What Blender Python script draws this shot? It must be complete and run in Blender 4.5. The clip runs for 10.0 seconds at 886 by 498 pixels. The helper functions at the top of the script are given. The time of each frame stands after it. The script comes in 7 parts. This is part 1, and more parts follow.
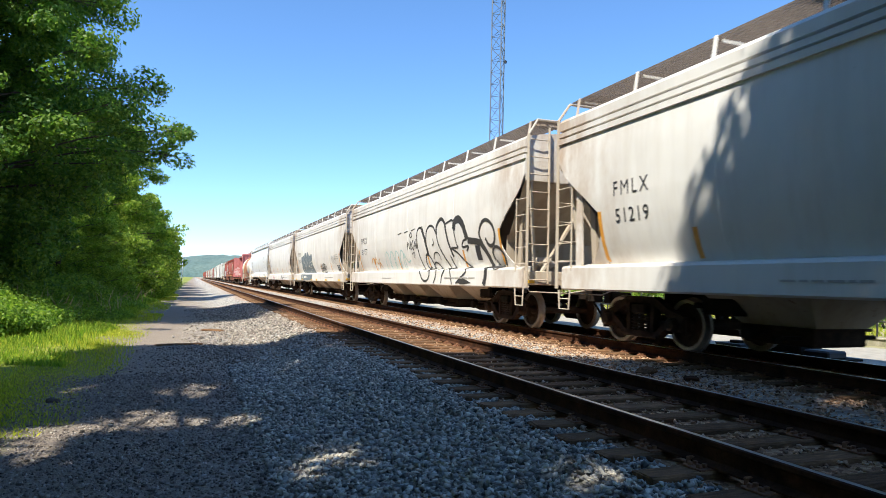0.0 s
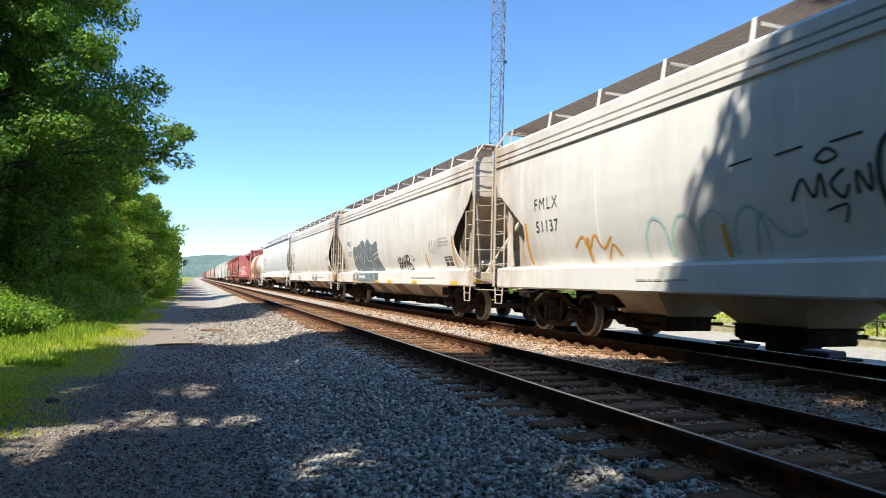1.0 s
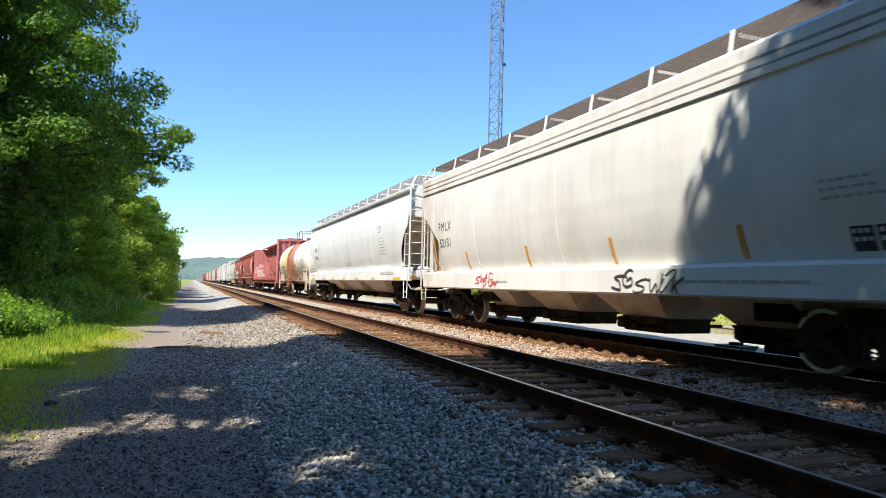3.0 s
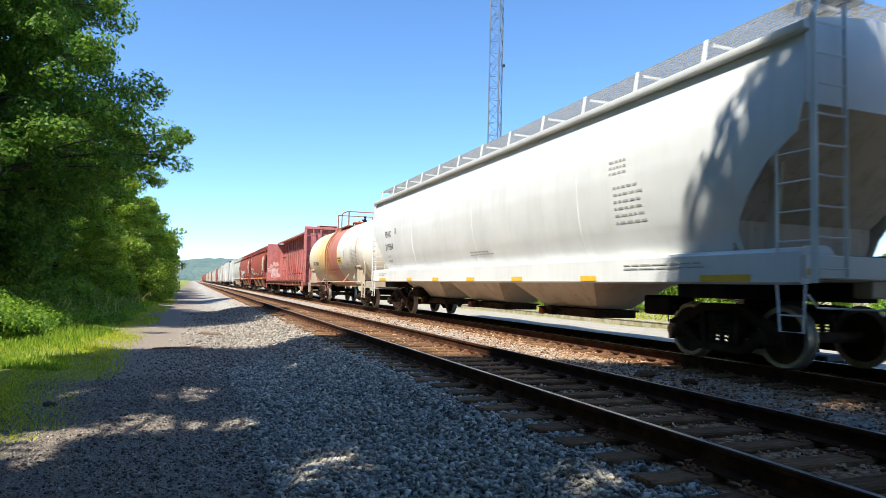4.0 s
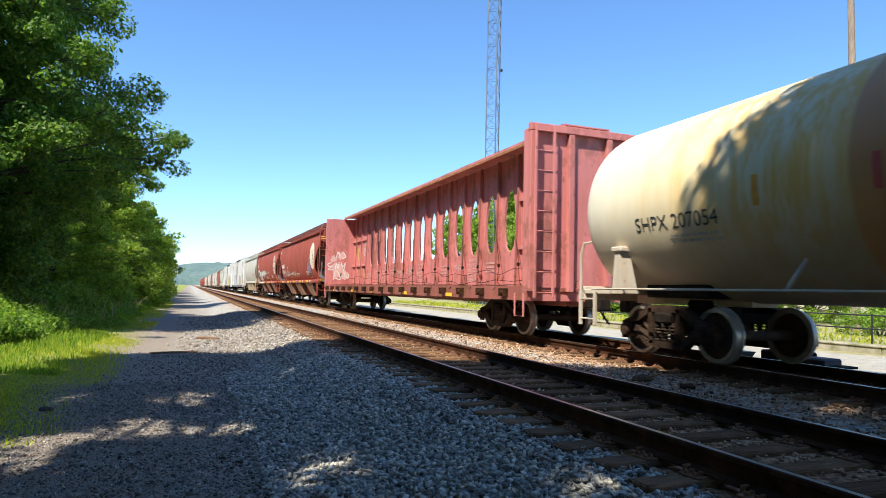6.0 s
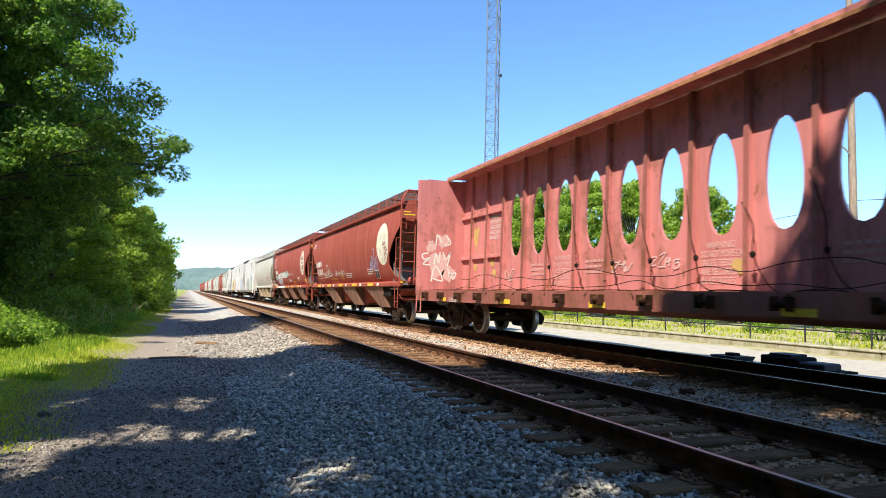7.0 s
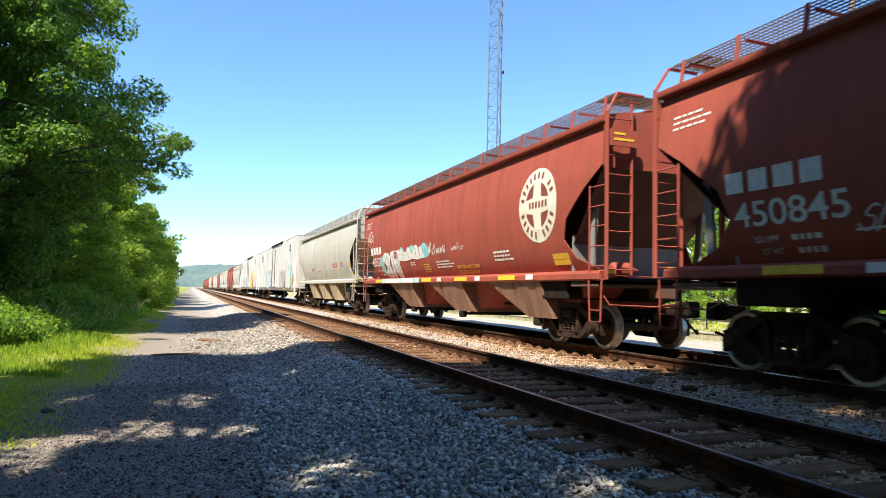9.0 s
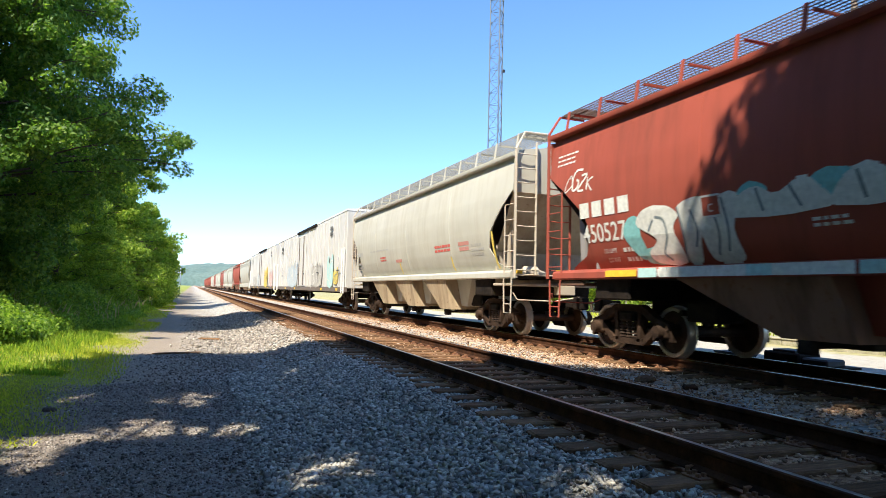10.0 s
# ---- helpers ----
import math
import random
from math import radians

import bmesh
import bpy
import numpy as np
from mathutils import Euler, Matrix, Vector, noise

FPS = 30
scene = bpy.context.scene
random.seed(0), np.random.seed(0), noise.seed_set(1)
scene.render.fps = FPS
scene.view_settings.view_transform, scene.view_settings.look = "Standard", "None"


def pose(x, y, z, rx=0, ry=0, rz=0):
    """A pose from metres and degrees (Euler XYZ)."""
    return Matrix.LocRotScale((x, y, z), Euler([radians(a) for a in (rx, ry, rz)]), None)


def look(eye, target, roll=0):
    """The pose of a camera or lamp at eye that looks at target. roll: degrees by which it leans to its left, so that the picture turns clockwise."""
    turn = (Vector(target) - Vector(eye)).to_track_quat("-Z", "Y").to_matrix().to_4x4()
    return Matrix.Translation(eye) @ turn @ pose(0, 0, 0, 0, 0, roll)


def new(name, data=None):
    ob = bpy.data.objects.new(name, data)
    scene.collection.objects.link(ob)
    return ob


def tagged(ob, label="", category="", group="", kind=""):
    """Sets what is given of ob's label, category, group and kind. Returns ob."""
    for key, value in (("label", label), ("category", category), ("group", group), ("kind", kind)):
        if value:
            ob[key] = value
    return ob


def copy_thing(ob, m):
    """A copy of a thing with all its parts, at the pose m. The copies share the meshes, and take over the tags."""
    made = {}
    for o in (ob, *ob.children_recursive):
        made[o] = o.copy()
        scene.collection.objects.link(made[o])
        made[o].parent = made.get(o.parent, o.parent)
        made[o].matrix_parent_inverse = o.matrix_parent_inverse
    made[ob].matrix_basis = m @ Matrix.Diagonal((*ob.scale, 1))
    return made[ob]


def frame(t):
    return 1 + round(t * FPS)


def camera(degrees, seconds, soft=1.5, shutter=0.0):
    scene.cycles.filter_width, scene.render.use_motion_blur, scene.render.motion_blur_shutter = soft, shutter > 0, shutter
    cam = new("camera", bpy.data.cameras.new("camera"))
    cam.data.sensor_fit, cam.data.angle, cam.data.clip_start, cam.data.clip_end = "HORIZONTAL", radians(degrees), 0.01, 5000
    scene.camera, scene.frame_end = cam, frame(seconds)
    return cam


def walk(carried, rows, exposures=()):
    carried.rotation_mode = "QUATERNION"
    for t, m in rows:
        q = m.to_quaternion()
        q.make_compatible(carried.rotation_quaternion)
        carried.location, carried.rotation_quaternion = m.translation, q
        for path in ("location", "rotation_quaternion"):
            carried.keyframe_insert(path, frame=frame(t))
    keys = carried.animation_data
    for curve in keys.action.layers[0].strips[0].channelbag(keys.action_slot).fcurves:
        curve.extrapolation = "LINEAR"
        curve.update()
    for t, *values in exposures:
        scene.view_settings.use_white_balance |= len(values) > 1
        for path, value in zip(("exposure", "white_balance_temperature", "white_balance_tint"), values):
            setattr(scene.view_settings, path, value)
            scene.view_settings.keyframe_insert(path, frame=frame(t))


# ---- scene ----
# Rail level is z = 0; y runs along the tracks, x across them.
EYE = (0.0, 0.0, 1.015)
PAN, TILT, ROLL, FOCAL = 20.870, 2.966, 1.346, 1150.0
cam = camera(2 * math.degrees(math.atan(784 / FOCAL)), 10.0, soft=0.8, shutter=0.10)


def aim(dx, dy):
    """The camera's pose when the hand has turned it by small shifts of the picture."""
    pan, tilt = radians(PAN) - dx / FOCAL, radians(TILT) + dy / FOCAL
    way = Vector((math.sin(pan) * math.cos(tilt), math.cos(pan) * math.cos(tilt), math.sin(tilt)))
    return look(EYE, Vector(EYE) + way * 10, ROLL)


walk(cam, [(t, aim(dx, dy)) for t, dx, dy in (
    (0, 0, 0), (0.5, 0, 0), (1, 0, 0), (1.5, 0, 1), (2, 0, 1), (2.5, -1, 3), (3.2, -2, 4.5), (4, -3, 6), (4.5, -3.3, 7),
    (5, -4.5, 7.5), (5.5, -6, 9), (6.2, -7, 16), (7, -7.5, 22.5), (7.5, -7, 23.5), (8, -6, 21), (8.5, -5, 17.8), (9, -4, 17),
    (9.5, -3.5, 16), (10, -2.5, 15))],
     exposures=[(0, 1.09, 5200, 6), (5.5, 1.11, 5200, 6), (7.0, 1.26, 5300, 6), (8.7, 1.38, 5360, 6), (10, 1.40, 5360, 6)])

# ---- light ----
TO_SUN = Vector((-0.60, -0.45, 0.98)).normalized()
world = bpy.data.worlds.new("sky")
scene.world = world
world.use_nodes = True
wn = world.node_tree.nodes
sky = wn.new("ShaderNodeTexSky")
sky.sky_type, sky.sun_disc = "NISHITA", False
sky.sun_elevation = math.asin(TO_SUN.z)
sky.sun_rotation = math.atan2(TO_SUN.x, TO_SUN.y)
sky.air_density, sky.dust_density, sky.ozone_density = 1.0, 0.0, 3.0
world.node_tree.links.new(sky.outputs[0], wn["Background"].inputs[0])
wn["Background"].inputs[1].default_value = 0.091
sun = new("sun", bpy.data.lights.new("sun", "SUN"))
sun.data.energy, sun.data.angle, sun.data.color = 4.4, radians(0.53), (1.0, 0.808, 0.562)
sun.matrix_world = look(TO_SUN * 60, (0, 0, 0))


# ---- materials ----
def ramp_of(nt, fac, stops):
    r = nt.nodes.new("ShaderNodeValToRGB")
    e = r.color_ramp.elements
    while len(e) < len(stops):
        e.new(0.5)
    for k, (p, c) in zip(e, stops):
        k.position, k.color = p, (*c, 1) if len(c) == 3 else c
    nt.links.new(fac, r.inputs[0])
    return r.outputs[0]


def noise_of(nt, scale, stretch=(1, 1, 1), detail=5, rough=0.6, warp=0.0):
    co = nt.nodes.new("ShaderNodeTexCoord")
    mp = nt.nodes.new("ShaderNodeMapping")
    mp.inputs["Scale"].default_value = stretch
    nt.links.new(co.outputs["Object"], mp.inputs[0])
    n = nt.nodes.new("ShaderNodeTexNoise")
    n.inputs["Scale"].default_value, n.inputs["Detail"].default_value = scale, detail
    n.inputs["Roughness"].default_value, n.inputs["Distortion"].default_value = rough, warp
    nt.links.new(mp.outputs[0], n.inputs["Vector"])
    return n.outputs["Fac"]


def mix_of(nt, fac, a, b, blend="MIX"):
    m = nt.nodes.new("ShaderNodeMix")
    m.data_type, m.blend_type = "RGBA", blend
    for sock, val in ((m.inputs["Factor"], fac), (m.inputs["A"], a), (m.inputs["B"], b)):
        if isinstance(val, (int, float)):
            sock.default_value = val
        elif isinstance(val, tuple):
            sock.default_value = (*val, 1)
        else:
            nt.links.new(val, sock)
    return m.outputs["Result"]


def fresh(name):
    m = bpy.data.materials.new(name)
    m.use_nodes = True
    return m, m.node_tree, m.node_tree.nodes["Principled BSDF"]


def bump_of(nt, bsdf, height, strength, dist=0.02):
    b = nt.nodes.new("ShaderNodeBump")
    b.inputs["Strength"].default_value, b.inputs["Distance"].default_value = strength, dist
    nt.links.new(height, b.inputs["Height"])
    nt.links.new(b.outputs[0], bsdf.inputs["Normal"])


def paint(name, base, dirt, rust=(0.16, 0.06, 0.025), streak=0.5, rusty=0.66, rough=0.5, bump=0.12, spread=0.10, blotch=9.0, patches=0.0, gloss=0.5, ends=0.0):
    """Weathered coach paint: vertical dirt streaks, broad fading and small rust spots."""
    m, nt, p = fresh(name)
    broad = noise_of(nt, 0.55, detail=3)
    col = mix_of(nt, ramp_of(nt, broad, [(0.35, (0, 0, 0)), (0.7, (1, 1, 1))]), base, tuple(c * 0.86 for c in base))
    runs = noise_of(nt, 3.0, (1, 1, 0.10), detail=6, rough=0.65)
    col = mix_of(nt, ramp_of(nt, runs, [(0.46, (0, 0, 0)), (0.80, (streak,) * 3)]), col, dirt)
    spots = noise_of(nt, blotch, (1, 1, 0.6), detail=8, rough=0.7)
    col = mix_of(nt, ramp_of(nt, spots, [(rusty, (0, 0, 0)), (rusty + spread, (1, 1, 1))]), col, rust)
    if patches:
        worn = noise_of(nt, 1.1, (1, 1, 0.7), detail=9, rough=0.72)
        col = mix_of(nt, ramp_of(nt, worn, [(0.52, (0, 0, 0)), (0.60, (patches,) * 3), (0.75, (patches,) * 3)]), col, tuple(0.75 * c for c in rust))
        pale = noise_of(nt, 2.3, (1, 1, 0.35), detail=8, rough=0.7)
        col = mix_of(nt, ramp_of(nt, pale, [(0.58, (0, 0, 0)), (0.72, (0.35,) * 3)]), col, tuple(min(1, 1.3 * c + 0.05) for c in base))
    if ends:
        co, sep = nt.nodes.new("ShaderNodeTexCoord"), nt.nodes.new("ShaderNodeSeparateXYZ")
        nt.links.new(co.outputs["Object"], sep.inputs[0])
        far, near = nt.nodes.new("ShaderNodeMath"), nt.nodes.new("ShaderNodeMapRange")
        far.operation = "ABSOLUTE"
        nt.links.new(sep.outputs[1], far.inputs[0])
        nt.links.new(far.outputs[0], near.inputs[0])
        for k, v in ((1, 5.6), (2, 8.2), (3, 0.0), (4, ends)):
            near.inputs[k].default_value = v
        smear = ramp_of(nt, noise_of(nt, 1.4, (1, 1, 0.45), detail=8, rough=0.7), [(0.36, (0, 0, 0)), (0.62, (1, 1, 1))])
        col = mix_of(nt, mix_of(nt, 1.0, smear, near.outputs[0], "MULTIPLY"), col, (0.36, 0.235, 0.13))
    nt.links.new(col, p.inputs["Base Color"])
    nt.links.new(ramp_of(nt, runs, [(0.3, (rough,) * 3), (0.8, (min(1, rough + 0.25),) * 3)]), p.inputs["Roughness"])
    p.inputs["Specular IOR Level"].default_value = gloss
    bump_of(nt, p, noise_of(nt, 1.6, detail=2), bump, 0.05)
    return m


def surf(name, stops, scale=6.0, stretch=(1, 1, 1), rough=0.8, metal=0.0, bump=0.3, fine=40.0, dist=0.01, vary=0.0, gloss=0.5):
    """A grained surface: a colour ramp over noise, a finer grain, and relief."""
    m, nt, p = fresh(name)
    col = ramp_of(nt, noise_of(nt, scale, stretch), stops)
    grain = noise_of(nt, fine, stretch, detail=3)
    col = mix_of(nt, 0.55, col, ramp_of(nt, grain, [(0.3, (0.55,) * 3), (0.7, (1.25,) * 3)]), "MULTIPLY")
    if vary:
        info = nt.nodes.new("ShaderNodeObjectInfo")
        col = mix_of(nt, 1.0, col, ramp_of(nt, info.outputs["Random"], [(0, (1 - vary,) * 3), (1, (1 + vary,) * 3)]), "MULTIPLY")
    nt.links.new(col, p.inputs["Base Color"])
    p.inputs["Roughness"].default_value, p.inputs["Metallic"].default_value = rough, metal
    p.inputs["Specular IOR Level"].default_value = gloss
    if bump:
        bump_of(nt, p, grain, bump, dist)
    return m


def plain(name, col, rough=0.6, metal=0.0):
    m, nt, p = fresh(name)
    c = ramp_of(nt, noise_of(nt, 14.0, detail=6), [(0.3, tuple(0.8 * x for x in col)), (0.7, tuple(min(1, 1.12 * x) for x in col))])
    nt.links.new(c, p.inputs["Base Color"])
    p.inputs["Roughness"].default_value, p.inputs["Metallic"].default_value = rough, metal
    return m


def islands(name, stops, rough=0.85, through_light=0.0, bump=0.0, gloss=0.3):
    """Many small pieces in one mesh, each with a colour of its own."""
    m, nt, p = fresh(name)
    geo = nt.nodes.new("ShaderNodeNewGeometry")
    col = ramp_of(nt, geo.outputs["Random Per Island"], stops)
    nt.links.new(col, p.inputs["Base Color"])
    p.inputs["Roughness"].default_value = rough
    p.inputs["Specular IOR Level"].default_value = gloss
    if bump:
        bump_of(nt, p, noise_of(nt, 60, detail=4), bump, 0.01)
    if through_light:
        tr = nt.nodes.new("ShaderNodeBsdfTranslucent")
        bright = mix_of(nt, 1.0, col, (1.5, 1.6, 0.6), "MULTIPLY")
        nt.links.new(bright, tr.inputs[0])
        mx = nt.nodes.new("ShaderNodeMixShader")
        mx.inputs[0].default_value = through_light
        nt.links.new(p.outputs[0], mx.inputs[1])
        nt.links.new(tr.outputs[0], mx.inputs[2])
        nt.links.new(mx.outputs[0], nt.nodes["Material Output"].inputs[0])
    return m


M = dict(
    grey_paint=paint("grey_paint", (0.79, 0.765, 0.725), (0.46, 0.40, 0.32), streak=0.36, rusty=0.70, ends=0.75),
    cream_paint=paint("cream_paint", (0.50, 0.48, 0.41), (0.36, 0.31, 0.23), streak=0.5, rusty=0.70),
    white_paint=paint("white_paint", (0.78, 0.785, 0.78), (0.46, 0.44, 0.40), streak=0.25, rusty=0.78, rough=0.4),
    brown_paint=paint("brown_paint", (0.33, 0.080, 0.052), (0.16, 0.055, 0.04), streak=0.7, rusty=0.68, rough=0.55, gloss=0.15),
    red_paint=paint("red_paint", (0.55, 0.20, 0.185), (0.31, 0.10, 0.08), (0.22, 0.09, 0.04), streak=0.85, rusty=0.60, spread=0.05, blotch=5.0, patches=0.5),
    rusty_red=paint("rusty_red", (0.30, 0.10, 0.08), (0.15, 0.065, 0.04), (0.20, 0.085, 0.04), streak=0.9, rusty=0.54, blotch=4.0, patches=0.8),
    slope_paint=paint("slope_paint", (0.46, 0.39, 0.30), (0.27, 0.185, 0.115), (0.13, 0.06, 0.03), streak=0.8, rusty=0.60),
    web_grey=paint("web_grey", (0.27, 0.255, 0.25), (0.14, 0.11, 0.09), streak=0.8, rusty=0.62, gloss=0.15),
    dirty_trim=paint("dirty_trim", (0.56, 0.49, 0.39), (0.36, 0.23, 0.14), (0.20, 0.09, 0.04), streak=0.8, rusty=0.60),
    dull_white=paint("dull_white", (0.60, 0.585, 0.555), (0.40, 0.37, 0.32), streak=0.8, rusty=0.66),
    rust_edge=surf("rust_edge", [(0.3, (0.16, 0.06, 0.025)), (0.7, (0.42, 0.19, 0.075))], 6, rough=0.9, bump=0.3),
    tie_iron=surf("tie_iron", [(0.3, (0.12, 0.052, 0.024)), (0.7, (0.32, 0.15, 0.068))], 5, rough=0.9, bump=0.4),
    truck_iron=surf("truck_iron", [(0.3, (0.014, 0.009, 0.0065)), (0.7, (0.065, 0.040, 0.026))], 4, rough=0.85, bump=0.3, gloss=0.12),
    pocket_tan=paint("pocket_tan", (0.40, 0.31, 0.20), (0.14, 0.09, 0.055), (0.16, 0.08, 0.04), streak=0.9, rusty=0.58, gloss=0.15),
    sooty_brown=paint("sooty_brown", (0.15, 0.085, 0.060), (0.07, 0.045, 0.034), streak=0.7, rusty=0.64, gloss=0.12),
    pocket_brown=paint("pocket_brown", (0.25, 0.14, 0.095), (0.05, 0.032, 0.026), streak=0.9, rusty=0.58, gloss=0.1),
    cast_iron=surf("cast_iron", [(0.3, (0.009, 0.0075, 0.0065)), (0.7, (0.030, 0.022, 0.017))], 5, rough=0.8, bump=0.3, gloss=0.1),
    wheel_steel=surf("wheel_steel", [(0.3, (0.028, 0.018, 0.013)), (0.7, (0.085, 0.054, 0.037))], 5, rough=0.75, metal=0.0, bump=0.2, gloss=0.2),
    tread_steel=surf("tread_steel", [(0.3, (0.34, 0.31, 0.28)), (0.7, (0.52, 0.48, 0.44))], 9, rough=0.36, metal=0.6, bump=0.05),
    rail_rust=surf("rail_rust", [(0.3, (0.018, 0.009, 0.0055)), (0.7, (0.085, 0.037, 0.017))], 4, rough=0.9, bump=0.3, gloss=0.12),
    rail_head=surf("rail_head", [(0.3, (0.40, 0.37, 0.33)), (0.7, (0.55, 0.52, 0.48))], 6, (1, 0.05, 1), rough=0.3, metal=0.85, bump=0.03),
    tie_wood=surf("tie_wood", [(0.3, (0.065, 0.040, 0.024)), (0.6, (0.22, 0.125, 0.062)), (0.8, (0.40, 0.235, 0.115))], 3, (1.2, 9, 4), rough=0.9, bump=0.6, fine=22, vary=0.3, gloss=0.15),
    pale_grate=plain("pale_grate", (0.36, 0.36, 0.35), 0.6, 0.3),
    grate=plain("grate", (0.17, 0.14, 0.12), 0.7, 0.2),
    orange=plain("orange", (0.68, 0.32, 0.03), 0.5),
    yellow=plain("yellow", (0.78, 0.50, 0.03), 0.5),
    white_mark=plain("white_mark", (0.74, 0.72, 0.66), 0.6),
    black_mark=plain("black_mark", (0.03, 0.03, 0.035), 0.6),
    concrete=surf("concrete", [(0.3, (0.17, 0.17, 0.07)), (0.5, (0.33, 0.30, 0.20)), (0.7, (0.46, 0.41, 0.32))], 3.2, rough=0.9, bump=0.3),
    galvanised=plain("galvanised", (0.42, 0.44, 0.46), 0.45, 0.6),
    black_steel=plain("black_steel", (0.025, 0.025, 0.028), 0.6, 0.2),
    bark=surf("bark", [(0.3, (0.055, 0.042, 0.032)), (0.7, (0.14, 0.11, 0.085))], 7, (1, 1, 0.25), rough=0.95, bump=0.8, fine=25, dist=0.03),
    # Leaf tones carry light: darker for trees in shade, brighter for sunlit ones.
    leaf=islands("leaf", [(0.0, (0.065, 0.130, 0.024)), (0.6, (0.120, 0.210, 0.034)), (1.0, (0.22, 0.30, 0.048))], 0.5, 0.50),
    leaf_sunlit=islands("leaf_sunlit", [(0.0, (0.10, 0.185, 0.022)), (0.5, (0.22, 0.31, 0.036)), (1.0, (0.38, 0.45, 0.065))], 0.5, 0.52),
    weed=islands("weed", [(0.0, (0.09, 0.17, 0.02)), (0.5, (0.19, 0.29, 0.034)), (1.0, (0.33, 0.43, 0.055))], 0.5, 0.5),
    grass=islands("grass", [(0.0, (0.25, 0.31, 0.025)), (0.6, (0.47, 0.49, 0.04)), (1.0, (0.62, 0.58, 0.10))], 0.7, 0.5),
    grass_green=islands("grass_green", [(0.0, (0.14, 0.24, 0.022)), (0.6, (0.27, 0.37, 0.034)), (1.0, (0.42, 0.46, 0.055))], 0.6, 0.5),
    weed_light=islands("weed_light", [(0.0, (0.09, 0.17, 0.018)), (0.5, (0.17, 0.27, 0.028)), (1.0, (0.30, 0.40, 0.05))], 0.55, 0.5),
    straw=islands("straw", [(0.0, (0.38, 0.30, 0.16)), (1.0, (0.55, 0.44, 0.27))], 0.8, 0.3),
    mast_steel=plain("mast_steel", (0.17, 0.19, 0.22), 0.55, 0.4),
    stone=islands("stone", [(0.0, (0.10, 0.096, 0.09)), (0.3, (0.31, 0.29, 0.255)), (0.65, (0.49, 0.455, 0.39)), (0.92, (0.64, 0.585, 0.49)), (1.0, (0.76, 0.72, 0.64))], 0.7, bump=0.6),
)


# ---- building helpers ----
class Geo:
    """Vertices and faces, gathered piece by piece and then made into one mesh."""

    def __init__(self):
        self.v, self.f, self.m = [], [], []

    def add(self, verts, faces, mi=0):
        k = len(self.v)
        self.v += [tuple(p) for p in verts]
        self.f += [tuple(i + k for i in f) for f in faces]
        self.m += [mi] * len(faces)
        return self

    def box(self, x0, x1, y0, y1, z0, z1, mi=0):
        x0, x1, y0, y1, z0, z1 = min(x0, x1), max(x0, x1), min(y0, y1), max(y0, y1), min(z0, z1), max(z0, z1)
        v = [(x, y, z) for z in (z0, z1) for y in (y0, y1) for x in (x0, x1)]
        return self.add(v, [(0, 2, 3, 1), (4, 5, 7, 6), (0, 1, 5, 4), (2, 6, 7, 3), (0, 4, 6, 2), (1, 3, 7, 5)], mi)

    def slab(self, x0, x1, y0, y1, z0, z1, c=0.01, mi=0):
        """A box with its edges taken off."""
        lo, hi = (min(x0, x1), min(y0, y1), min(z0, z1)), (max(x0, x1), max(y0, y1), max(z0, z1))
        pts = []
        for sx in (0, 1):
            for sy in (0, 1):
                for sz in (0, 1):
                    corner = [(lo, hi)[s][i] for i, s in enumerate((sx, sy, sz))]
                    sign = [(1, -1)[s] for s in (sx, sy, sz)]
                    for a in range(3):
                        pts.append(tuple(corner[i] + (0 if i == a else sign[i] * c) for i in range(3)))
        bm = bmesh.new()
        for p in pts:
            bm.verts.new(p)
        bmesh.ops.convex_hull(bm, input=bm.verts)
        bm.verts.index_update()
        self.add([v.co for v in bm.verts], [[v.index for v in f.verts] for f in bm.faces], mi)
        bm.free()
        return self

    def rings(self, rings, cap=True, closed=True, mi=0):
        n, k = len(rings[0]), len(self.v)
        vs = [p for r in rings for p in r]
        fs = []
        for a in range(len(rings) - 1):
            for b in range(n if closed else n - 1):
                c = (b + 1) % n
                fs.append((a * n + b, a * n + c, (a + 1) * n + c, (a + 1) * n + b))
        if cap and closed:
            fs += [tuple(range(n))[::-1], tuple(range((len(rings) - 1) * n, len(rings) * n))]
        return self.add(vs, fs, mi)

    def tube(self, pts, r, n=6, mi=0, r1=None):
        """A round bar along a polyline."""
        pts = [Vector(p) for p in pts]
        rings, up = [], None
        for i, p in enumerate(pts):
            d = (pts[min(i + 1, len(pts) - 1)] - pts[max(i - 1, 0)]).normalized()
            a = d.cross(Vector((0.31, 0.17, 0.93)) if abs(d.z) < 0.9 else Vector((1, 0.1, 0))).normalized() if up is None else (up - d * up.dot(d)).normalized()
            up, b = a, d.cross(a)
            rr = r if r1 is None else r + (r1 - r) * i / (len(pts) - 1)
            rings.append([p + (a * math.cos(q) + b * math.sin(q)) * rr for q in (2 * math.pi * j / n for j in range(n))])
        return self.rings(rings, mi=mi)

    def bar(self, p0, p1, w, h, mi=0):
        """A straight flat bar: w across, h along the third way."""
        p0, p1 = Vector(p0), Vector(p1)
        d = (p1 - p0).normalized()
        a = d.cross(Vector((1, 0, 0)) if abs(d.x) < 0.8 else Vector((0, 0, 1))).normalized()
        b = d.cross(a)
        return self.rings([[p + a * s * h / 2 + b * t * w / 2 for s, t in ((-1, -1), (1, -1), (1, 1), (-1, 1))] for p in (p0, p1)], mi=mi)

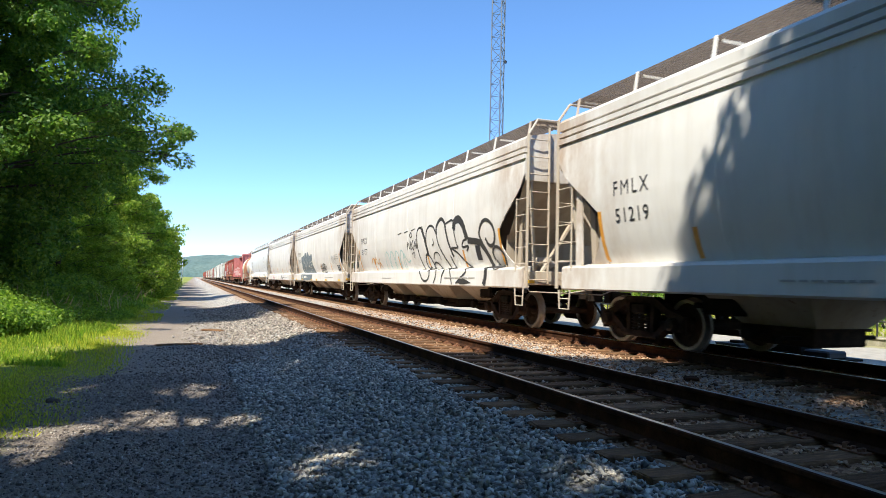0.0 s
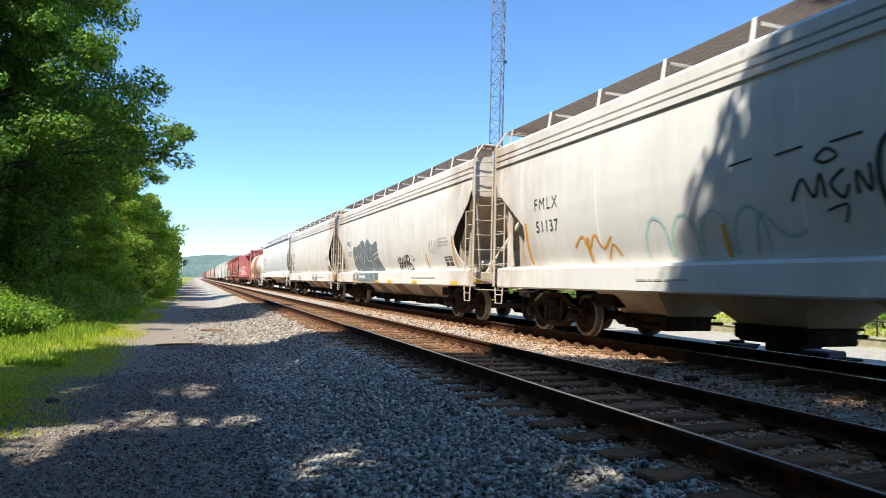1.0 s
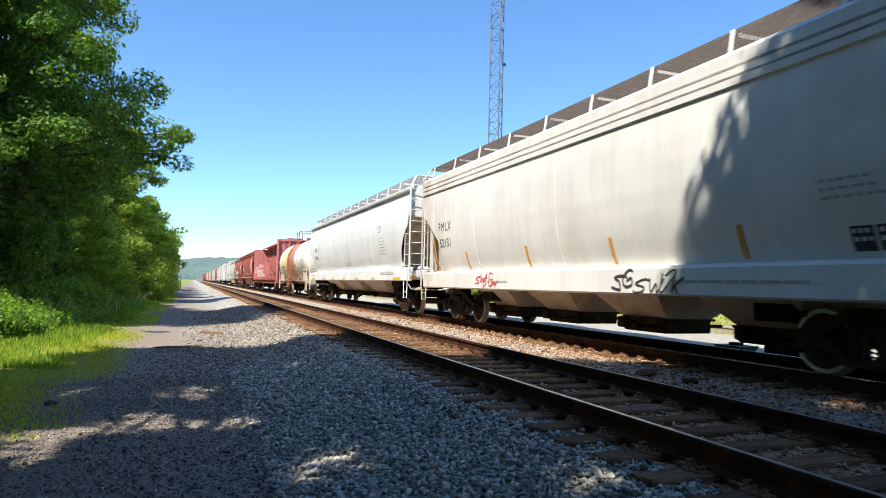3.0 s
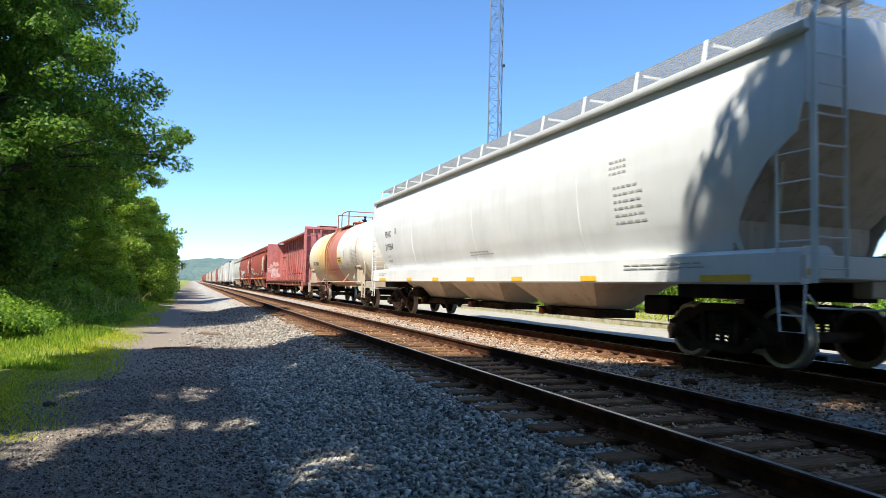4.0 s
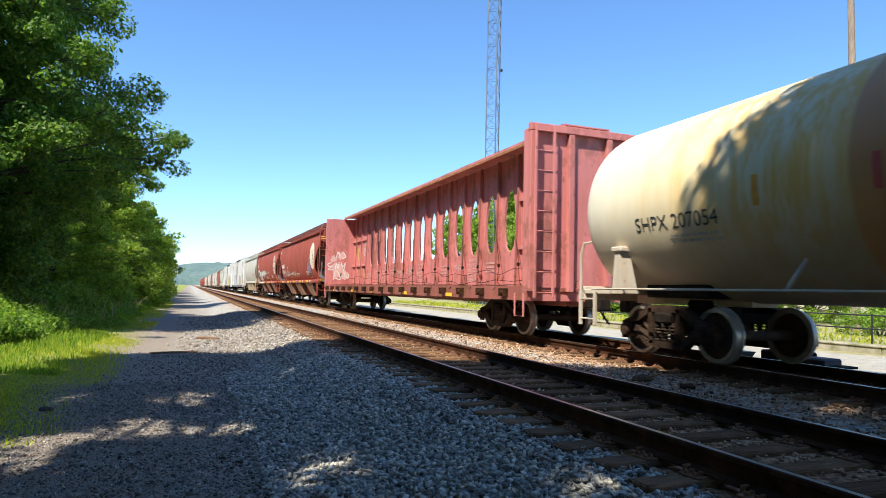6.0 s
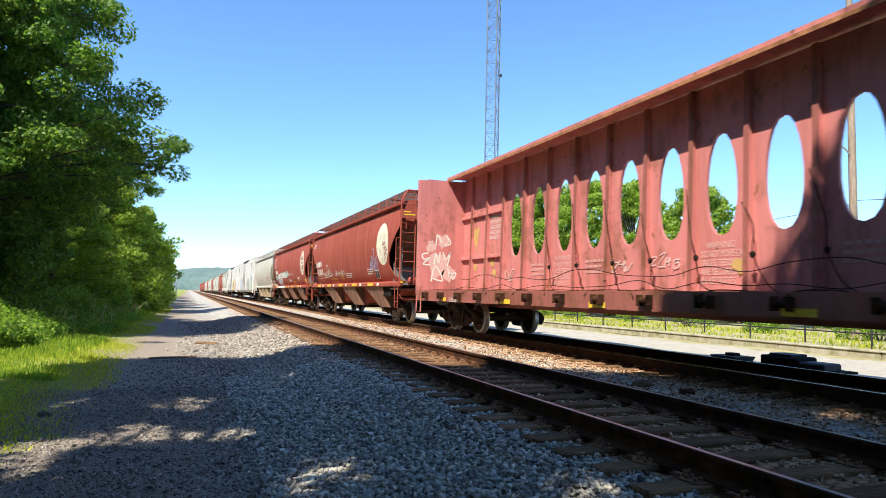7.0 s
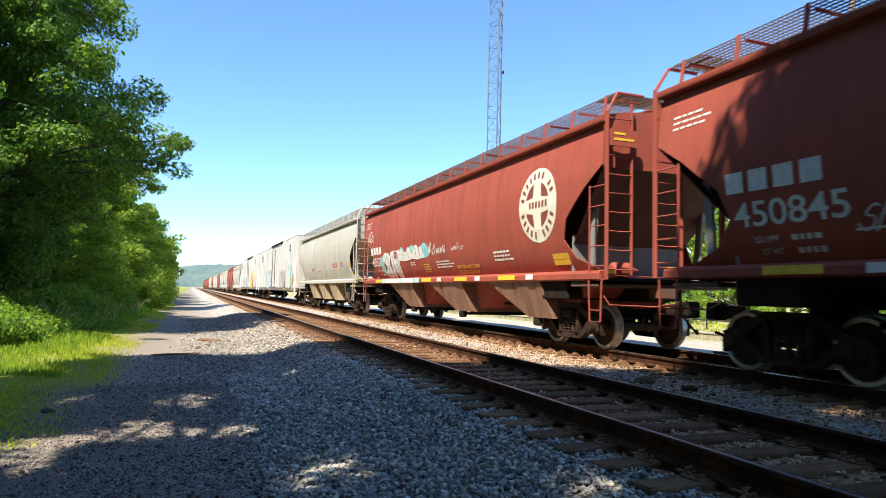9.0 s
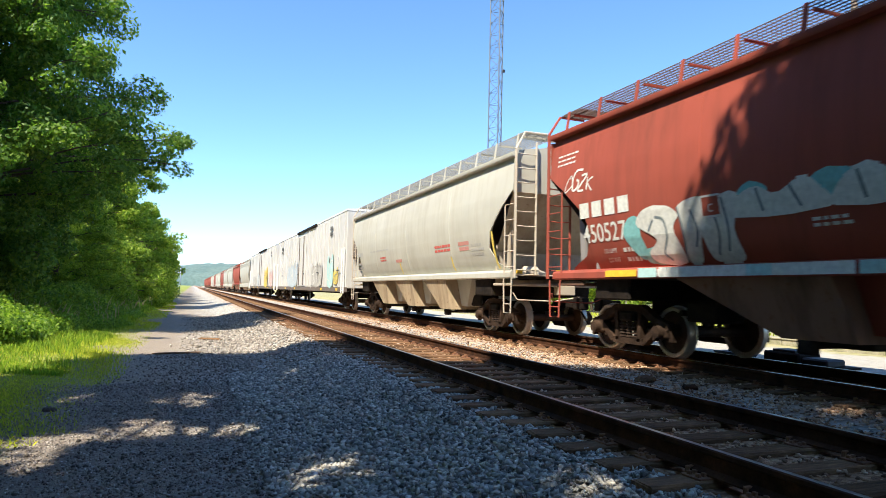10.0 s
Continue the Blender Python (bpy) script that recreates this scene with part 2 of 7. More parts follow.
    def prism(self, prof, a, b, axis="y", mi=0):
        """A profile drawn out from a to b along an axis."""
        put = {"y": lambda p, t: (p[0], t, p[1]), "x": lambda p, t: (t, p[0], p[1]), "z": lambda p, t: (p[0], p[1], t)}[axis]
        return self.rings([[put(p, a) for p in prof], [put(p, b) for p in prof]], mi=mi)

    def lathe(self, prof, at, axis="x", n=28, mi=0, cap=True):
        """A profile of (along, radius) turned round an axis through a point."""
        rings = []
        for u, r in prof:
            ring = []
            for j in range(n):
                c, s = r * math.cos(2 * math.pi * j / n), r * math.sin(2 * math.pi * j / n)
                q = {"x": (u, c, s), "y": (c, u, s), "z": (c, s, u)}[axis]
                ring.append((at[0] + q[0], at[1] + q[1], at[2] + q[2]))
            rings.append(ring)
        return self.rings(rings, cap=cap, mi=mi)

    def sheet(self, rows, t=0.0, mi=0):
        """A grid of points as an open skin."""
        n = len(rows[0])
        return self.add([p for r in rows for p in r], [(a * n + b, a * n + b + 1, (a + 1) * n + b + 1, (a + 1) * n + b) for a in range(len(rows) - 1) for b in range(n - 1)], mi)


def mesh_of(name, g, mats, smooth=True, angle=32, weld=0.0):
    me = bpy.data.meshes.new(name)
    me.from_pydata(g.v, [], g.f)
    me.polygons.foreach_set("material_index", g.m)
    bm = bmesh.new()
    bm.from_mesh(me)
    if weld:
        bmesh.ops.remove_doubles(bm, verts=bm.verts, dist=weld)
    bmesh.ops.recalc_face_normals(bm, faces=bm.faces)
    bm.to_mesh(me)
    bm.free()
    for m in mats if isinstance(mats, (list, tuple)) else [mats]:
        me.materials.append(m)
    if smooth:
        me.shade_smooth()
        me.set_sharp_from_angle(angle=radians(angle))
    return me


def part(name, g, mats, parent=None, label="", smooth=True):
    ob = new(name, g if isinstance(g, bpy.types.Mesh) else mesh_of(name, g, mats, smooth))
    ob.parent = parent
    if label:
        tagged(ob, label)
    return ob


def thing(name, at, label, category, group="", kind=""):
    e = new(name)
    e.location = at
    e.empty_display_size = 0.3
    return tagged(e, label, category, group, kind)


def fast_mesh(name, verts, quads, mat):
    """A large mesh from arrays: verts (n, 3) and faces (k, c)."""
    me = bpy.data.meshes.new(name)
    k, c = quads.shape
    me.vertices.add(len(verts))
    me.vertices.foreach_set("co", np.ascontiguousarray(verts, dtype=np.float32).ravel())
    me.loops.add(k * c)
    me.loops.foreach_set("vertex_index", np.ascontiguousarray(quads, dtype=np.int32).ravel())
    me.polygons.add(k)
    me.polygons.foreach_set("loop_start", np.arange(0, k * c, c, dtype=np.int32))
    me.update(calc_edges=True)
    me.materials.append(mat)
    return me


# ---- ground ----
NEAR_TRACK, FAR_TRACK = 4.072, 8.304


def height(x, y):
    """The lie of the land across the tracks."""
    knots = [(-400, 0.6), (-30, 0.0), (-12, -0.25), (-3, -0.42), (-1.5, -0.50), (0.6, -0.50), (1.3, -0.46), (2.5, -0.235), (5.7, -0.225), (6.2, -0.27),
             (6.8, -0.22), (9.9, -0.22), (10.6, -0.30), (15.9, -0.32), (16.4, -0.12), (18, -0.1), (400, 1.0)]
    z = np.interp(x, [k[0] for k in knots], [k[1] for k in knots])
    return z + 0.025 * np.sin(x * 1.7 + 0.6 * y) * np.cos(y * 0.9 - x) * ((x < 2.4) | (x > 10.3))


def make_ground():
    xs = np.unique(np.concatenate([np.linspace(-12, 20, 110), np.geomspace(20, 1500, 22), -np.geomspace(12, 1500, 24)]))
    ys = np.unique(np.concatenate([np.linspace(-8, 40, 120), np.geomspace(40, 2500, 40), -np.geomspace(8, 600, 16)]))
    X, Y = np.meshgrid(xs, ys)
    V = np.stack([X, Y, height(X, Y)], -1).reshape(-1, 3)
    n = len(xs)
    a = (np.arange(len(ys) - 1)[:, None] * n + np.arange(n - 1)[None]).ravel()
    m, nt, p = fresh("trackside_ground")
    co = nt.nodes.new("ShaderNodeTexCoord")
    sep = nt.nodes.new("ShaderNodeSeparateXYZ")
    nt.links.new(co.outputs["Object"], sep.inputs[0])
    wob = noise_of(nt, 0.9, detail=6)
    sh = nt.nodes.new("ShaderNodeMath")
    sh.operation = "MULTIPLY_ADD"
    nt.links.new(wob, sh.inputs[0])
    sh.inputs[1].default_value = 2.2
    nt.links.new(sep.outputs[0], sh.inputs[2])

    def edge(x, soft):
        r = nt.nodes.new("ShaderNodeMapRange")
        r.inputs[1].default_value, r.inputs[2].default_value = x + 1.1 - soft, x + 1.1 + soft
        nt.links.new(sh.outputs[0], r.inputs[0])
        return r.outputs[0]
    fine, mid = noise_of(nt, 30, detail=9, rough=0.85), noise_of(nt, 4.0, detail=6)
    grass = ramp_of(nt, mid, [(0.3, (0.16, 0.19, 0.025)), (0.6, (0.27, 0.29, 0.035)), (0.8, (0.36, 0.31, 0.09))])
    dirt = ramp_of(nt, fine, [(0.3, (0.09, 0.07, 0.054)), (0.5, (0.27, 0.22, 0.17)), (0.62, (0.40, 0.335, 0.265)), (0.75, (0.55, 0.475, 0.385))])
    vor = nt.nodes.new("ShaderNodeTexVoronoi")
    vor.inputs["Scale"].default_value = 17
    nt.links.new(co.outputs["Object"], vor.inputs["Vector"])
    grey = nt.nodes.new("ShaderNodeSeparateColor")
    nt.links.new(vor.outputs["Color"], grey.inputs[0])
    ballast = ramp_of(nt, grey.outputs[0], [(0.0, (0.13, 0.124, 0.115)), (0.5, (0.34, 0.32, 0.285)), (0.9, (0.54, 0.50, 0.44))])
    rusty = ramp_of(nt, grey.outputs[1], [(0.0, (0.19, 0.095, 0.045)), (0.6, (0.46, 0.255, 0.125)), (0.95, (0.62, 0.40, 0.22))])
    paving = ramp_of(nt, mid, [(0.3, (0.34, 0.31, 0.25)), (0.7, (0.46, 0.42, 0.35))])
    col = mix_of(nt, edge(-1.7, 0.35), grass, dirt)
    col = mix_of(nt, edge(0.5, 0.9), col, ballast)
    col = mix_of(nt, edge(2.75, 0.5), col, rusty)
    col = mix_of(nt, edge(5.6, 0.4), col, ballast)
    col = mix_of(nt, edge(6.8, 0.5), col, rusty)
    col = mix_of(nt, edge(10.4, 0.2), col, paving)
    dry = ramp_of(nt, mid, [(0.3, (0.22, 0.21, 0.07)), (0.55, (0.36, 0.32, 0.15)), (0.8, (0.44, 0.39, 0.25))])
    col = mix_of(nt, edge(15.2, 0.2), col, dry)
    nt.links.new(col, p.inputs["Base Color"])
    p.inputs["Roughness"].default_value = 0.92
    bump_of(nt, p, mix_of(nt, 0.5, fine, vor.outputs["Distance"]), 0.9, 0.05)
    me = fast_mesh("ground", V, np.stack([a, a + 1, a + n + 1, a + n], 1), m)
    me.shade_smooth()
    tagged(new("ground", me), "gravel service path, grey ballast, rust-stained track bed and grass verge", "ground", kind="structure")


make_ground()


# ---- loose stones ----
def stone_shapes(count, seed):
    rng = random.Random(seed)
    out = []
    for _ in range(count):
        bm = bmesh.new()
        for _ in range(7):
            d = Vector((rng.gauss(0, 1), rng.gauss(0, 1), rng.gauss(0, 1))).normalized() * rng.uniform(0.9, 1.0)
            bm.verts.new((d.x * 1.2, d.y * rng.uniform(0.75, 0.95), d.z * 0.68))
        hull = bmesh.ops.convex_hull(bm, input=bm.verts)
        bmesh.ops.delete(bm, geom=[g for g in hull["geom_interior"] if isinstance(g, bmesh.types.BMVert)], context="VERTS")
        bmesh.ops.triangulate(bm, faces=bm.faces)
        bm.verts.index_update()
        out.append((np.array([v.co for v in bm.verts]), np.array([[v.index for v in f.verts] for f in bm.faces])))
        bm.free()
    return out


def scatter_stones(name, label, mat, places, sizes, seed):
    rng = np.random.default_rng(seed)
    shapes = stone_shapes(16, seed)
    pick = rng.integers(0, len(shapes), len(places))
    V, F, k = [], [], 0
    for i, (sv, sf) in enumerate(shapes):
        at, sz = places[pick == i], sizes[pick == i]
        n = len(at)
        if not n:
            continue
        a = rng.uniform(-math.pi, math.pi, (n, 3)) * np.array([1, 0.32, 0.32])
        c, s = np.cos(a), np.sin(a)
        one, nil = np.ones(n), np.zeros(n)
        Rz = np.stack([c[:, 0], -s[:, 0], nil, s[:, 0], c[:, 0], nil, nil, nil, one], 1).reshape(n, 3, 3)
        Rx = np.stack([one, nil, nil, nil, c[:, 1], -s[:, 1], nil, s[:, 1], c[:, 1]], 1).reshape(n, 3, 3)
        P = np.einsum("nij,njk,vk->nvi", Rz, Rx, sv) * sz[:, None, None] + at[:, None]
        V.append(P.reshape(-1, 3))
        F.append((sf[None] + (np.arange(n) * len(sv))[:, None, None] + k).reshape(-1, 3))
        k += n * len(sv)
    me = fast_mesh(name, np.concatenate(V), np.concatenate(F), mat)
    tagged(new(name, me), label, "gravel", kind="stuff")


def field(seed, n, x0, x1, y0, y1, lo, hi, sink=0.25):
    rng = np.random.default_rng(seed)
    x, y, s = rng.uniform(x0, x1, n), rng.uniform(y0, y1, n), rng.uniform(lo, hi, n)
    return np.stack([x, y, height(x, y) + s * (0.6 - sink * rng.uniform(0, 2, n))], 1), s


def off_tracks(p, s):
    d = np.minimum(np.minimum(abs(p[:, 0] - NEAR_TRACK + 0.755), abs(p[:, 0] - NEAR_TRACK - 0.755)), np.minimum(abs(p[:, 0] - FAR_TRACK + 0.755), abs(p[:, 0] - FAR_TRACK - 0.755)))
    keep = d > 0.10
    return p[keep], s[keep]


p1, s1 = field(3, 25000, 0.6, 3.1, 1.6, 12, 0.016, 0.042)
p2, s2 = field(4, 15000, -0.5, 3.0, 12, 34, 0.020, 0.046)
fade = np.random.default_rng(3).uniform(0, 1, len(p2)) < np.clip((p2[:, 0] + 0.5) / 1.7, 0, 1) ** 1.5
p2, s2 = p2[fade], s2[fade]
p5, s5 = field(13, 9000, 0.6, 3.1, -6, 1.6, 0.018, 0.045)
p4, s4 = field(12, 16000, -1.6, 1.1, 1.8, 16, 0.010, 0.030)
fade = np.random.default_rng(2).uniform(0, 1, len(p4)) < ((p4[:, 0] + 1.6) / 2.7) ** 1.3
p4, s4 = p4[fade], s4[fade]
p3, s3 = field(5, 26000, -2.0, 1.0, 1.9, 11, 0.005, 0.017)
M["dusty_stone"] = islands("dusty_stone", [(0.0, (0.12, 0.10, 0.085)), (0.5, (0.33, 0.285, 0.235)), (0.9, (0.50, 0.435, 0.36)), (1.0, (0.62, 0.56, 0.48))], 0.85, bump=0.4)
M["grit"] = islands("grit", [(0.0, (0.08, 0.068, 0.058)), (0.5, (0.24, 0.205, 0.178)), (0.9, (0.42, 0.37, 0.32)), (1.0, (0.58, 0.53, 0.47))], 0.85, bump=0.4)
scatter_stones("ballast_shoulder", "crushed grey stone ballast on the track shoulder", M["stone"], np.concatenate([p1, p5]), np.concatenate([s1, s5]), 8)
scatter_stones("dusty_ballast", "dusty beige-grey ballast farther along the shoulder", M["dusty_stone"], p2, s2, 14)
scatter_stones("path_grit", "dark fine gravel trodden into the path", M["grit"], np.concatenate([p3, p4]), np.concatenate([s3, s4]), 11)
p1, s1 = off_tracks(*field(6, 13000, 3.0, 7.3, 1.8, 14, 0.018, 0.036, 0.35))
p2, s2 = off_tracks(*field(7, 5500, 7.3, 10.3, 4, 14, 0.020, 0.038, 0.35))
p3, s3 = off_tracks(*field(9, 7000, 2.8, 9.9, 14, 32, 0.024, 0.045, 0.35))
M["brown_stone"] = islands("brown_stone", [(0.0, (0.10, 0.058, 0.034)), (0.5, (0.39, 0.235, 0.135)), (0.85, (0.58, 0.39, 0.24)), (1.0, (0.70, 0.55, 0.40))], 0.9, bump=0.4)
scatter_stones("track_ballast", "brown-grey stone ballast between the ties", M["brown_stone"], np.concatenate([p1, p2, p3]), np.concatenate([s1, s2, s3]), 10)

# ---- tracks ----
RAIL = [(-0.07, -0.172), (0.07, -0.172), (0.07, -0.160), (0.012, -0.135), (0.009, -0.050), (0.036, -0.036), (0.036, -0.008), (0.028, -0.001), (-0.028, -0.001),
        (-0.036, -0.008), (-0.036, -0.036), (-0.009, -0.050), (-0.012, -0.135), (-0.07, -0.160)]


def rail(x):
    g = Geo().prism([(x + a, b) for a, b in RAIL], -60, 900)
    g.prism([(x - 0.024, -0.004), (x + 0.024, -0.004), (x + 0.020, 0.0), (x - 0.020, 0.0)], -60, 900, mi=1)
    return mesh_of("rail", g, [M["rail_rust"], M["rail_head"]])


def tie_mesh(seed):
    rng = random.Random(seed)
    g = Geo().slab(-1.3, 1.3, -0.112, 0.112, -0.18, 0, 0.012)
    g.v = [(x + rng.uniform(-0.02, 0.02) * (abs(x) > 1.2), y + rng.uniform(-0.006, 0.006), z + rng.uniform(-0.006, 0.004)) for x, y, z in g.v]
    return mesh_of("tie", g, M["tie_wood"], False)


def plate_mesh():
    g = Geo()
    g.slab(-0.17, 0.17, -0.09, 0.09, 0, 0.016, 0.004)
    for x in (-0.095, 0.095, -0.14, 0.14):
        g.slab(x - 0.014, x + 0.014, -0.055, -0.025, 0.01, 0.042, 0.004)
        g.slab(x - 0.014, x + 0.014, 0.028, 0.058, 0.01, 0.040, 0.004)
    for x in (-0.055, 0.055):
        g.slab(x - 0.03, x + 0.03, 0.115, 0.15, -0.01, 0.045, 0.006)
    return mesh_of("tie_plate", g, M["tie_iron"], False)


TIES, PLATE = [tie_mesh(k) for k in range(5)], plate_mesh()


def track(name, cx, label):
    t = thing(name, (cx, 0, 0), label, "railway track", "tracks", "structure")
    for side in (-0.755, 0.755):
        part("rail", rail(side), None, t, "rust-brown steel rail with a polished head")
    rng = random.Random(int(cx * 10))
    far = Geo()
    k = 0
    y = -14.0
    while y < 320:
        if y < 66:
            o = part("tie", TIES[k % 5], None, t)
            o.location = (rng.uniform(-0.05, 0.05), y, -0.186)
            o.rotation_euler.z = rng.uniform(-0.015, 0.015)
            if -2 < y < 26:
                for side in (-0.755, 0.755):
                    q = part("tie_plate", PLATE, None, t)
                    q.location = (side, y, -0.188)
        else:
            far.box(-1.3, 1.3, y - 0.11, y + 0.11, -0.3, -0.186)
        y += 0.50 * rng.uniform(0.96, 1.04)
        k += 1
    tagged(part("distant_ties", far, M["tie_wood"], t, smooth=False), kind="stuff")


track("track_near", NEAR_TRACK, "railway track with rusty rails on dark wooden ties")
track("track_far", FAR_TRACK, "second railway track under the passing freight train")


# ---- the train ----
CARS = []          # (thing, place of its middle along the train at the start)
WHEELSETS = []     # (wheelset, its place in the car)


def run(t):
    """How far the train has come by t seconds."""
    return 15.361 * t - 0.0134 * t * t


def wheel_mesh():
    g = Geo()
    g.lathe([(0.045, 0.07), (0.045, 0.14), (0.015, 0.17), (-0.01, 0.30), (-0.028, 0.36), (0.03, 0.36), (0.05, 0.30), (0.07, 0.17), (0.09, 0.14), (0.09, 0.07)], (0, 0, 0))
    g.lathe([(-0.065, 0.355), (-0.07, 0.405), (-0.06, 0.415), (0.04, 0.425), (0.048, 0.448), (0.07, 0.448), (0.075, 0.355), (-0.065, 0.355)], (0, 0, 0), mi=1, cap=False)
    return mesh_of("wheel", g, [M["wheel_steel"], M["tread_steel"]])


def axle_mesh():
    return mesh_of("axle", Geo().lathe([(-1.05, 0.07), (-0.85, 0.075), (-0.8, 0.09), (-0.3, 0.08), (0.3, 0.08), (0.8, 0.09), (0.85, 0.075), (1.05, 0.07)], (0, 0, 0), n=12), M["wheel_steel"])


def sideframe_mesh():
    """A cast truck side frame: arched top, hanging spring seat, two open windows, bearings."""
    g = Geo()
    t = 0.15
    def limb(pts, h):
        for a, b in zip(pts, pts[1:]):
            g.bar((0, *a), (0, *b), t, h)
    limb([(-1.06, 0.50), (-0.72, 0.60), (-0.34, 0.80), (0.34, 0.80), (0.72, 0.60), (1.06, 0.50)], 0.12)
    limb([(-0.80, 0.52), (-0.42, 0.22), (0.42, 0.22), (0.80, 0.52)], 0.11)
    limb([(-0.34, 0.80), (-0.30, 0.22)], 0.09)
    limb([(0.34, 0.80), (0.30, 0.22)], 0.09)
    for y in (-0.875, 0.875):
        g.slab(-0.09, 0.09, y - 0.16, y + 0.16, 0.32, 0.60, 0.03)
        g.lathe([(-0.20, 0.03), (-0.19, 0.10), (-0.05, 0.125), (0.05, 0.125)], (0, y, 0.425), "x", 14)
        g.slab(-0.06, 0.06, y - 0.24, y - 0.17, 0.26, 0.50, 0.015)
        g.slab(-0.06, 0.06, y + 0.17, y + 0.24, 0.26, 0.50, 0.015)
    return mesh_of("side_frame", g, M["truck_iron"])


def spring_mesh():
    g = Geo()
    for k in range(5):
        g.lathe([(-0.014, 0.052), (-0.010, 0.072), (0.010, 0.072), (0.014, 0.052)], (0, 0, 0.30 + k * 0.055), "z", 10)
    g.lathe([(0.27, 0.045), (0.58, 0.045)], (0, 0, 0), "z", 8)
    return mesh_of("spring", g, M["wheel_steel"])


def bolster_mesh():
    g = Geo()
    g.slab(-1.12, 1.12, -0.20, 0.20, 0.56, 0.74, 0.03)
    g.slab(-0.35, 0.35, -0.28, 0.28, 0.70, 0.95, 0.04)
    for y in (-0.42, 0.42):
        g.bar((-0.95, y, 0.42), (0.95, y, 0.42), 0.08, 0.14)
    return mesh_of("bolster", g, M["cast_iron"])


WHEEL, AXLE, SIDE, SPRING, BOLSTER = wheel_mesh(), axle_mesh(), sideframe_mesh(), spring_mesh(), bolster_mesh()


def truck(car, y, roll=True):
    b = part("truck", BOLSTER, None, car, "dark cast-steel four-wheel truck")
    b.location = (0, y, 0)
    for s in (-1, 1):
        f = part("side_frame", SIDE, None, b)
        f.location = (s * 1.0, 0, 0)
        f.rotation_euler.z = 0 if s < 0 else math.pi
        for d in (-0.17, 0.0, 0.17):
            part("spring", SPRING, None, b).location = (s * 1.02, d, 0)
    for d in (-0.875, 0.875):
        w = part("wheelset", AXLE, None, car)
        w.location = (0, y + d, 0.425)
        for s in (-1, 1):
            q = part("wheel", WHEEL, None, w)
            q.location = (s * 0.765, 0, 0)
            q.rotation_euler.z = 0 if s < 0 else math.pi
        if roll:
            WHEELSETS.append((w, y + d))


def coupler(car, yend, s, mat):
    g = Geo()
    g.slab(-0.09, 0.09, yend, yend + s * 0.62, 0.70, 0.90, 0.02)
    g.slab(-0.16, 0.14, yend + s * 0.42, yend + s * 0.66, 0.66, 0.95, 0.03)
    g.tube([(0.25, yend, 0.75), (0.27, yend + s * 0.25, 0.5), (0.2, yend + s * 0.5, 0.38), (0.05, yend + s * 0.66, 0.45)], 0.025, 6)
    part("coupler", g, M["cast_iron"], car)


def ladder(g, a, b, z0, z1, rungs, r=0.014, stile=0.028):
    """Two flat stiles at a and b (x, y) and round rungs between them."""
    for x, y in (a, b):
        g.slab(x - stile, x + stile, y - stile, y + stile, z0, z1, 0.006)
    for k in range(rungs):
        z = z0 + 0.12 + (z1 - z0 - 0.24) * k / (rungs - 1)
        g.tube([(*a, z), (*b, z)], r, 6)


def side_at(prof, z):
    return float(np.interp(z, [p[1] for p in prof], [p[0] for p in prof]))


# half width and height of the bodies' sides, from the sill up
ROUND = [(1.28, 1.38), (1.38, 1.58), (1.47, 1.85), (1.54, 2.2), (1.585, 2.6), (1.60, 3.0), (1.60, 3.4), (1.575, 3.80)]


def barrel(z0, z1):
    """A barrel-shaped side between its sill and its eave."""
    return [(w, z0 + (z1 - z0) * f) for w, f in ((1.26, 0), (1.38, 0.083), (1.485, 0.20), (1.56, 0.353), (1.60, 0.52), (1.59, 0.69), (1.54, 0.86), (1.48, 1.0))]


BAYS = (-5.6, 5.6)
WHITE, BROWN, CREAM = barrel(1.57, 4.17), barrel(1.46, 4.09), barrel(1.52, 4.10)
CUT = [(1.40, 0.86), (1.73, 1.24), (2.06, 1.44), (2.30, 1.42), (2.64, 0.99), (2.91, 0.60), (3.14, 0.30), (3.45, 0.07), (4.6, 0.06)]
CUT_WHITE = [(1.57, 1.30), (1.86, 1.28), (2.0, 1.21), (2.3, 0.99), (2.67, 0.65), (2.99, 0.17), (3.4, 0.08), (4.6, 0.06)]
CUT_BROWN = [(1.46, 0.50), (1.54, 0.60), (1.73, 1.15), (2.1, 1.45), (2.5, 1.29), (3.02, 0.62), (3.36, 0.08), (4.6, 0.06)]


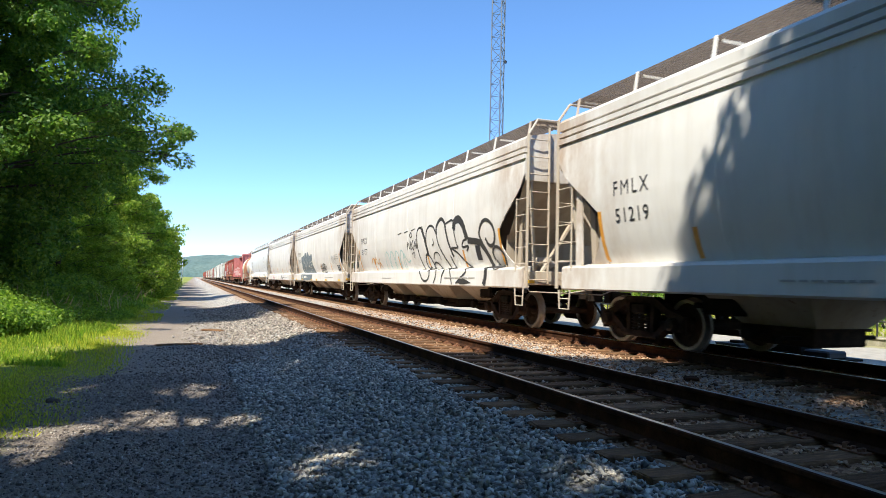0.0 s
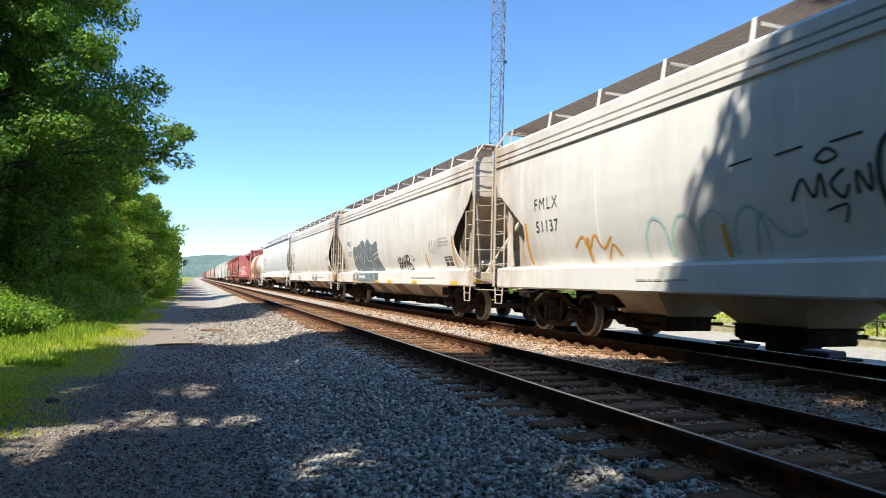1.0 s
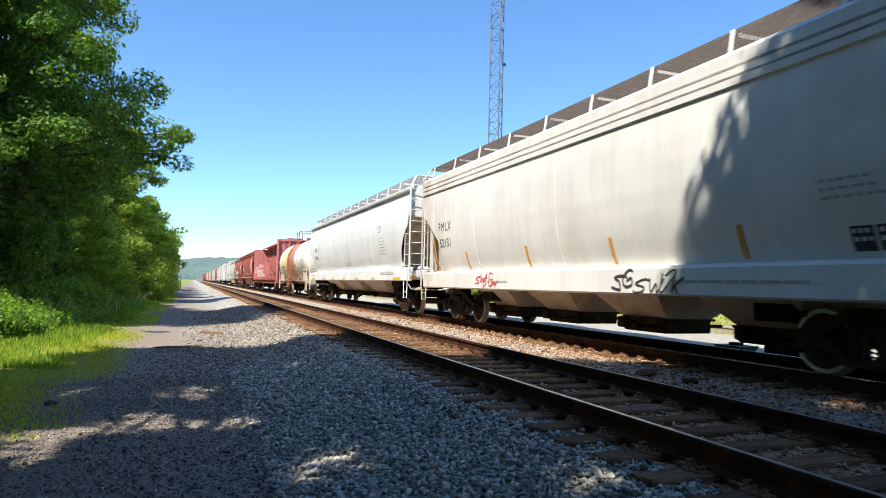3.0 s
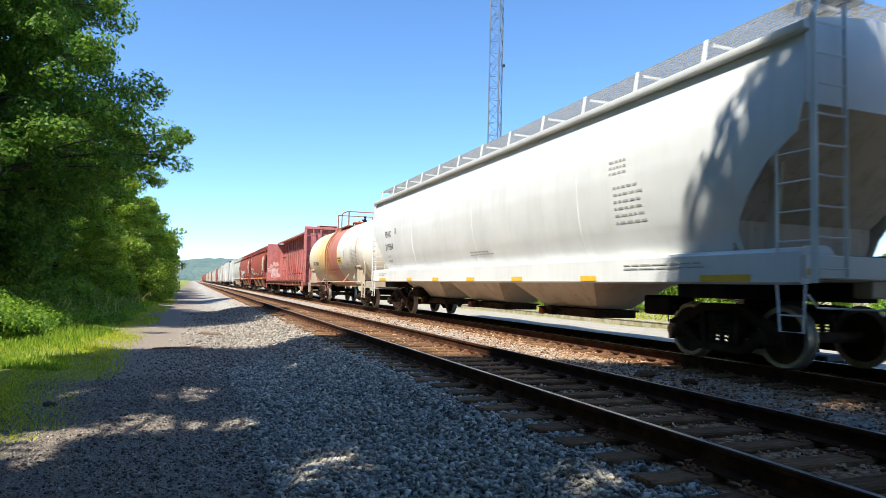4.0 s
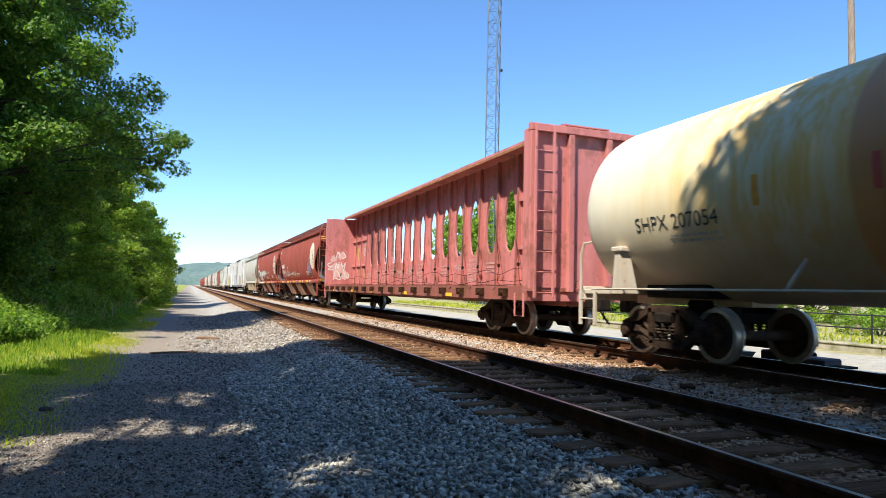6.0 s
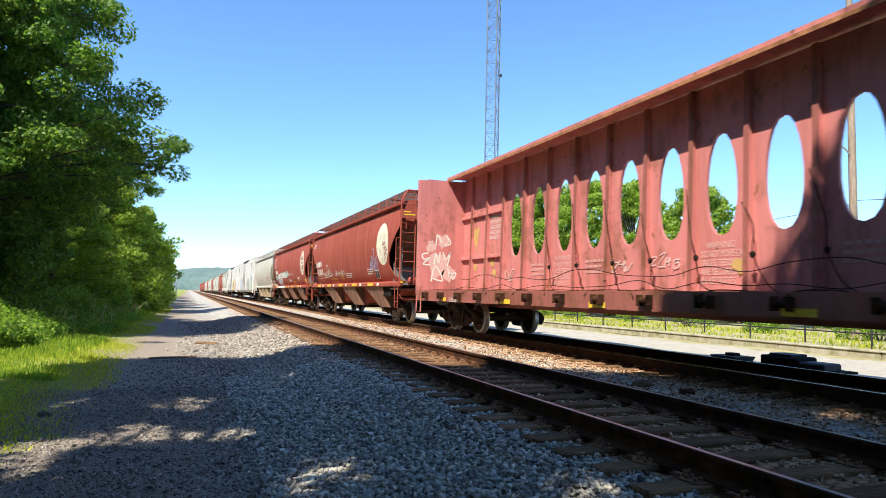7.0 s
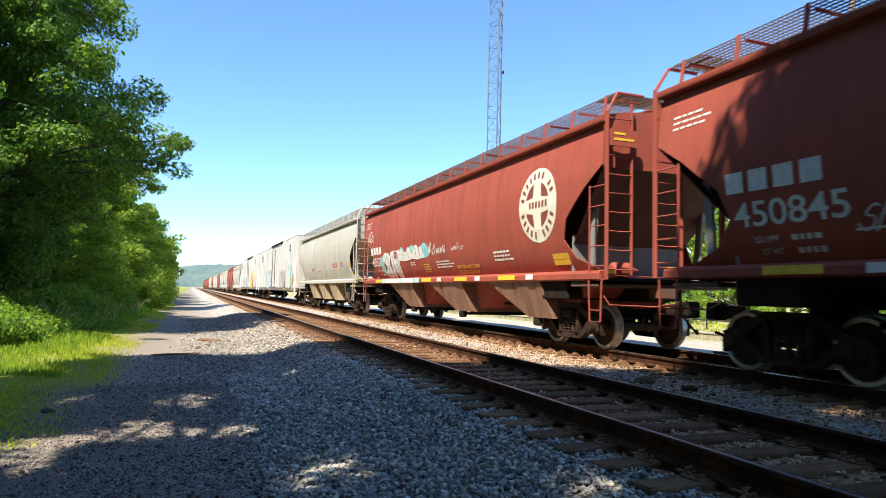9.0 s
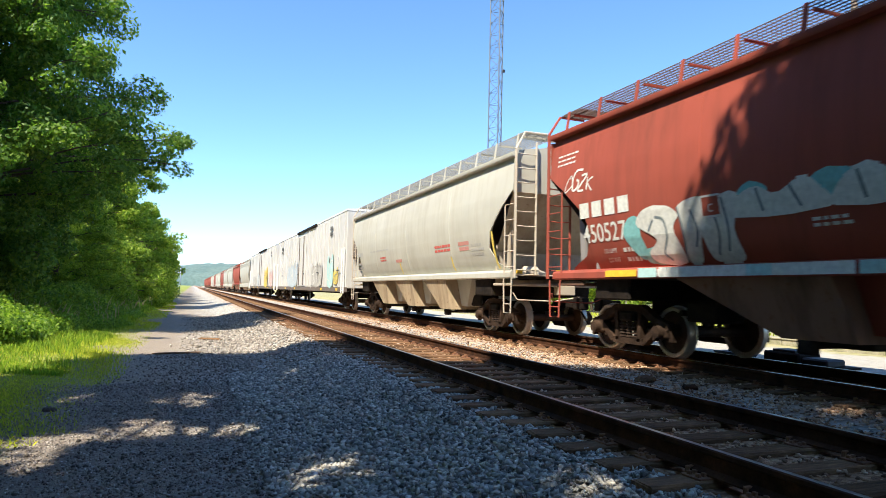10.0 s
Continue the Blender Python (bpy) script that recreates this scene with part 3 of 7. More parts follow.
def hopper_car(length, prof, roof, skin, inner, trim, label, seams=3, pockets=3, pocket=None, pw=(1.44, 1.22), gap=0.12, low=0.50, bot=0.40, slant=False, tray=0.0, outlet=0.0, bays=None, cut=CUT, wheels=True, grate="grate", walk_z=4.71, walk_x=0.5, sill=(0.93, 1.40), steel=None, brackets=11, mesh=0.03, group="freight train"):
    """A covered hopper: bulged sides cut back over sloping ends, roof with walkway, hopper pockets, sills, ladders and trucks."""
    car = thing("hopper_car", (0, 0, 0), label, "freight car", group)
    h = length / 2
    steel = steel or trim
    zt = prof[-1][1]
    cz, cy = [c[0] for c in cut], [c[1] for c in cut]
    back = lambda z: float(np.interp(z, cz, cy))
    zs = sorted({round(z, 3) for z in list(np.linspace(prof[0][1], zt, 17)) + [c[0] for c in cut if prof[0][1] < c[0] < zt]})
    for s in (-1, 1):
        g = Geo()
        for inset in (0.0, 0.02):
            rows = []
            for z in zs:
                w = side_at(prof, z) - inset
                rows.append([(s * w, y, z) for y in [-h + back(z)] + list(np.linspace(-h + 1.5, h - 1.5, 13)) + [h - back(z)]])
            g.sheet(rows)
        n = len(zs)
        c = 15
        g.add([], [])
        k = n * c
        edge = []
        for a in range(n - 1):
            edge += [(a * c, (a + 1) * c, k + (a + 1) * c, k + a * c), (a * c + c - 1, (a + 1) * c + c - 1, k + (a + 1) * c + c - 1, k + a * c + c - 1)]
        g.f += edge
        g.m += [0] * len(edge)
        part("side_panel", g, skin, car)
    # upright weld seams
    for s in (-1, 1):
        for k in range(seams):
            y = -h + length * (k + 1) / (seams + 1)
            part("weld_seam", Geo().tube([(s * (side_at(prof, z) + 0.001), y, z) for z in zs], 0.006, 4), skin, car)
    # roof with the seams under its edge
    g = Geo()
    half = [(w, z) for w, z in roof]
    ring = [(-w, z) for w, z in half] + [(w, z) for w, z in reversed(half)]
    g.prism(ring, -h + 0.06, h - 0.06)
    part("roof", g, trim, car)
    # sloping ends
    for s in (-1, 1):
        g = Geo()
        w = side_at(prof, 3.2) - 0.03
        zc = 3.32
        g.add([(-w, s * (h - 0.06), zt), (w, s * (h - 0.06), zt), (w, s * (h - 0.08), zc), (-w, s * (h - 0.08), zc)], [(0, 1, 2, 3)])
        part("end_panel", g, skin, car, smooth=False)
        g = Geo()
        lo, y1 = 1.25, h - 2.15
        g.add([(-w, s * (h - 0.08), zc), (w, s * (h - 0.08), zc), (1.2, s * y1, lo), (-1.2, s * y1, lo)], [(0, 1, 2, 3)])
        g.slab(-0.22, 0.22, s * (h - 1.9), s * (h - 0.25), 0.98, 1.22, 0.02)
        g.slab(-1.5, 1.5, s * (h - 1.2), s * (h - 0.30), 1.18, 1.24, 0.01)
        part("slope_sheet", g, inner, car, smooth=False)
        g = Geo().slab(-1.34, 1.34, s * (h - 1.42), s * (h - 1.38), 1.20, 2.20, 0.005)
        g.bar((-1.25, s * (h - 0.9), 1.2), (-1.25, s * (h - 0.75), 2.75), 0.05, 0.16)
        g.bar((1.25, s * (h - 0.9), 1.2), (1.25, s * (h - 0.75), 2.75), 0.05, 0.16)
        part("end_web", g, M["web_grey"] if skin is M["brown_paint"] else inner, car, smooth=False)
        for x in (-1, 1) if skin is M["grey_paint"] else ():
            g = Geo().bar((x * 1.02, s * (h - 0.28), 1.30), (x * -0.10, s * (h - 0.34), 2.92), 0.05, 0.11)
            g.bar((x * 1.18, s * (h - 0.30), 1.30), (x * 1.40, s * (h - 0.14), 3.34), 0.04, 0.10)
            part("end_brace", g, steel, car)
        g = Geo().tube([(-1.52, s * (h - 0.10), 1.02), (-1.45, s * (h - 0.02), 0.86), (-0.5, s * (h + 0.02), 0.84), (0.0, s * (h + 0.28), 0.95)], 0.014, 5)
        part("cut_lever", g, steel, car)
        part("end_reflector", Geo().box(-1.46, -1.26, s * (h - 0.155), s * (h - 0.15), sill[0] + 0.12, sill[0] + 0.20), M["yellow"], car)
    if steel is M["dirty_trim"]:
        for s in (-1, 1):
            part("corner_post", Geo().prism([(h - 0.58, sill[1] - 0.02), (h - 0.58, 3.0), (h - 0.50, 3.25), (h - 0.80, 3.25), (h - 0.76, 2.2), (h - 0.80, sill[1] - 0.02)], s * 1.50, s * 1.46, "x"), skin, car)
    # sills
    for s in (-1, 1):
        g = Geo()
        x = side_at(prof, sill[1])
        g.prism([(s * (x - 0.02), sill[1] + 0.03), (s * 1.53, sill[1] - 0.01), (s * 1.56, sill[1] - 0.05), (s * 1.56, sill[0] + 0.03), (s * 1.50, sill[0]), (s * 1.38, sill[0] + 0.02), (s * 1.36, sill[1] - 0.05)], -h + 0.18, h - 0.18)
        part("side_sill", g, trim, car)
    for s in (-1, 1):
        g = Geo()
        g.slab(-1.5, 1.5, s * (h - 0.30), s * (h - 0.16), sill[0] + 0.08, sill[1] - 0.08, 0.015)
        part("end_sill", g, steel, car)
        coupler(car, s * (h - 0.2), s, M["cast_iron"])
    # hopper pockets
    y0, y1 = bays or (-h + 3.3, h - 3.3)
    step = (y1 - y0) / pockets
    ptop = sill[1] - 0.12
    for k in range(pockets):
        a, b = y0 + k * step, y0 + (k + 1) * step
        m = (a + b) / 2
        ta, tb = a + gap, b - gap
        if slant:
            ta, tb, m = b - 0.63 * step, b, b - 0.55 * step
        g = Geo()
        g.rings([[(-pw[0], ta, ptop), (pw[0], ta, ptop), (pw[0], tb, ptop), (-pw[0], tb, ptop)], [(-pw[1], m - bot, low), (pw[1], m - bot, low), (pw[1], m + bot, low), (-pw[1], m + bot, low)]])
        if slant:
            g.rings([[(-1.12, a + 0.05, ptop), (1.12, a + 0.05, ptop), (1.12, b - 0.3, ptop), (-1.12, b - 0.3, ptop)], [(-1.0, m - 0.8, low + 0.1), (1.0, m - 0.8, low + 0.1), (1.0, m + 0.3, low + 0.1), (-1.0, m + 0.3, low + 0.1)]], mi=1)
        p = part("hopper_pocket", g, [pocket or inner, trim], car, smooth=False)
        g = Geo()
        wide = min(0.90, pw[1] + 0.02)
        g.slab(-wide, wide, m - 0.42, m + 0.42, low - 0.09, low + 0.005, 0.015)
        g.tube([(-wide - 0.3, m + 0.2, low - 0.08), (wide + 0.3, m + 0.2, low - 0.08)], 0.035, 6)
        g.slab(-wide - 0.38, -wide - 0.22, m + 0.08, m + 0.32, low - 0.18, low + 0.02, 0.03)
        part("outlet_gate", g, M["cast_iron"], p)
        if outlet:
            g = Geo().slab(-0.52, 0.52, m - outlet, m + outlet, low - 0.25, low + 0.02, 0.03)
            g.slab(-0.57, 0.57, m - outlet - 0.05, m + outlet + 0.05, low - 0.03, low + 0.01, 0.008)
            part("outlet_box", g, M["truck_iron"], p, "grimy steel outlet box")
            part("gate_shaft", Geo().tube([(-0.95, m - outlet + 0.2, low - 0.13), (0.95, m - outlet + 0.2, low - 0.13)], 0.03, 8).lathe([(-1.0, 0.05), (-0.9, 0.06)], (0, m - outlet + 0.2, low - 0.13), "x", 8), M["cast_iron"], p)
        if tray:
            g = Geo().slab(-0.52, 0.52, m - tray, m + tray, low - 0.19, low - 0.04, 0.02)
            g.slab(-0.57, 0.57, m - tray - 0.06, m + tray + 0.06, low - 0.06, low - 0.02, 0.006)
            part("outlet_tray", g, M["truck_iron"], p, "dark steel outlet tray")
            part("tray_handle", Geo().slab(-0.62, -0.52, m + tray - 0.20, m + tray - 0.05, low - 0.20, low - 0.06, 0.02), M["dull_red"], p, "red-painted tray handle")
    for a, b in ((-h + 0.5, h - 0.5),) if slant else ((-h + 0.5, -h + 3.2), (h - 3.2, h - 0.5)):
        part("centre_sill", Geo().slab(-0.28, 0.28, a, b, 0.92, 1.18, 0.02), M["cast_iron"], car)
    for e in (-1, 1):
        truck(car, e * (h - 1.95), wheels)
        g = Geo().slab(-1.42, 1.42, e * (h - 1.45), e * (h - 2.45), 0.93, sill[1] - 0.1, 0.03)
        g.slab(-1.45, 1.45, e * (h - 0.3), e * (h - 3.4), sill[1] - 0.18, sill[1] - 0.12, 0.01)
        part("body_bolster", g, M["cast_iron"], car)
        g = Geo()
        g.tube([(-0.9, e * (h - 3.1), 0.75), (0.8, e * (h - 3.1), 0.75)], 0.05, 6)
        g.tube([(-0.5, e * (h - 2.9), 0.72), (-0.5, 0 if slant else e * (h - 4.0), 0.80)], 0.03, 6)
        g.slab(-0.9, -0.35, e * (h - 3.9), e * (h - 3.2), 0.62, 0.95, 0.04)
        part("brake_rigging", g, M["cast_iron"], car)
    # walkway on the roof
    rz = walk_z
    R = Geo()
    for s in (-1, 1):
        x0, x1 = s * walk_x, s * 1.30
        n = 12
        for k in range(n):
            x = x0 + (x1 - x0) * k / (n - 1)
            R.box(x - 0.007, x + 0.007, -h + 0.1, h - 0.1, rz - mesh, rz)
        y = -h + 0.1
        while y < h:
            R.box(x0, x1, y - 0.006, y + 0.006, rz - 0.014, rz - 0.001)
            y += 0.08
    for s in (-1, 1):
        for k in range(14):
            x = -1.3 + 0.2 * k
            R.box(x - 0.008, x + 0.008, s * (h - 0.1), s * (h - 0.7), rz - 0.03, rz)
        for k in range(8):
            R.box(-1.31, 1.31, s * (h - 0.12 - 0.08 * k), s * (h - 0.14 - 0.08 * k), rz - 0.025, rz - 0.003)
    part("walkway", R, M[grate], car, "open steel mesh walkway")
    n = brackets
    for s in (-1, 1):
        for k in range(n):
            y = -h + 0.35 + (length - 0.7) * k / (n - 1)
            g = Geo()
            g.bar((s * 1.31, y, rz + 0.01), (s * 1.38, y, roof[-3][1] - 0.08), 0.022, 0.065)
            g.bar((s * 1.20, y, rz - 0.045), (s * 0.6, y, rz - 0.045), 0.04, 0.03)
            part("walkway_bracket", g, trim, car)
    for k in range(4):
        y = -h + length * (k + 0.5) / 4
        part("hatch_cover", Geo().slab(-0.4, 0.4, y - length / 9.5, y + length / 9.5, roof[-1][1] - 0.02, roof[-1][1] + 0.14, 0.05), trim, car)
    # ladders at the corners
    for s in (-1, 1):
        for e in (-1, 1):
            ye = e * (h - 0.03)
            side = part("side_ladder", Geo().slab(s * 1.545, s * 1.565, ye - e * 0.45, ye - e * 0.49, sill[1] - 0.10, sill[1] + 1.56, 0.004), steel, car)
            rung = mesh_of("rung", Geo().tube([(s * 1.555, ye + e * 0.04, 0), (s * 1.575, ye - e * 0.22, -0.004), (s * 1.555, ye - e * 0.47, 0)], 0.012, 5), steel)
            for j in range(5):
                part("rung", rung, None, side).location.z = sill[1] + 0.08 + j * 0.36
            finned = e > 0 and skin is M["white_paint"]
            top = 3.05 if finned else roof[-3][1] - 0.06
            g = Geo()
            g.slab(s * 1.54, s * 1.57, ye + e * 0.01, ye + e * 0.10, sill[0] + 0.02, top, 0.006)
            if finned:
                part("corner_fin", Geo().slab(s * 1.50, s * 1.56, ye - e * 0.12, ye + e * 0.06, 3.05, zt + 0.06, 0.012), skin, car)
            else:
                g.tube([(s * 1.56, ye + e * 0.06, top), (s * 1.32, ye + e * 0.02, rz - 0.03), (s * 0.75, ye + e * 0.02, rz - 0.03)], 0.028, 6)
            climb = part("end_ladder", g, steel, car)
            part("inner_stile", Geo().slab(s * 1.02, s * 1.05, ye + e * 0.03, ye + e * 0.09, sill[0] + 0.1, top + 0.2, 0.006), steel, climb)
            rung = mesh_of("rung", Geo().tube([(s * 1.55, ye + e * 0.07, 0), (s * 1.29, ye + e * 0.085, -0.012), (s * 1.03, ye + e * 0.07, 0)], 0.013, 5), steel)
            for j in range(9):
                part("rung", rung, None, climb).location.z = sill[0] + 0.2 + j * (top - sill[0] - 0.3) / 8
            g = Geo()
            y2 = ye - e * 0.06
            g.tube([(s * 1.57, y2, sill[0]), (s * 1.57, y2 - e * 0.03, 0.56), (s * 1.57, y2 - e * 0.36, 0.56), (s * 1.57, y2 - e * 0.40, sill[0])], 0.017, 6)
            g.tube([(s * 1.57, y2 - e * 0.02, 0.76), (s * 1.57, y2 - e * 0.38, 0.76)], 0.012, 5)
            part("stirrup_step", g, steel, car)
    # brake gear on the trailing end
    g = Geo()
    g.lathe([(-0.015, 0.25), (-0.03, 0.28), (0.0, 0.295), (0.03, 0.28), (0.015, 0.25)], (0.75, h + 0.02, 2.2), "y", 20)
    for a in range(4):
        c, s_ = math.cos(a * math.pi / 4), math.sin(a * math.pi / 4)
        g.tube([(0.75 - 0.27 * c, h + 0.02, 2.2 - 0.27 * s_), (0.75 + 0.27 * c, h + 0.02, 2.2 + 0.27 * s_)], 0.012, 5)
    g.slab(0.60, 0.90, h - 0.16, h - 0.02, 2.0, 2.4, 0.03)
    g.bar((0.75, h - 0.1, 1.2), (0.75, h - 0.1, 2.1), 0.06, 0.06)
    g.bar((-0.35, h - 0.12, 1.2), (-0.35, h - 0.12, 2.75), 0.07, 0.07)
    part("hand_brake", g, steel, car)
    part("brake_cylinder", Geo().lathe([(0, 0.10), (0.05, 0.15), (0.35, 0.16), (0.45, 0.08), (0.6, 0.03)], (-1.05, -h + 0.55, 1.50), "x", 14), steel, car)
    return car


ROOF_ROUND = [(1.50, 3.76), (1.50, 3.79), (1.615, 3.80), (1.615, 3.90), (1.53, 3.905), (1.53, 3.94), (1.605, 3.945), (1.605, 4.03), (1.51, 4.035), (1.51, 4.07), (1.59, 4.08), (1.59, 4.24), (1.53, 4.31), (1.15, 4.38), (0.6, 4.44), (0.0, 4.46)]


def roof_over(prof):
    """A shallow roof with a rolled eave."""
    z = prof[-1][1]
    return [(1.46, z - 0.01), (1.46, z + 0.045), (1.585, z + 0.05), (1.60, z + 0.08), (1.595, z + 0.145), (1.55, z + 0.165), (1.15, z + 0.25), (0.6, z + 0.32), (0.0, z + 0.35)]


def tank_car():
    L, r, zc = 14.6, 1.60, 2.525
    car = thing("tank_car", (0, 0, 0), "white tank car with an orange-brown centre band and yellow spill stains", "freight car", "freight train")
    h = 6.55
    prof = []
    for k in range(9):
        a = math.pi / 2 * k / 8
        prof.append((-h - 0.75 * math.cos(a) + 0.0, r * math.sin(a)))
    prof = [(u, max(q, 0.02)) for u, q in prof]
    body = prof + [(-h + (2 * h) * k / 22, r) for k in range(1, 22)] + [(-u, q) for u, q in reversed(prof)]
    part("tank_shell", Geo().lathe(body, (0, 0, zc), "y", 56), M["tank_paint"], car)
    for s in (-1, 1):
        ye = s * 6.95
        g = Geo()
        g.slab(-0.28, 0.28, s * 4.2, ye, 0.86, 1.14, 0.02)
        g.slab(-1.45, 1.45, s * 6.2, s * 7.0, 1.02, 1.10, 0.01)
        g.slab(-1.45, 1.45, s * 6.95, s * 7.05, 0.90, 1.16, 0.01)
        part("stub_sill", g, M["dirty_trim"], car)
        coupler(car, s * 7.0, s, None)
        for x in (-1, 1):
            g = Geo()
            g.rings([[(x * 1.22, s * 6.0, 1.04), (x * 1.54, s * 6.0, 1.04), (x * 1.54, s * 5.70, 1.04), (x * 1.22, s * 5.70, 1.04)],
                     [(x * 1.34, s * 5.91, 1.74), (x * 1.54, s * 5.91, 1.74), (x * 1.54, s * 5.78, 1.74), (x * 1.34, s * 5.78, 1.74)]])
            g.slab(x * 1.30, x * 1.58, s * 5.98, s * 5.71, 1.74, 1.83, 0.02)
            part("bolster_bracket", g, M["dirty_trim"], car)
            g = Geo()
            ladder(g, (x * 1.50, s * 7.0), (x * 1.50, s * 6.55), 0.45, 1.05, 2)
            g.tube([(x * 1.50, s * 7.0, 1.0), (x * 1.50, s * 7.0, 1.75), (x * 1.50, s * 6.9, 1.95), (x * 1.40, s * 6.6, 1.98), (x * 0.5, s * 6.9, 1.98), (x * 0.5, s * 7.0, 1.1)], 0.024, 6)
            part("end_handrail", g, M["dirty_trim"], car)
        g = Geo()
        g.slab(-0.9, 0.9, s * 4.4, s * 5.9, 0.98, 1.22, 0.03)
        part("tank_saddle", g, M["cast_iron"], car)
        truck(car, s * 5.25)
    for x in (-1, 1):
        part("side_handrail", Geo().tube([(x * 1.53, -6.6, 1.11), (x * 1.53, 6.6, 1.11)], 0.019, 7), M["dirty_trim"], car)
        for y in (-2.95, 2.5):
            part("rail_bracket", Geo().bar((x * 1.53, y, 1.10), (x * 1.27, y - 0.08, 1.50), 0.05, 0.025), M["dirty_trim"], car)
        g = Geo()
        pts = [(x * math.sin(a) * (r + 0.10), 0.46, zc + math.cos(a) * (r + 0.10)) for a in np.linspace(0.55, 1.7, 9)]
        pts2 = [(p[0], 0.98, p[2]) for p in pts]
        lo = [(x * 1.66, 0.46, 1.9), (x * 1.60, 0.46, 0.62)], [(x * 1.66, 0.98, 1.9), (x * 1.60, 0.98, 0.62)]
        for q, l in zip((pts, pts2), lo):
            g.tube(q + l, 0.03, 6)
        for a in np.linspace(0.62, 1.6, 6):
            p = (x * math.sin(a) * (r + 0.10), zc + math.cos(a) * (r + 0.10))
            g.tube([(p[0], 0.46, p[1]), (p[0], 0.98, p[1])], 0.018, 6)
        for z in (1.78, 1.40, 1.02, 0.64):
            g.tube([(x * 1.68, 0.46, z), (x * 1.68, 0.98, z)], 0.018, 6)
        g.tube([(x * 1.68, 0.46, 0.66), (x * 1.45, 0.05, 1.1)], 0.03, 6)
        part("dome_ladder", g, M["orange_steel"], car)
    g = Geo()
    g.slab(-0.98, 0.98, -1.32, 1.45, 3.96, 4.02, 0.01)
    part("dome_platform", g, M["orange_steel"], car)
    g = Geo()
    for x in (-0.95, 0.95):
        g.tube([(x, 0.50, 4.0), (x, 0.49, 4.62), (x, 0.42, 4.70), (x, 0.22, 4.76), (x, -0.9, 4.75), (x, -1.17, 4.72)], 0.028, 6)
        g.tube([(x, -1.17, 4.0), (x, -1.17, 4.72)], 0.034, 6)
        g.tube([(x, 1.39, 4.0), (x, 1.39, 4.78)], 0.030, 6)
    g.tube([(-0.95, -1.17, 4.72), (0.95, -1.10, 4.73)], 0.028, 6)
    g.tube([(-0.95, 1.39, 4.75), (0.95, 1.42, 4.77)], 0.026, 6)
    part("platform_rail", g, M["orange_steel"], car)
    for x in (-1, 1):
        part("grab_rail", Geo().tube([(x * 1.45, 0.42, 1.64), (x * 1.50, 0.36, 1.64), (x * 1.50, -1.55, 1.64), (x * 1.45, -1.6, 1.64)], 0.012, 5), M["orange_steel"], car)
    g = Geo()
    g.lathe([(3.95, 0.36), (4.22, 0.36), (4.24, 0.42), (4.30, 0.42), (4.34, 0.1)], (0, 0, 0), "z", 18)
    part("dome", g, M["orange_steel"], car)
    for x, y, k, top in ((0.0, -0.75, 1.0, 4.56), (-0.15, -0.15, 0.7, 4.34), (-0.35, 0.35, 0.6, 4.30), (0.3, -0.4, 0.7, 4.36)):
        g = Geo()
        g.lathe([(3.9, 0.06 * k), (top - 0.30, 0.06 * k), (top - 0.28, 0.10 * k), (top - 0.2, 0.10 * k), (top - 0.18, 0.05 * k), (top - 0.08, 0.05 * k), (top - 0.06, 0.08 * k), (top, 0.07 * k)], (x, y, 0), "z", 12)
        g.slab(x - 0.16 * k, x + 0.05, y - 0.05 * k, y + 0.05 * k, top - 0.25, top - 0.17, 0.015)
        part("valve", g, M["cast_iron"], car)
    return car


def oval(cy, cz, ry, rz, n=20):
    return [(cy + ry * (1 - 0.10 * math.sin(a)) * math.copysign(abs(math.cos(a)) ** 0.85, math.cos(a)), cz + rz * math.sin(a)) for a in (2 * math.pi * k / n for k in range(n))]


def pierced(g, y0, y1, z0, z1, cy, cz, ry, rz, x):
    """A thin web panel with one oval opening through it."""
    n = 20
    for xx in (x - 0.03, x + 0.03):
        inner = oval(cy, cz, ry, rz, n)
        outer = []
        for k in range(n):
            a = 2 * math.pi * k / n
            c, s = math.cos(a), math.sin(a)
            t = min((abs((y1 - cy) / c) if c > 1e-6 else abs((y0 - cy) / c) if c < -1e-6 else 1e9), (abs((z1 - cz) / s) if s > 1e-6 else abs((z0 - cz) / s) if s < -1e-6 else 1e9))
            outer.append((cy + c * t, cz + s * t))
        g.rings([[(xx, *p) for p in outer], [(xx, *p) for p in inner]], cap=False)
        for q in range(4):
            yy, zz = (y1, y0, y0, y1)[q], (z1, z1, z0, z0)[q]
            near = sorted(range(n), key=lambda k: (outer[k][0] - yy) ** 2 + (outer[k][1] - zz) ** 2)[:2]
            if abs(outer[near[0]][0] - yy) + abs(outer[near[0]][1] - zz) > 1e-4:
                g.add([(xx, yy, zz), (xx, *outer[near[0]]), (xx, *outer[near[1]])], [(0, 1, 2)])
    inner = oval(cy, cz, ry, rz, n)
    g.rings([[(x - 0.03, *p) for p in inner], [(x + 0.03, *p) for p in inner]], cap=False)


def curve3(pts, n=5):
    """A slack line through a few points in space."""
    P = [Vector(p) for p in pts]
    out = []
    for i in range(len(P) - 1):
        a, b, c, d = (P[min(max(i + j, 0), len(P) - 1)] for j in (-1, 0, 1, 2))
        for s in range(n):
            t = s / n
            out.append(0.5 * ((2 * b) + (c - a) * t + (2 * a - 5 * b + 4 * c - d) * t * t + (3 * b - a - 3 * c + d) * t ** 3))
    return out + [P[-1]]


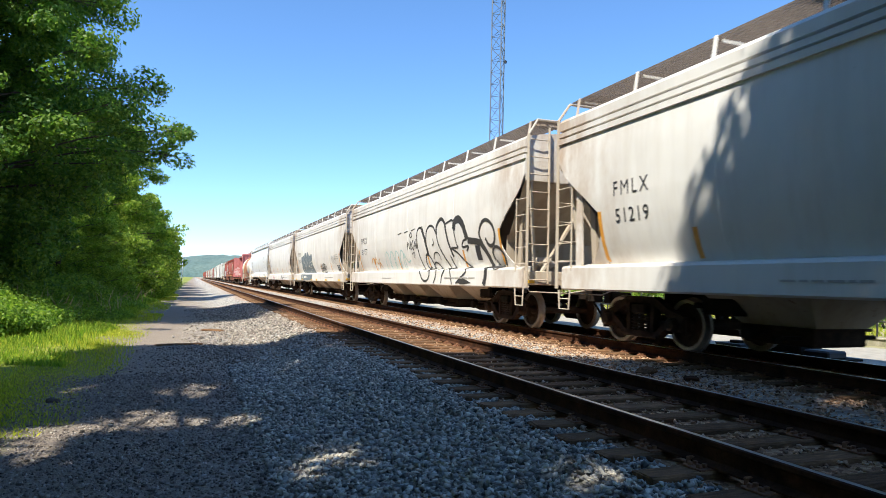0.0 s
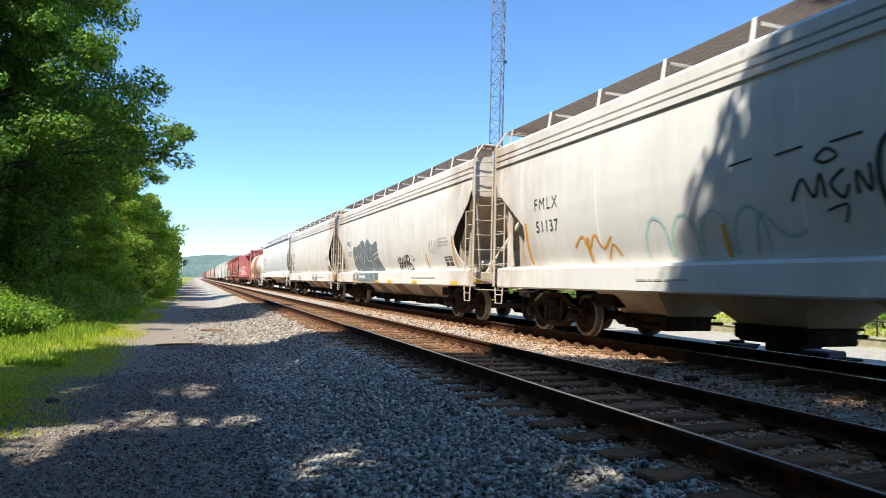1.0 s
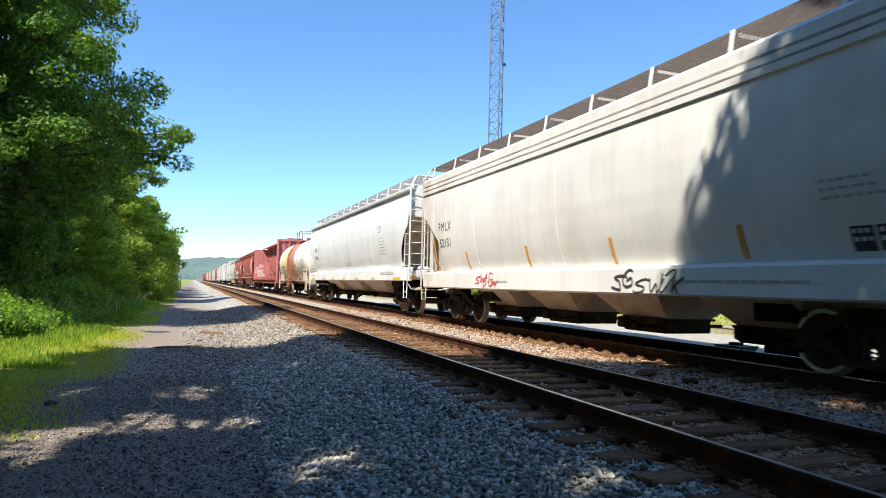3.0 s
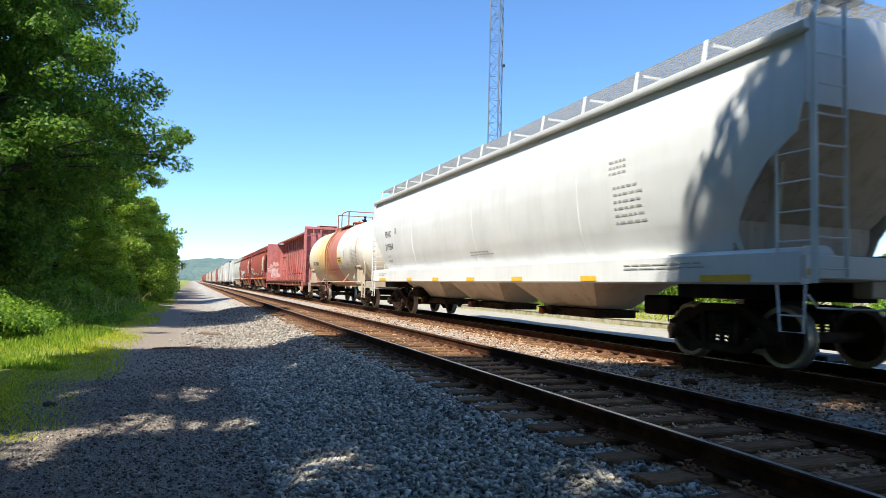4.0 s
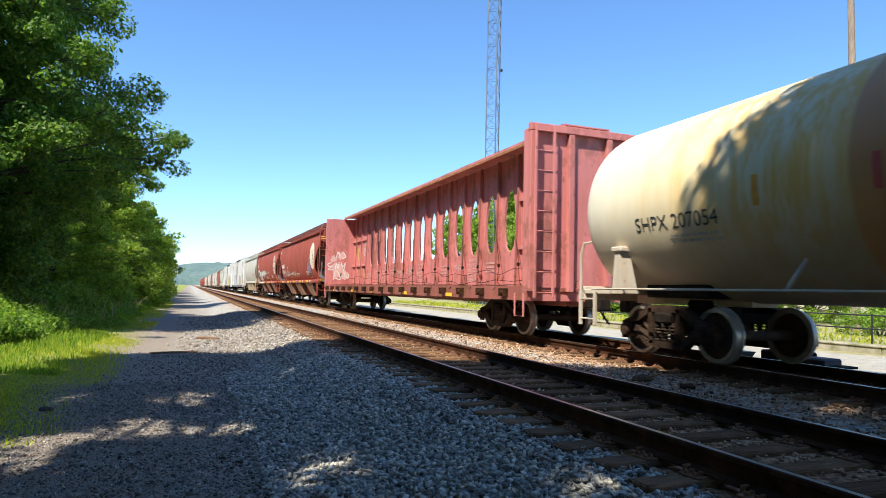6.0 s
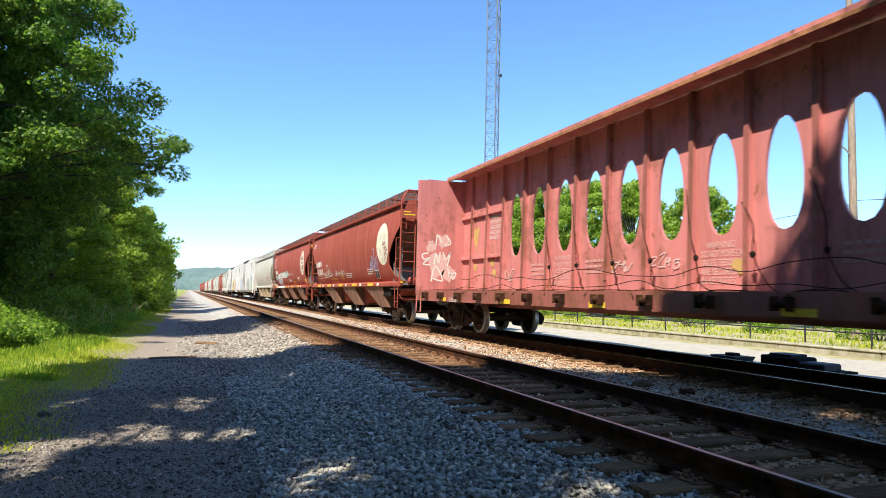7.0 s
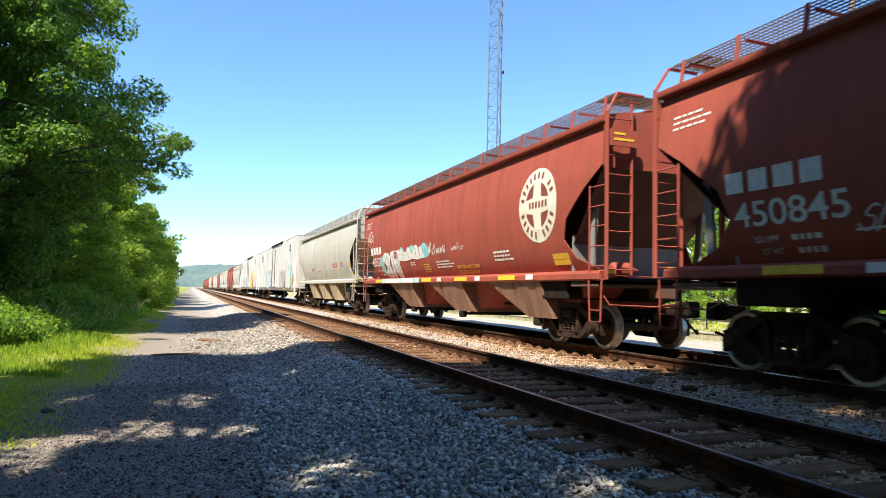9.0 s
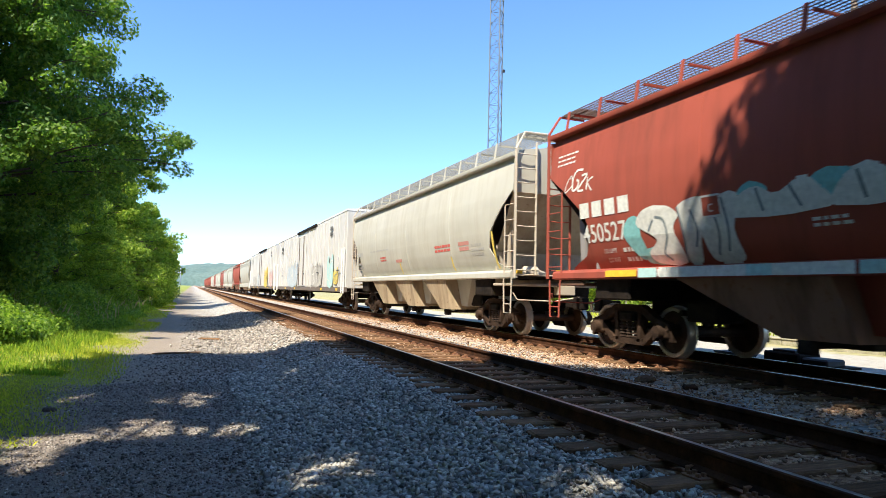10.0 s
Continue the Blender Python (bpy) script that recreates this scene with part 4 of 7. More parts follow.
def centerbeam_car():
    h, zd, zt = 11.215, 1.14, 4.86
    car = thing("centerbeam_car", (0, 0, 0), "faded red centerbeam lumber car, empty, rust-streaked with graffiti", "freight car", "freight train")
    red = M["red_paint"]
    g = Geo()
    g.slab(-1.5, 1.5, -h, h, zd - 0.10, zd, 0.012)
    g.slab(-0.4, 0.4, -h + 0.3, h - 0.3, zd - 0.42, zd - 0.1, 0.02)
    part("deck", g, M["rusty_red"], car)
    for s in (-1, 1):
        g = Geo()
        g.prism([(s * 1.42, zd + 0.02), (s * 1.55, zd + 0.02), (s * 1.55, zd - 0.30), (s * 1.45, zd - 0.30), (s * 1.45, zd - 0.26), (s * 1.52, zd - 0.26), (s * 1.52, zd - 0.03), (s * 1.42, zd - 0.03)], -h, h)
        part("side_sill", g, M["rusty_red"], car)
        for k in range(17):
            y = -h + 1.0 + (2 * h - 2.0) * k / 16
            g = Geo()
            g.lathe([(-0.10, 0.055), (0.10, 0.055)], (s * 1.60, y, zd - 0.13), "y", 10)
            g.slab(s * 1.54, s * 1.68, y - 0.13, y - 0.10, zd - 0.22, zd - 0.04, 0.008)
            g.slab(s * 1.54, s * 1.68, y + 0.10, y + 0.13, zd - 0.22, zd - 0.04, 0.008)
            part("tie_down_winch", g, M["rail_rust"], car)
    # the web between the bulkheads: closed bays at the ends, pierced bays between
    marks = [-11.07, -10.2, -9.1] + [1.235 * (k - 6.5) for k in range(14)] + [9.1, 10.2, 11.07]
    for k, (y0, y1) in enumerate(zip(marks, marks[1:])):
        g = Geo()
        if abs(y0 + y1) > 15.7:
            g.slab(-0.03, 0.03, y0, y1, zd, zt - 0.1, 0.004)
            for z in (2.2, 3.5):
                part("web_stiffener", Geo().slab(-0.12, 0.12, y0 + 0.06, y1 - 0.06, z - 0.05, z + 0.05, 0.01), red, car)
        else:
            pierced(g, y0, y1, zd, zt - 0.1, (y0 + y1) / 2, 3.0, 0.345, 0.875, -0.0)
        part("web_panel", mesh_of("web_panel", g, red, weld=0.0005), None, car)
    for y in marks:
        g = Geo()
        g.rings([[(-0.17, y - 0.045, zd), (0.17, y - 0.045, zd), (0.17, y + 0.045, zd), (-0.17, y + 0.045, zd)],
                 [(-0.09, y - 0.045, zt - 0.1), (0.09, y - 0.045, zt - 0.1), (0.09, y + 0.045, zt - 0.1), (-0.09, y + 0.045, zt - 0.1)]])
        post = part("post", g, red, car)
        for s in (-1, 1):
            part("flange", Geo().bar((s * 0.175, y, zd), (s * 0.095, y, zt - 0.1), 0.012, 0.10), M["rusty_red"], post)
    g = Geo()
    g.prism([(-0.62, zt - 0.03), (-0.62, zt - 0.17), (-0.58, zt - 0.17), (-0.56, zt - 0.06), (0.56, zt - 0.06), (0.58, zt - 0.17), (0.62, zt - 0.17), (0.62, zt - 0.03)], -h + 0.1, h - 0.1)
    chord = part("top_chord", g, red, car)
    for s in (-1, 1):
        part("chord_lip", Geo().slab(s * 0.615, s * 0.632, -h + 0.1, h - 0.1, zt - 0.175, zt - 0.10, 0.004), M["rust_edge"], chord)
    for s in (-1, 1):
        g = Geo()
        y = s * (h - 0.12)
        g.prism([(-1.55, zd - 0.3), (1.55, zd - 0.3), (1.55, zt - 0.26), (1.30, zt - 0.14), (-1.30, zt - 0.14), (-1.55, zt - 0.26)], y - 0.09, y + 0.09)
        bulk = part("bulkhead", g, red, car)
        for x in (-1.48, -0.5, 0.5, 1.48):
            part("stiffener", Geo().slab(x - 0.07, x + 0.07, y + s * 0.085, y + s * 0.22, zd - 0.1, zt - 0.32, 0.012), red, bulk)
        part("stiffener", Geo().slab(-1.55, 1.55, y + s * 0.085, y + s * 0.22, zt - 0.31, zt - 0.14, 0.012), red, bulk)
        for x in (-1, 1):
            g = Geo()
            ladder(g, (x * 1.45, s * (h + 0.16)), (x * 1.0, s * (h + 0.16)), 0.9, zt - 0.2, 9)
            g.tube([(x * 1.57, s * (h - 0.1), 1.0), (x * 1.57, s * (h - 0.1), 0.5), (x * 1.57, s * (h - 0.5), 0.5), (x * 1.57, s * (h - 0.5), 1.0)], 0.022, 6)
            part("end_ladder", g, red, car)
        coupler(car, s * h, s, None)
        truck(car, s * (h - 2.35))
    R = random.Random(3)
    for k in range(12):
        y = marks[3 + k] + 0.1
        pts = [(-0.13, y, 2.75 + R.uniform(-0.4, 0.5)), (-0.19, y + R.uniform(-0.3, -0.15), 2.2), (-0.24, y + R.uniform(-0.5, -0.3), 1.75), (-0.3, y + R.uniform(-0.75, -0.5), 1.32), (-0.36, y - 0.9, 1.16)]
        part("tie_down_strap", Geo().tube(curve3(pts), 0.010, 5), M["rail_rust"], car)
        part("strap_hook", Geo().lathe([(-0.05, 0.015), (-0.02, 0.04), (0.03, 0.045), (0.06, 0.015)], (pts[2][0] - 0.01, pts[2][1], pts[2][2]), "z", 8), M["cast_iron"], car)
    for z0, x in ((1.55, -0.33), (1.30, -0.42)):
        pts = [(x + R.uniform(-0.05, 0.05), -h + 1.4 + k * 0.82, z0 + R.uniform(-0.09, 0.09)) for k in range(26)]
        part("slack_cable", Geo().tube(curve3(pts, 4), 0.008, 5), M["cast_iron"], car)
    for k in range(15):
        y = -h + 1.6 + k * 1.42
        part("deck_strap", Geo().tube(curve3([(-0.3, y, 1.17), (-0.8, y + R.uniform(-0.3, 0.3), 1.19), (-1.45, y + R.uniform(-0.2, 0.2), 1.17), (-1.58, y, 1.06)]), 0.010, 5), M["rail_rust"], car)
    return car


def reefer_car(label):
    """A boxy refrigerator car with ribbed sides, a plug door and a roof unit."""
    h = 13.2
    car = thing("refrigerator_car", (0, 0, 0), label, "freight car", "freight train")
    g = Geo()
    g.slab(-1.5, 1.5, -h, h, 1.05, 4.80, 0.03)
    part("body", g, M["dull_white"], car)
    part("roof", Geo().prism([(-1.52, 4.78), (-1.52, 4.86), (0, 4.98), (1.52, 4.86), (1.52, 4.78)], -h - 0.02, h + 0.02), M["white_paint"], car)
    for s in (-1, 1):
        part("side_sill", Geo().slab(s * 1.40, s * 1.54, -h, h, 0.86, 1.10, 0.01), M["grate"], car)
        for k in range(21):
            y = -h + 0.4 + (2 * h - 0.8) * k / 20
            if abs(y) > 1.6:
                part("side_rib", Geo().slab(s * 1.5, s * 1.545, y - 0.05, y + 0.05, 1.15, 4.7, 0.01), M["dull_white"], car)
        d = part("door", Geo().slab(s * 1.5, s * 1.57, -1.5, 1.5, 1.15, 4.45, 0.02), M["dull_white"], car)
        part("door_bar", Geo().tube([(s * 1.60, -0.9, 1.2), (s * 1.60, -0.9, 4.4)], 0.03, 6).tube([(s * 1.60, 0.9, 1.2), (s * 1.60, 0.9, 4.4)], 0.03, 6), M["grate"], d)
        part("door_track", Geo().slab(s * 1.5, s * 1.60, -5.2, 2.2, 4.7, 4.84, 0.01), M["cast_iron"], car)
        for e in (-1, 1):
            g = Geo()
            ladder(g, (s * 1.58, e * (h - 0.1)), (s * 1.58, e * (h - 0.56)), 0.8, 3.0, 6)
            part("side_ladder", g, M["white_paint"], car)
    for e in (-1, 1):
        coupler(car, e * h, e, None)
        truck(car, e * (h - 1.9), False)
    part("centre_sill", Geo().slab(-0.3, 0.3, -h + 0.4, h - 0.4, 0.75, 1.06, 0.02), M["cast_iron"], car)
    part("cooling_unit", Geo().slab(-1.2, 1.2, -h - 0.35, -h - 0.02, 2.5, 4.4, 0.03), M["grate"], car)
    return car


def place_car(car, middle):
    CARS.append((car, middle))
    car.location = (FAR_TRACK, middle, 0)
    return car


M["faded_pink"] = plain("faded_pink", (0.52, 0.28, 0.25), 0.7)
M["dull_red"] = plain("dull_red", (0.34, 0.07, 0.05), 0.6)
M["scarlet"] = plain("scarlet", (0.55, 0.10, 0.08), 0.6)
M["orange_steel"] = paint("orange_steel", (0.36, 0.13, 0.07), (0.20, 0.08, 0.045), streak=0.6, rusty=0.62)


def tank_material():
    """White shell with a rust-orange band about the dome and yellow spill streaks."""
    m = paint("tank_paint", (0.76, 0.745, 0.68), (0.50, 0.42, 0.28), streak=0.5, rusty=0.80, rough=0.42)
    nt = m.node_tree
    p = nt.nodes["Principled BSDF"]
    base = p.inputs["Base Color"].links[0].from_socket
    co = nt.nodes.new("ShaderNodeTexCoord")
    sep = nt.nodes.new("ShaderNodeSeparateXYZ")
    nt.links.new(co.outputs["Object"], sep.inputs[0])

    def between(a, b, soft, wob=0.0):
        src = sep.outputs[1]
        if wob:
            ad = nt.nodes.new("ShaderNodeMath")
            ad.operation = "MULTIPLY_ADD"
            nt.links.new(noise_of(nt, 2.6, (1, 1, 0.12), detail=5), ad.inputs[0])
            ad.inputs[1].default_value = wob
            nt.links.new(src, ad.inputs[2])
            src = ad.outputs[0]
        out = None
        for lo, hi in ((a - soft, a + soft), (b + soft, b - soft)):
            r = nt.nodes.new("ShaderNodeMapRange")
            r.inputs[1].default_value, r.inputs[2].default_value = lo, hi
            nt.links.new(src, r.inputs[0])
            if out is None:
                out = r.outputs[0]
            else:
                mul = nt.nodes.new("ShaderNodeMath")
                mul.operation = "MULTIPLY"
                nt.links.new(out, mul.inputs[0])
                nt.links.new(r.outputs[0], mul.inputs[1])
                out = mul.outputs[0]
        return out
    grime = nt.nodes.new("ShaderNodeMapRange")
    for k, v in ((1, 2.5), (2, 1.5), (3, 0.0), (4, 0.75)):
        grime.inputs[k].default_value = v
    nt.links.new(sep.outputs[2], grime.inputs[0])
    col = mix_of(nt, between(0.5, 6.4, 1.9, 1.0), base, mix_of(nt, noise_of(nt, 2.2, (1, 1, 0.1), detail=6), (0.80, 0.74, 0.54), (0.70, 0.54, 0.24)))
    drips = ramp_of(nt, noise_of(nt, 4.5, (1, 1, 0.05), detail=7, rough=0.7), [(0.42, (0, 0, 0)), (0.58, (1, 1, 1))])
    spill = nt.nodes.new("ShaderNodeMath")
    spill.operation = "MULTIPLY"
    nt.links.new(drips, spill.inputs[0])
    nt.links.new(between(0.5, 4.6, 1.3, 0.8), spill.inputs[1])
    col = mix_of(nt, spill.outputs[0], col, (0.70, 0.44, 0.10))
    col = mix_of(nt, between(1.0, 2.1, 0.5, 1.0), col, (0.72, 0.38, 0.06))
    col = mix_of(nt, grime.outputs[0], col, mix_of(nt, noise_of(nt, 1.8, (1, 1, 0.25), detail=6), (0.50, 0.42, 0.30), (0.34, 0.25, 0.15)))
    band = mix_of(nt, noise_of(nt, 1.2, (1, 1, 0.2)), (0.40, 0.15, 0.10), (0.50, 0.22, 0.15))
    band = mix_of(nt, between(1.0, 2.5, 0.25, 0.5), band, (0.56, 0.27, 0.09))
    col = mix_of(nt, between(-1.48, 1.62, 0.03), col, band)
    nt.links.new(col, p.inputs["Base Color"])
    return m


M["tank_paint"] = tank_material()

grey_round = lambda label, w=True: hopper_car(16.95, ROUND, ROOF_ROUND, M["grey_paint"], M["slope_paint"], M["grey_paint"], label, wheels=w, steel=M["dirty_trim"], pockets=4, bays=BAYS, brackets=10, pw=(1.36, 0.48), gap=0.22, bot=0.62, low=0.50, outlet=0.60)
car_lead = place_car(grey_round("light grey covered hopper car with bulged steel sides"), 11.28 - 16.95 / 2)
car_tagged = place_car(grey_round("light grey covered hopper car with large black graffiti"), 12.59 + 16.95 / 2)
car_block = place_car(grey_round("light grey covered hopper car with grey block graffiti"), 30.87 + 16.95 / 2)
car_clean = place_car(hopper_car(16.3, ROUND, ROOF_ROUND, M["grey_paint"], M["slope_paint"], M["grey_paint"], "clean light grey covered hopper car with orange marker strips", steel=M["dirty_trim"], pockets=4, bays=BAYS, brackets=10, pw=(1.36, 0.48), gap=0.22, bot=0.62, low=0.50, outlet=0.60), 49.12 + 16.3 / 2)
car_white = place_car(hopper_car(19.9, WHITE, roof_over(WHITE), M["white_paint"], M["slope_paint"], M["white_paint"], "smooth white covered hopper car with a barrel-shaped body", pockets=3, bays=(-5.05, 7.70), brackets=13, mesh=0.018, cut=CUT_WHITE, pocket=M["dirty_trim"], pw=(1.28, 0.42), gap=0.02, bot=1.05, low=0.62, tray=1.10, sill=(1.13, 1.58), walk_z=4.75, grate="pale_grate"), 66.75 + 19.9 / 2)
car_tank = place_car(tank_car(), 95.06)
car_beam = place_car(centerbeam_car(), 115.285)
brown = lambda label, w=True: hopper_car(17.1, BROWN, roof_over(BROWN), M["brown_paint"], M["sooty_brown"], M["brown_paint"], label, pocket=M["pocket_brown"], pw=(1.52, 1.28), bays=(-7.7, 4.99), brackets=16, mesh=0.012, cut=CUT_BROWN, slant=True, bot=0.52, low=0.52, wheels=w, sill=(1.29, 1.47), walk_z=4.70, walk_x=0.3)
car_brown = place_car(brown("brown-red covered hopper car with a round cream emblem"), 128.32 + 17.1 / 2)
car_brown2 = place_car(brown("brown-red covered hopper car with teal and white graffiti"), 146.75 + 17.1 / 2)
car_cream = place_car(hopper_car(15.9, CREAM, roof_over(CREAM), M["cream_paint"], M["slope_paint"], M["cream_paint"], "pale cream-grey covered hopper car", pocket=M["pocket_tan"], pw=(1.50, 1.36), slant=True, brackets=14, mesh=0.016, cut=CUT_BROWN, steel=M["dirty_trim"], sill=(1.34, 1.53), walk_z=4.74, walk_x=0.35, grate="pale_grate"), 165.36 + 15.9 / 2)
car_cold = place_car(reefer_car("white refrigerator car with faint grey graffiti"), 182.9 + 13.2)
car_cold2 = place_car(reefer_car("white refrigerator car with yellow graffiti"), 210.8 + 13.2)


def copy_car(src, middle, label=""):
    o = copy_thing(src, pose(FAR_TRACK, middle, 0))
    if label:
        tagged(o, label)
    CARS.append((o, middle))
    return o


Rc = random.Random(8)
far_plain = [place_car(hopper_car(16.95, ROUND, ROOF_ROUND, M["cream_paint"], M["slope_paint"], M["cream_paint"], "dull tan covered hopper car", wheels=False), 247.5), place_car(brown("dull brown covered hopper car", False), 266.0)]
y = 284.5
for k in range(16):
    copy_car((far_plain[0], far_plain[0], far_plain[1])[k % 3] if k < 9 else far_plain[1], y)
    y += 18.5


# ---- motion ----
def motions():
    ticks = [k * 0.5 for k in range(21)]
    for car, middle in CARS:
        walk(car, [(t, pose(FAR_TRACK, middle - run(t), 0)) for t in ticks])
    for wheel, y in WHEELSETS:
        rows = []
        for k in range(301):
            t = k / 30
            rows.append((t, pose(0, y, 0.425, math.degrees(run(t) / 0.425))))
        walk(wheel, rows)


# ---- lettering and graffiti on the cars ----
def curve_through(pts, n=7, closed=False):
    """A smooth line through a few points."""
    P = [Vector(p) for p in pts]
    k = len(P)
    out = []
    for i in range(k if closed else k - 1):
        a, b, c, d = (P[(i + j) % k] if closed else P[min(max(i + j, 0), k - 1)] for j in (-1, 0, 1, 2))
        for s in range(n):
            t = s / n
            out.append(0.5 * ((2 * b) + (c - a) * t + (2 * a - 5 * b + 4 * c - d) * t * t + (3 * b - a - 3 * c + d) * t ** 3))
    return out if closed else out + [P[-1]]


class Decal:
    """Flat marks laid on a car's side, in metres along (to the viewer's right) and up."""

    def __init__(self, skin, lift=0.006):
        self.skin, self.lift, self.g, self.done = skin, lift, Geo(), []

    def cut(self):
        """What follows is a mark of its own."""
        if self.g.v:
            self.done.append(self.g)
            self.g = Geo()
        return self

    def at(self, y, z):
        return (-(self.skin(z) + self.lift), y, z)

    def rect(self, y0, y1, z0, z1, shear=0.0):
        self.cut().bar(y0, y1, z0, z1, shear)
        return self.cut()

    def bar(self, y0, y1, z0, z1, shear=0.0):
        n = max(1, int(abs(z1 - z0) / 0.12))
        zs = [z0 + (z1 - z0) * k / n for k in range(n + 1)]
        self.g.sheet([[self.at(y0 + shear * (z - z0), z), self.at(y1 + shear * (z - z0), z)] for z in zs])
        return self

    def stroke(self, pts, w, smooth=7):
        c = curve_through(pts, smooth) if smooth else [Vector(p) for p in pts]
        rows = []
        for i, p in enumerate(c):
            d = c[min(i + 1, len(c) - 1)] - c[max(i - 1, 0)]
            d = Vector((-d.y, d.x)).normalized() * w / 2 if d.length > 1e-6 else Vector((0, w / 2))
            rows.append([self.at(*(p + d)), self.at(*(p - d))])
        self.g.sheet(rows)
        return self

    def fill(self, pts, smooth=6):
        """A filled closed outline, cut into thin level bands."""
        c = curve_through(pts, smooth, True) if smooth else [Vector(p) for p in pts]
        lo, hi = min(p.y for p in c), max(p.y for p in c)
        n = max(3, int((hi - lo) / 0.035))
        def cross(z):
            xs = []
            for a, b in zip(c, c[1:] + c[:1]):
                if (a.y > z) != (b.y > z):
                    xs.append(a.x + (b.x - a.x) * (z - a.y) / (b.y - a.y))
            return sorted(xs)
        for k in range(n):
            z0, z1 = lo + (hi - lo) * (0.001 + 0.998 * k / n), lo + (hi - lo) * (0.001 + 0.998 * (k + 1) / n)
            p, q = cross(z0), cross(z1)
            if len(p) != len(q):
                p = q = cross((z0 + z1) / 2)
            if len(p) == len(q):
                for i in range(0, len(p) - 1, 2):
                    self.g.add([self.at(p[i], z0), self.at(p[i + 1], z0), self.at(q[i + 1], z1), self.at(q[i], z1)], [(0, 1, 2, 3)])
        return self

    def words(self, text, y, z, size, wide=1.0, bold=0.0, space=1.0):
        """Built-in lettering; y is where it begins, running to the viewer's right."""
        self.cut()
        cu = bpy.data.curves.new("words", "FONT")
        cu.body, cu.size, cu.offset, cu.space_character = text, size, bold, space
        ob = new("words", cu)
        me = bpy.data.meshes.new_from_object(ob.evaluated_get(bpy.context.evaluated_depsgraph_get()))
        self.g.add([self.at(y - v.co.x * wide, z + v.co.y) for v in me.vertices], [tuple(f.vertices) for f in me.polygons])
        bpy.data.objects.remove(ob)
        bpy.data.curves.remove(cu)
        bpy.data.meshes.remove(me)
        return self.cut()

    def lines(self, y, z, w, rows, h, gap, seed=0):
        """Small print that cannot be read, as bars."""
        R = random.Random(seed)
        self.cut()
        for k in range(rows):
            x = y
            while x > y - w * R.uniform(0.8, 1.0):
                l = R.uniform(0.06, 0.2) * w + 0.02
                self.bar(x, x - l, z - k * gap, z - k * gap + h)
                x -= l + 0.035
        return self.cut()

    def scrawl(self, y, z, w, h, n, width, seed):
        """A quick hand-sprayed line of unreadable marks."""
        R = random.Random(seed)
        self.cut()
        step = w / n
        forms = (((0, 0), (0.1, 1), (0.2, 0.5), (0.75, 0.6), (0.7, 0.95), (0.8, 0.0)), ((0.75, 0.85), (0.3, 1.0), (0.1, 0.7), (0.6, 0.45), (0.65, 0.1), (0.2, 0.0), (0.0, 0.15)),
                 ((0.1, 0.9), (0.05, 0.3), (0.35, 0.0), (0.7, 0.3), (0.65, 0.9), (0.3, 1.0), (0.12, 0.8)), ((0.0, 1.0), (0.35, 0.1), (0.5, 0.7), (0.7, 0.05), (0.95, 1.05)),
                 ((0.1, 1.0), (0.15, 0.0), (0.12, 0.5), (0.75, 0.95), (0.3, 0.5), (0.85, -0.05)), ((0.0, 0.95), (0.75, 1.0), (0.1, 0.1), (0.9, 0.0)), ((0.8, 0.9), (0.3, 0.9), (0.1, 0.4), (0.35, 0.0), (0.8, 0.15), (0.75, 0.5), (0.4, 0.45)))
        for k in range(n):
            f = R.choice(forms)
            hh, dz, sl = h * R.uniform(0.6, 1.35), h * R.uniform(-0.22, 0.22), R.uniform(0.15, 0.6)
            wd = R.uniform(0.8, 1.5)
            self.stroke([(y - step * (k + wd * (a + R.uniform(-0.14, 0.14) + sl * (c - 0.5))), z + dz + (c + R.uniform(-0.12, 0.12)) * hh) for a, c in f], width * R.uniform(0.5, 0.95), 6)
        return self

    def put(self, name, mat, car, label=""):
        self.cut()
        for g in self.done:
            ob = part(name, mesh_of(name, g, mat, False, weld=0.0004), None, car, label)
            ob.location.y = {car_brown: 0.30, car_brown2: 0.35, car_tagged: -0.12}.get(car, 0.0)


for n_, c_ in (("soot", (0.045, 0.042, 0.04)), ("slate", (0.18, 0.215, 0.24)), ("chalk", (0.70, 0.69, 0.64)), ("teal", (0.25, 0.52, 0.52)), ("violet", (0.36, 0.34, 0.52)), ("scarlet", (0.55, 0.10, 0.08)),
               ("butter", (0.72, 0.55, 0.10)), ("scarlet_faint", (0.52, 0.24, 0.20)), ("ochre", (0.52, 0.34, 0.11)), ("pale_blue", (0.46, 0.52, 0.57)), ("faint_teal", (0.44, 0.62, 0.60)), ("dark_red", (0.20, 0.05, 0.035)), ("faded", (0.42, 0.40, 0.37)), ("pale_pink", (0.62, 0.42, 0.38))):
    M[n_] = plain(n_, c_, 0.6)

round_skin = lambda z: side_at(ROUND, z) if z > 1.41 else 1.562
brown_skin = lambda z: side_at(BROWN, z)
white_skin = lambda z: side_at(WHITE, z) if z > 1.6 else 1.562


def marker_strips(car, skin, places, mat="orange"):
    for y, z0, z1 in places:
        Decal(skin).rect(y + 0.05, y - 0.05, z0, z1).put("marker_strip", M[mat], car, "orange painted marker strip")


def sill_marks(car, skin, places, z0, z1, mats):
    for k, (y, w) in enumerate(places):
        Decal(skin, 0.008).rect(y, y - w, z0, z1).put("reflector", M[mats[k % len(mats)]], car)


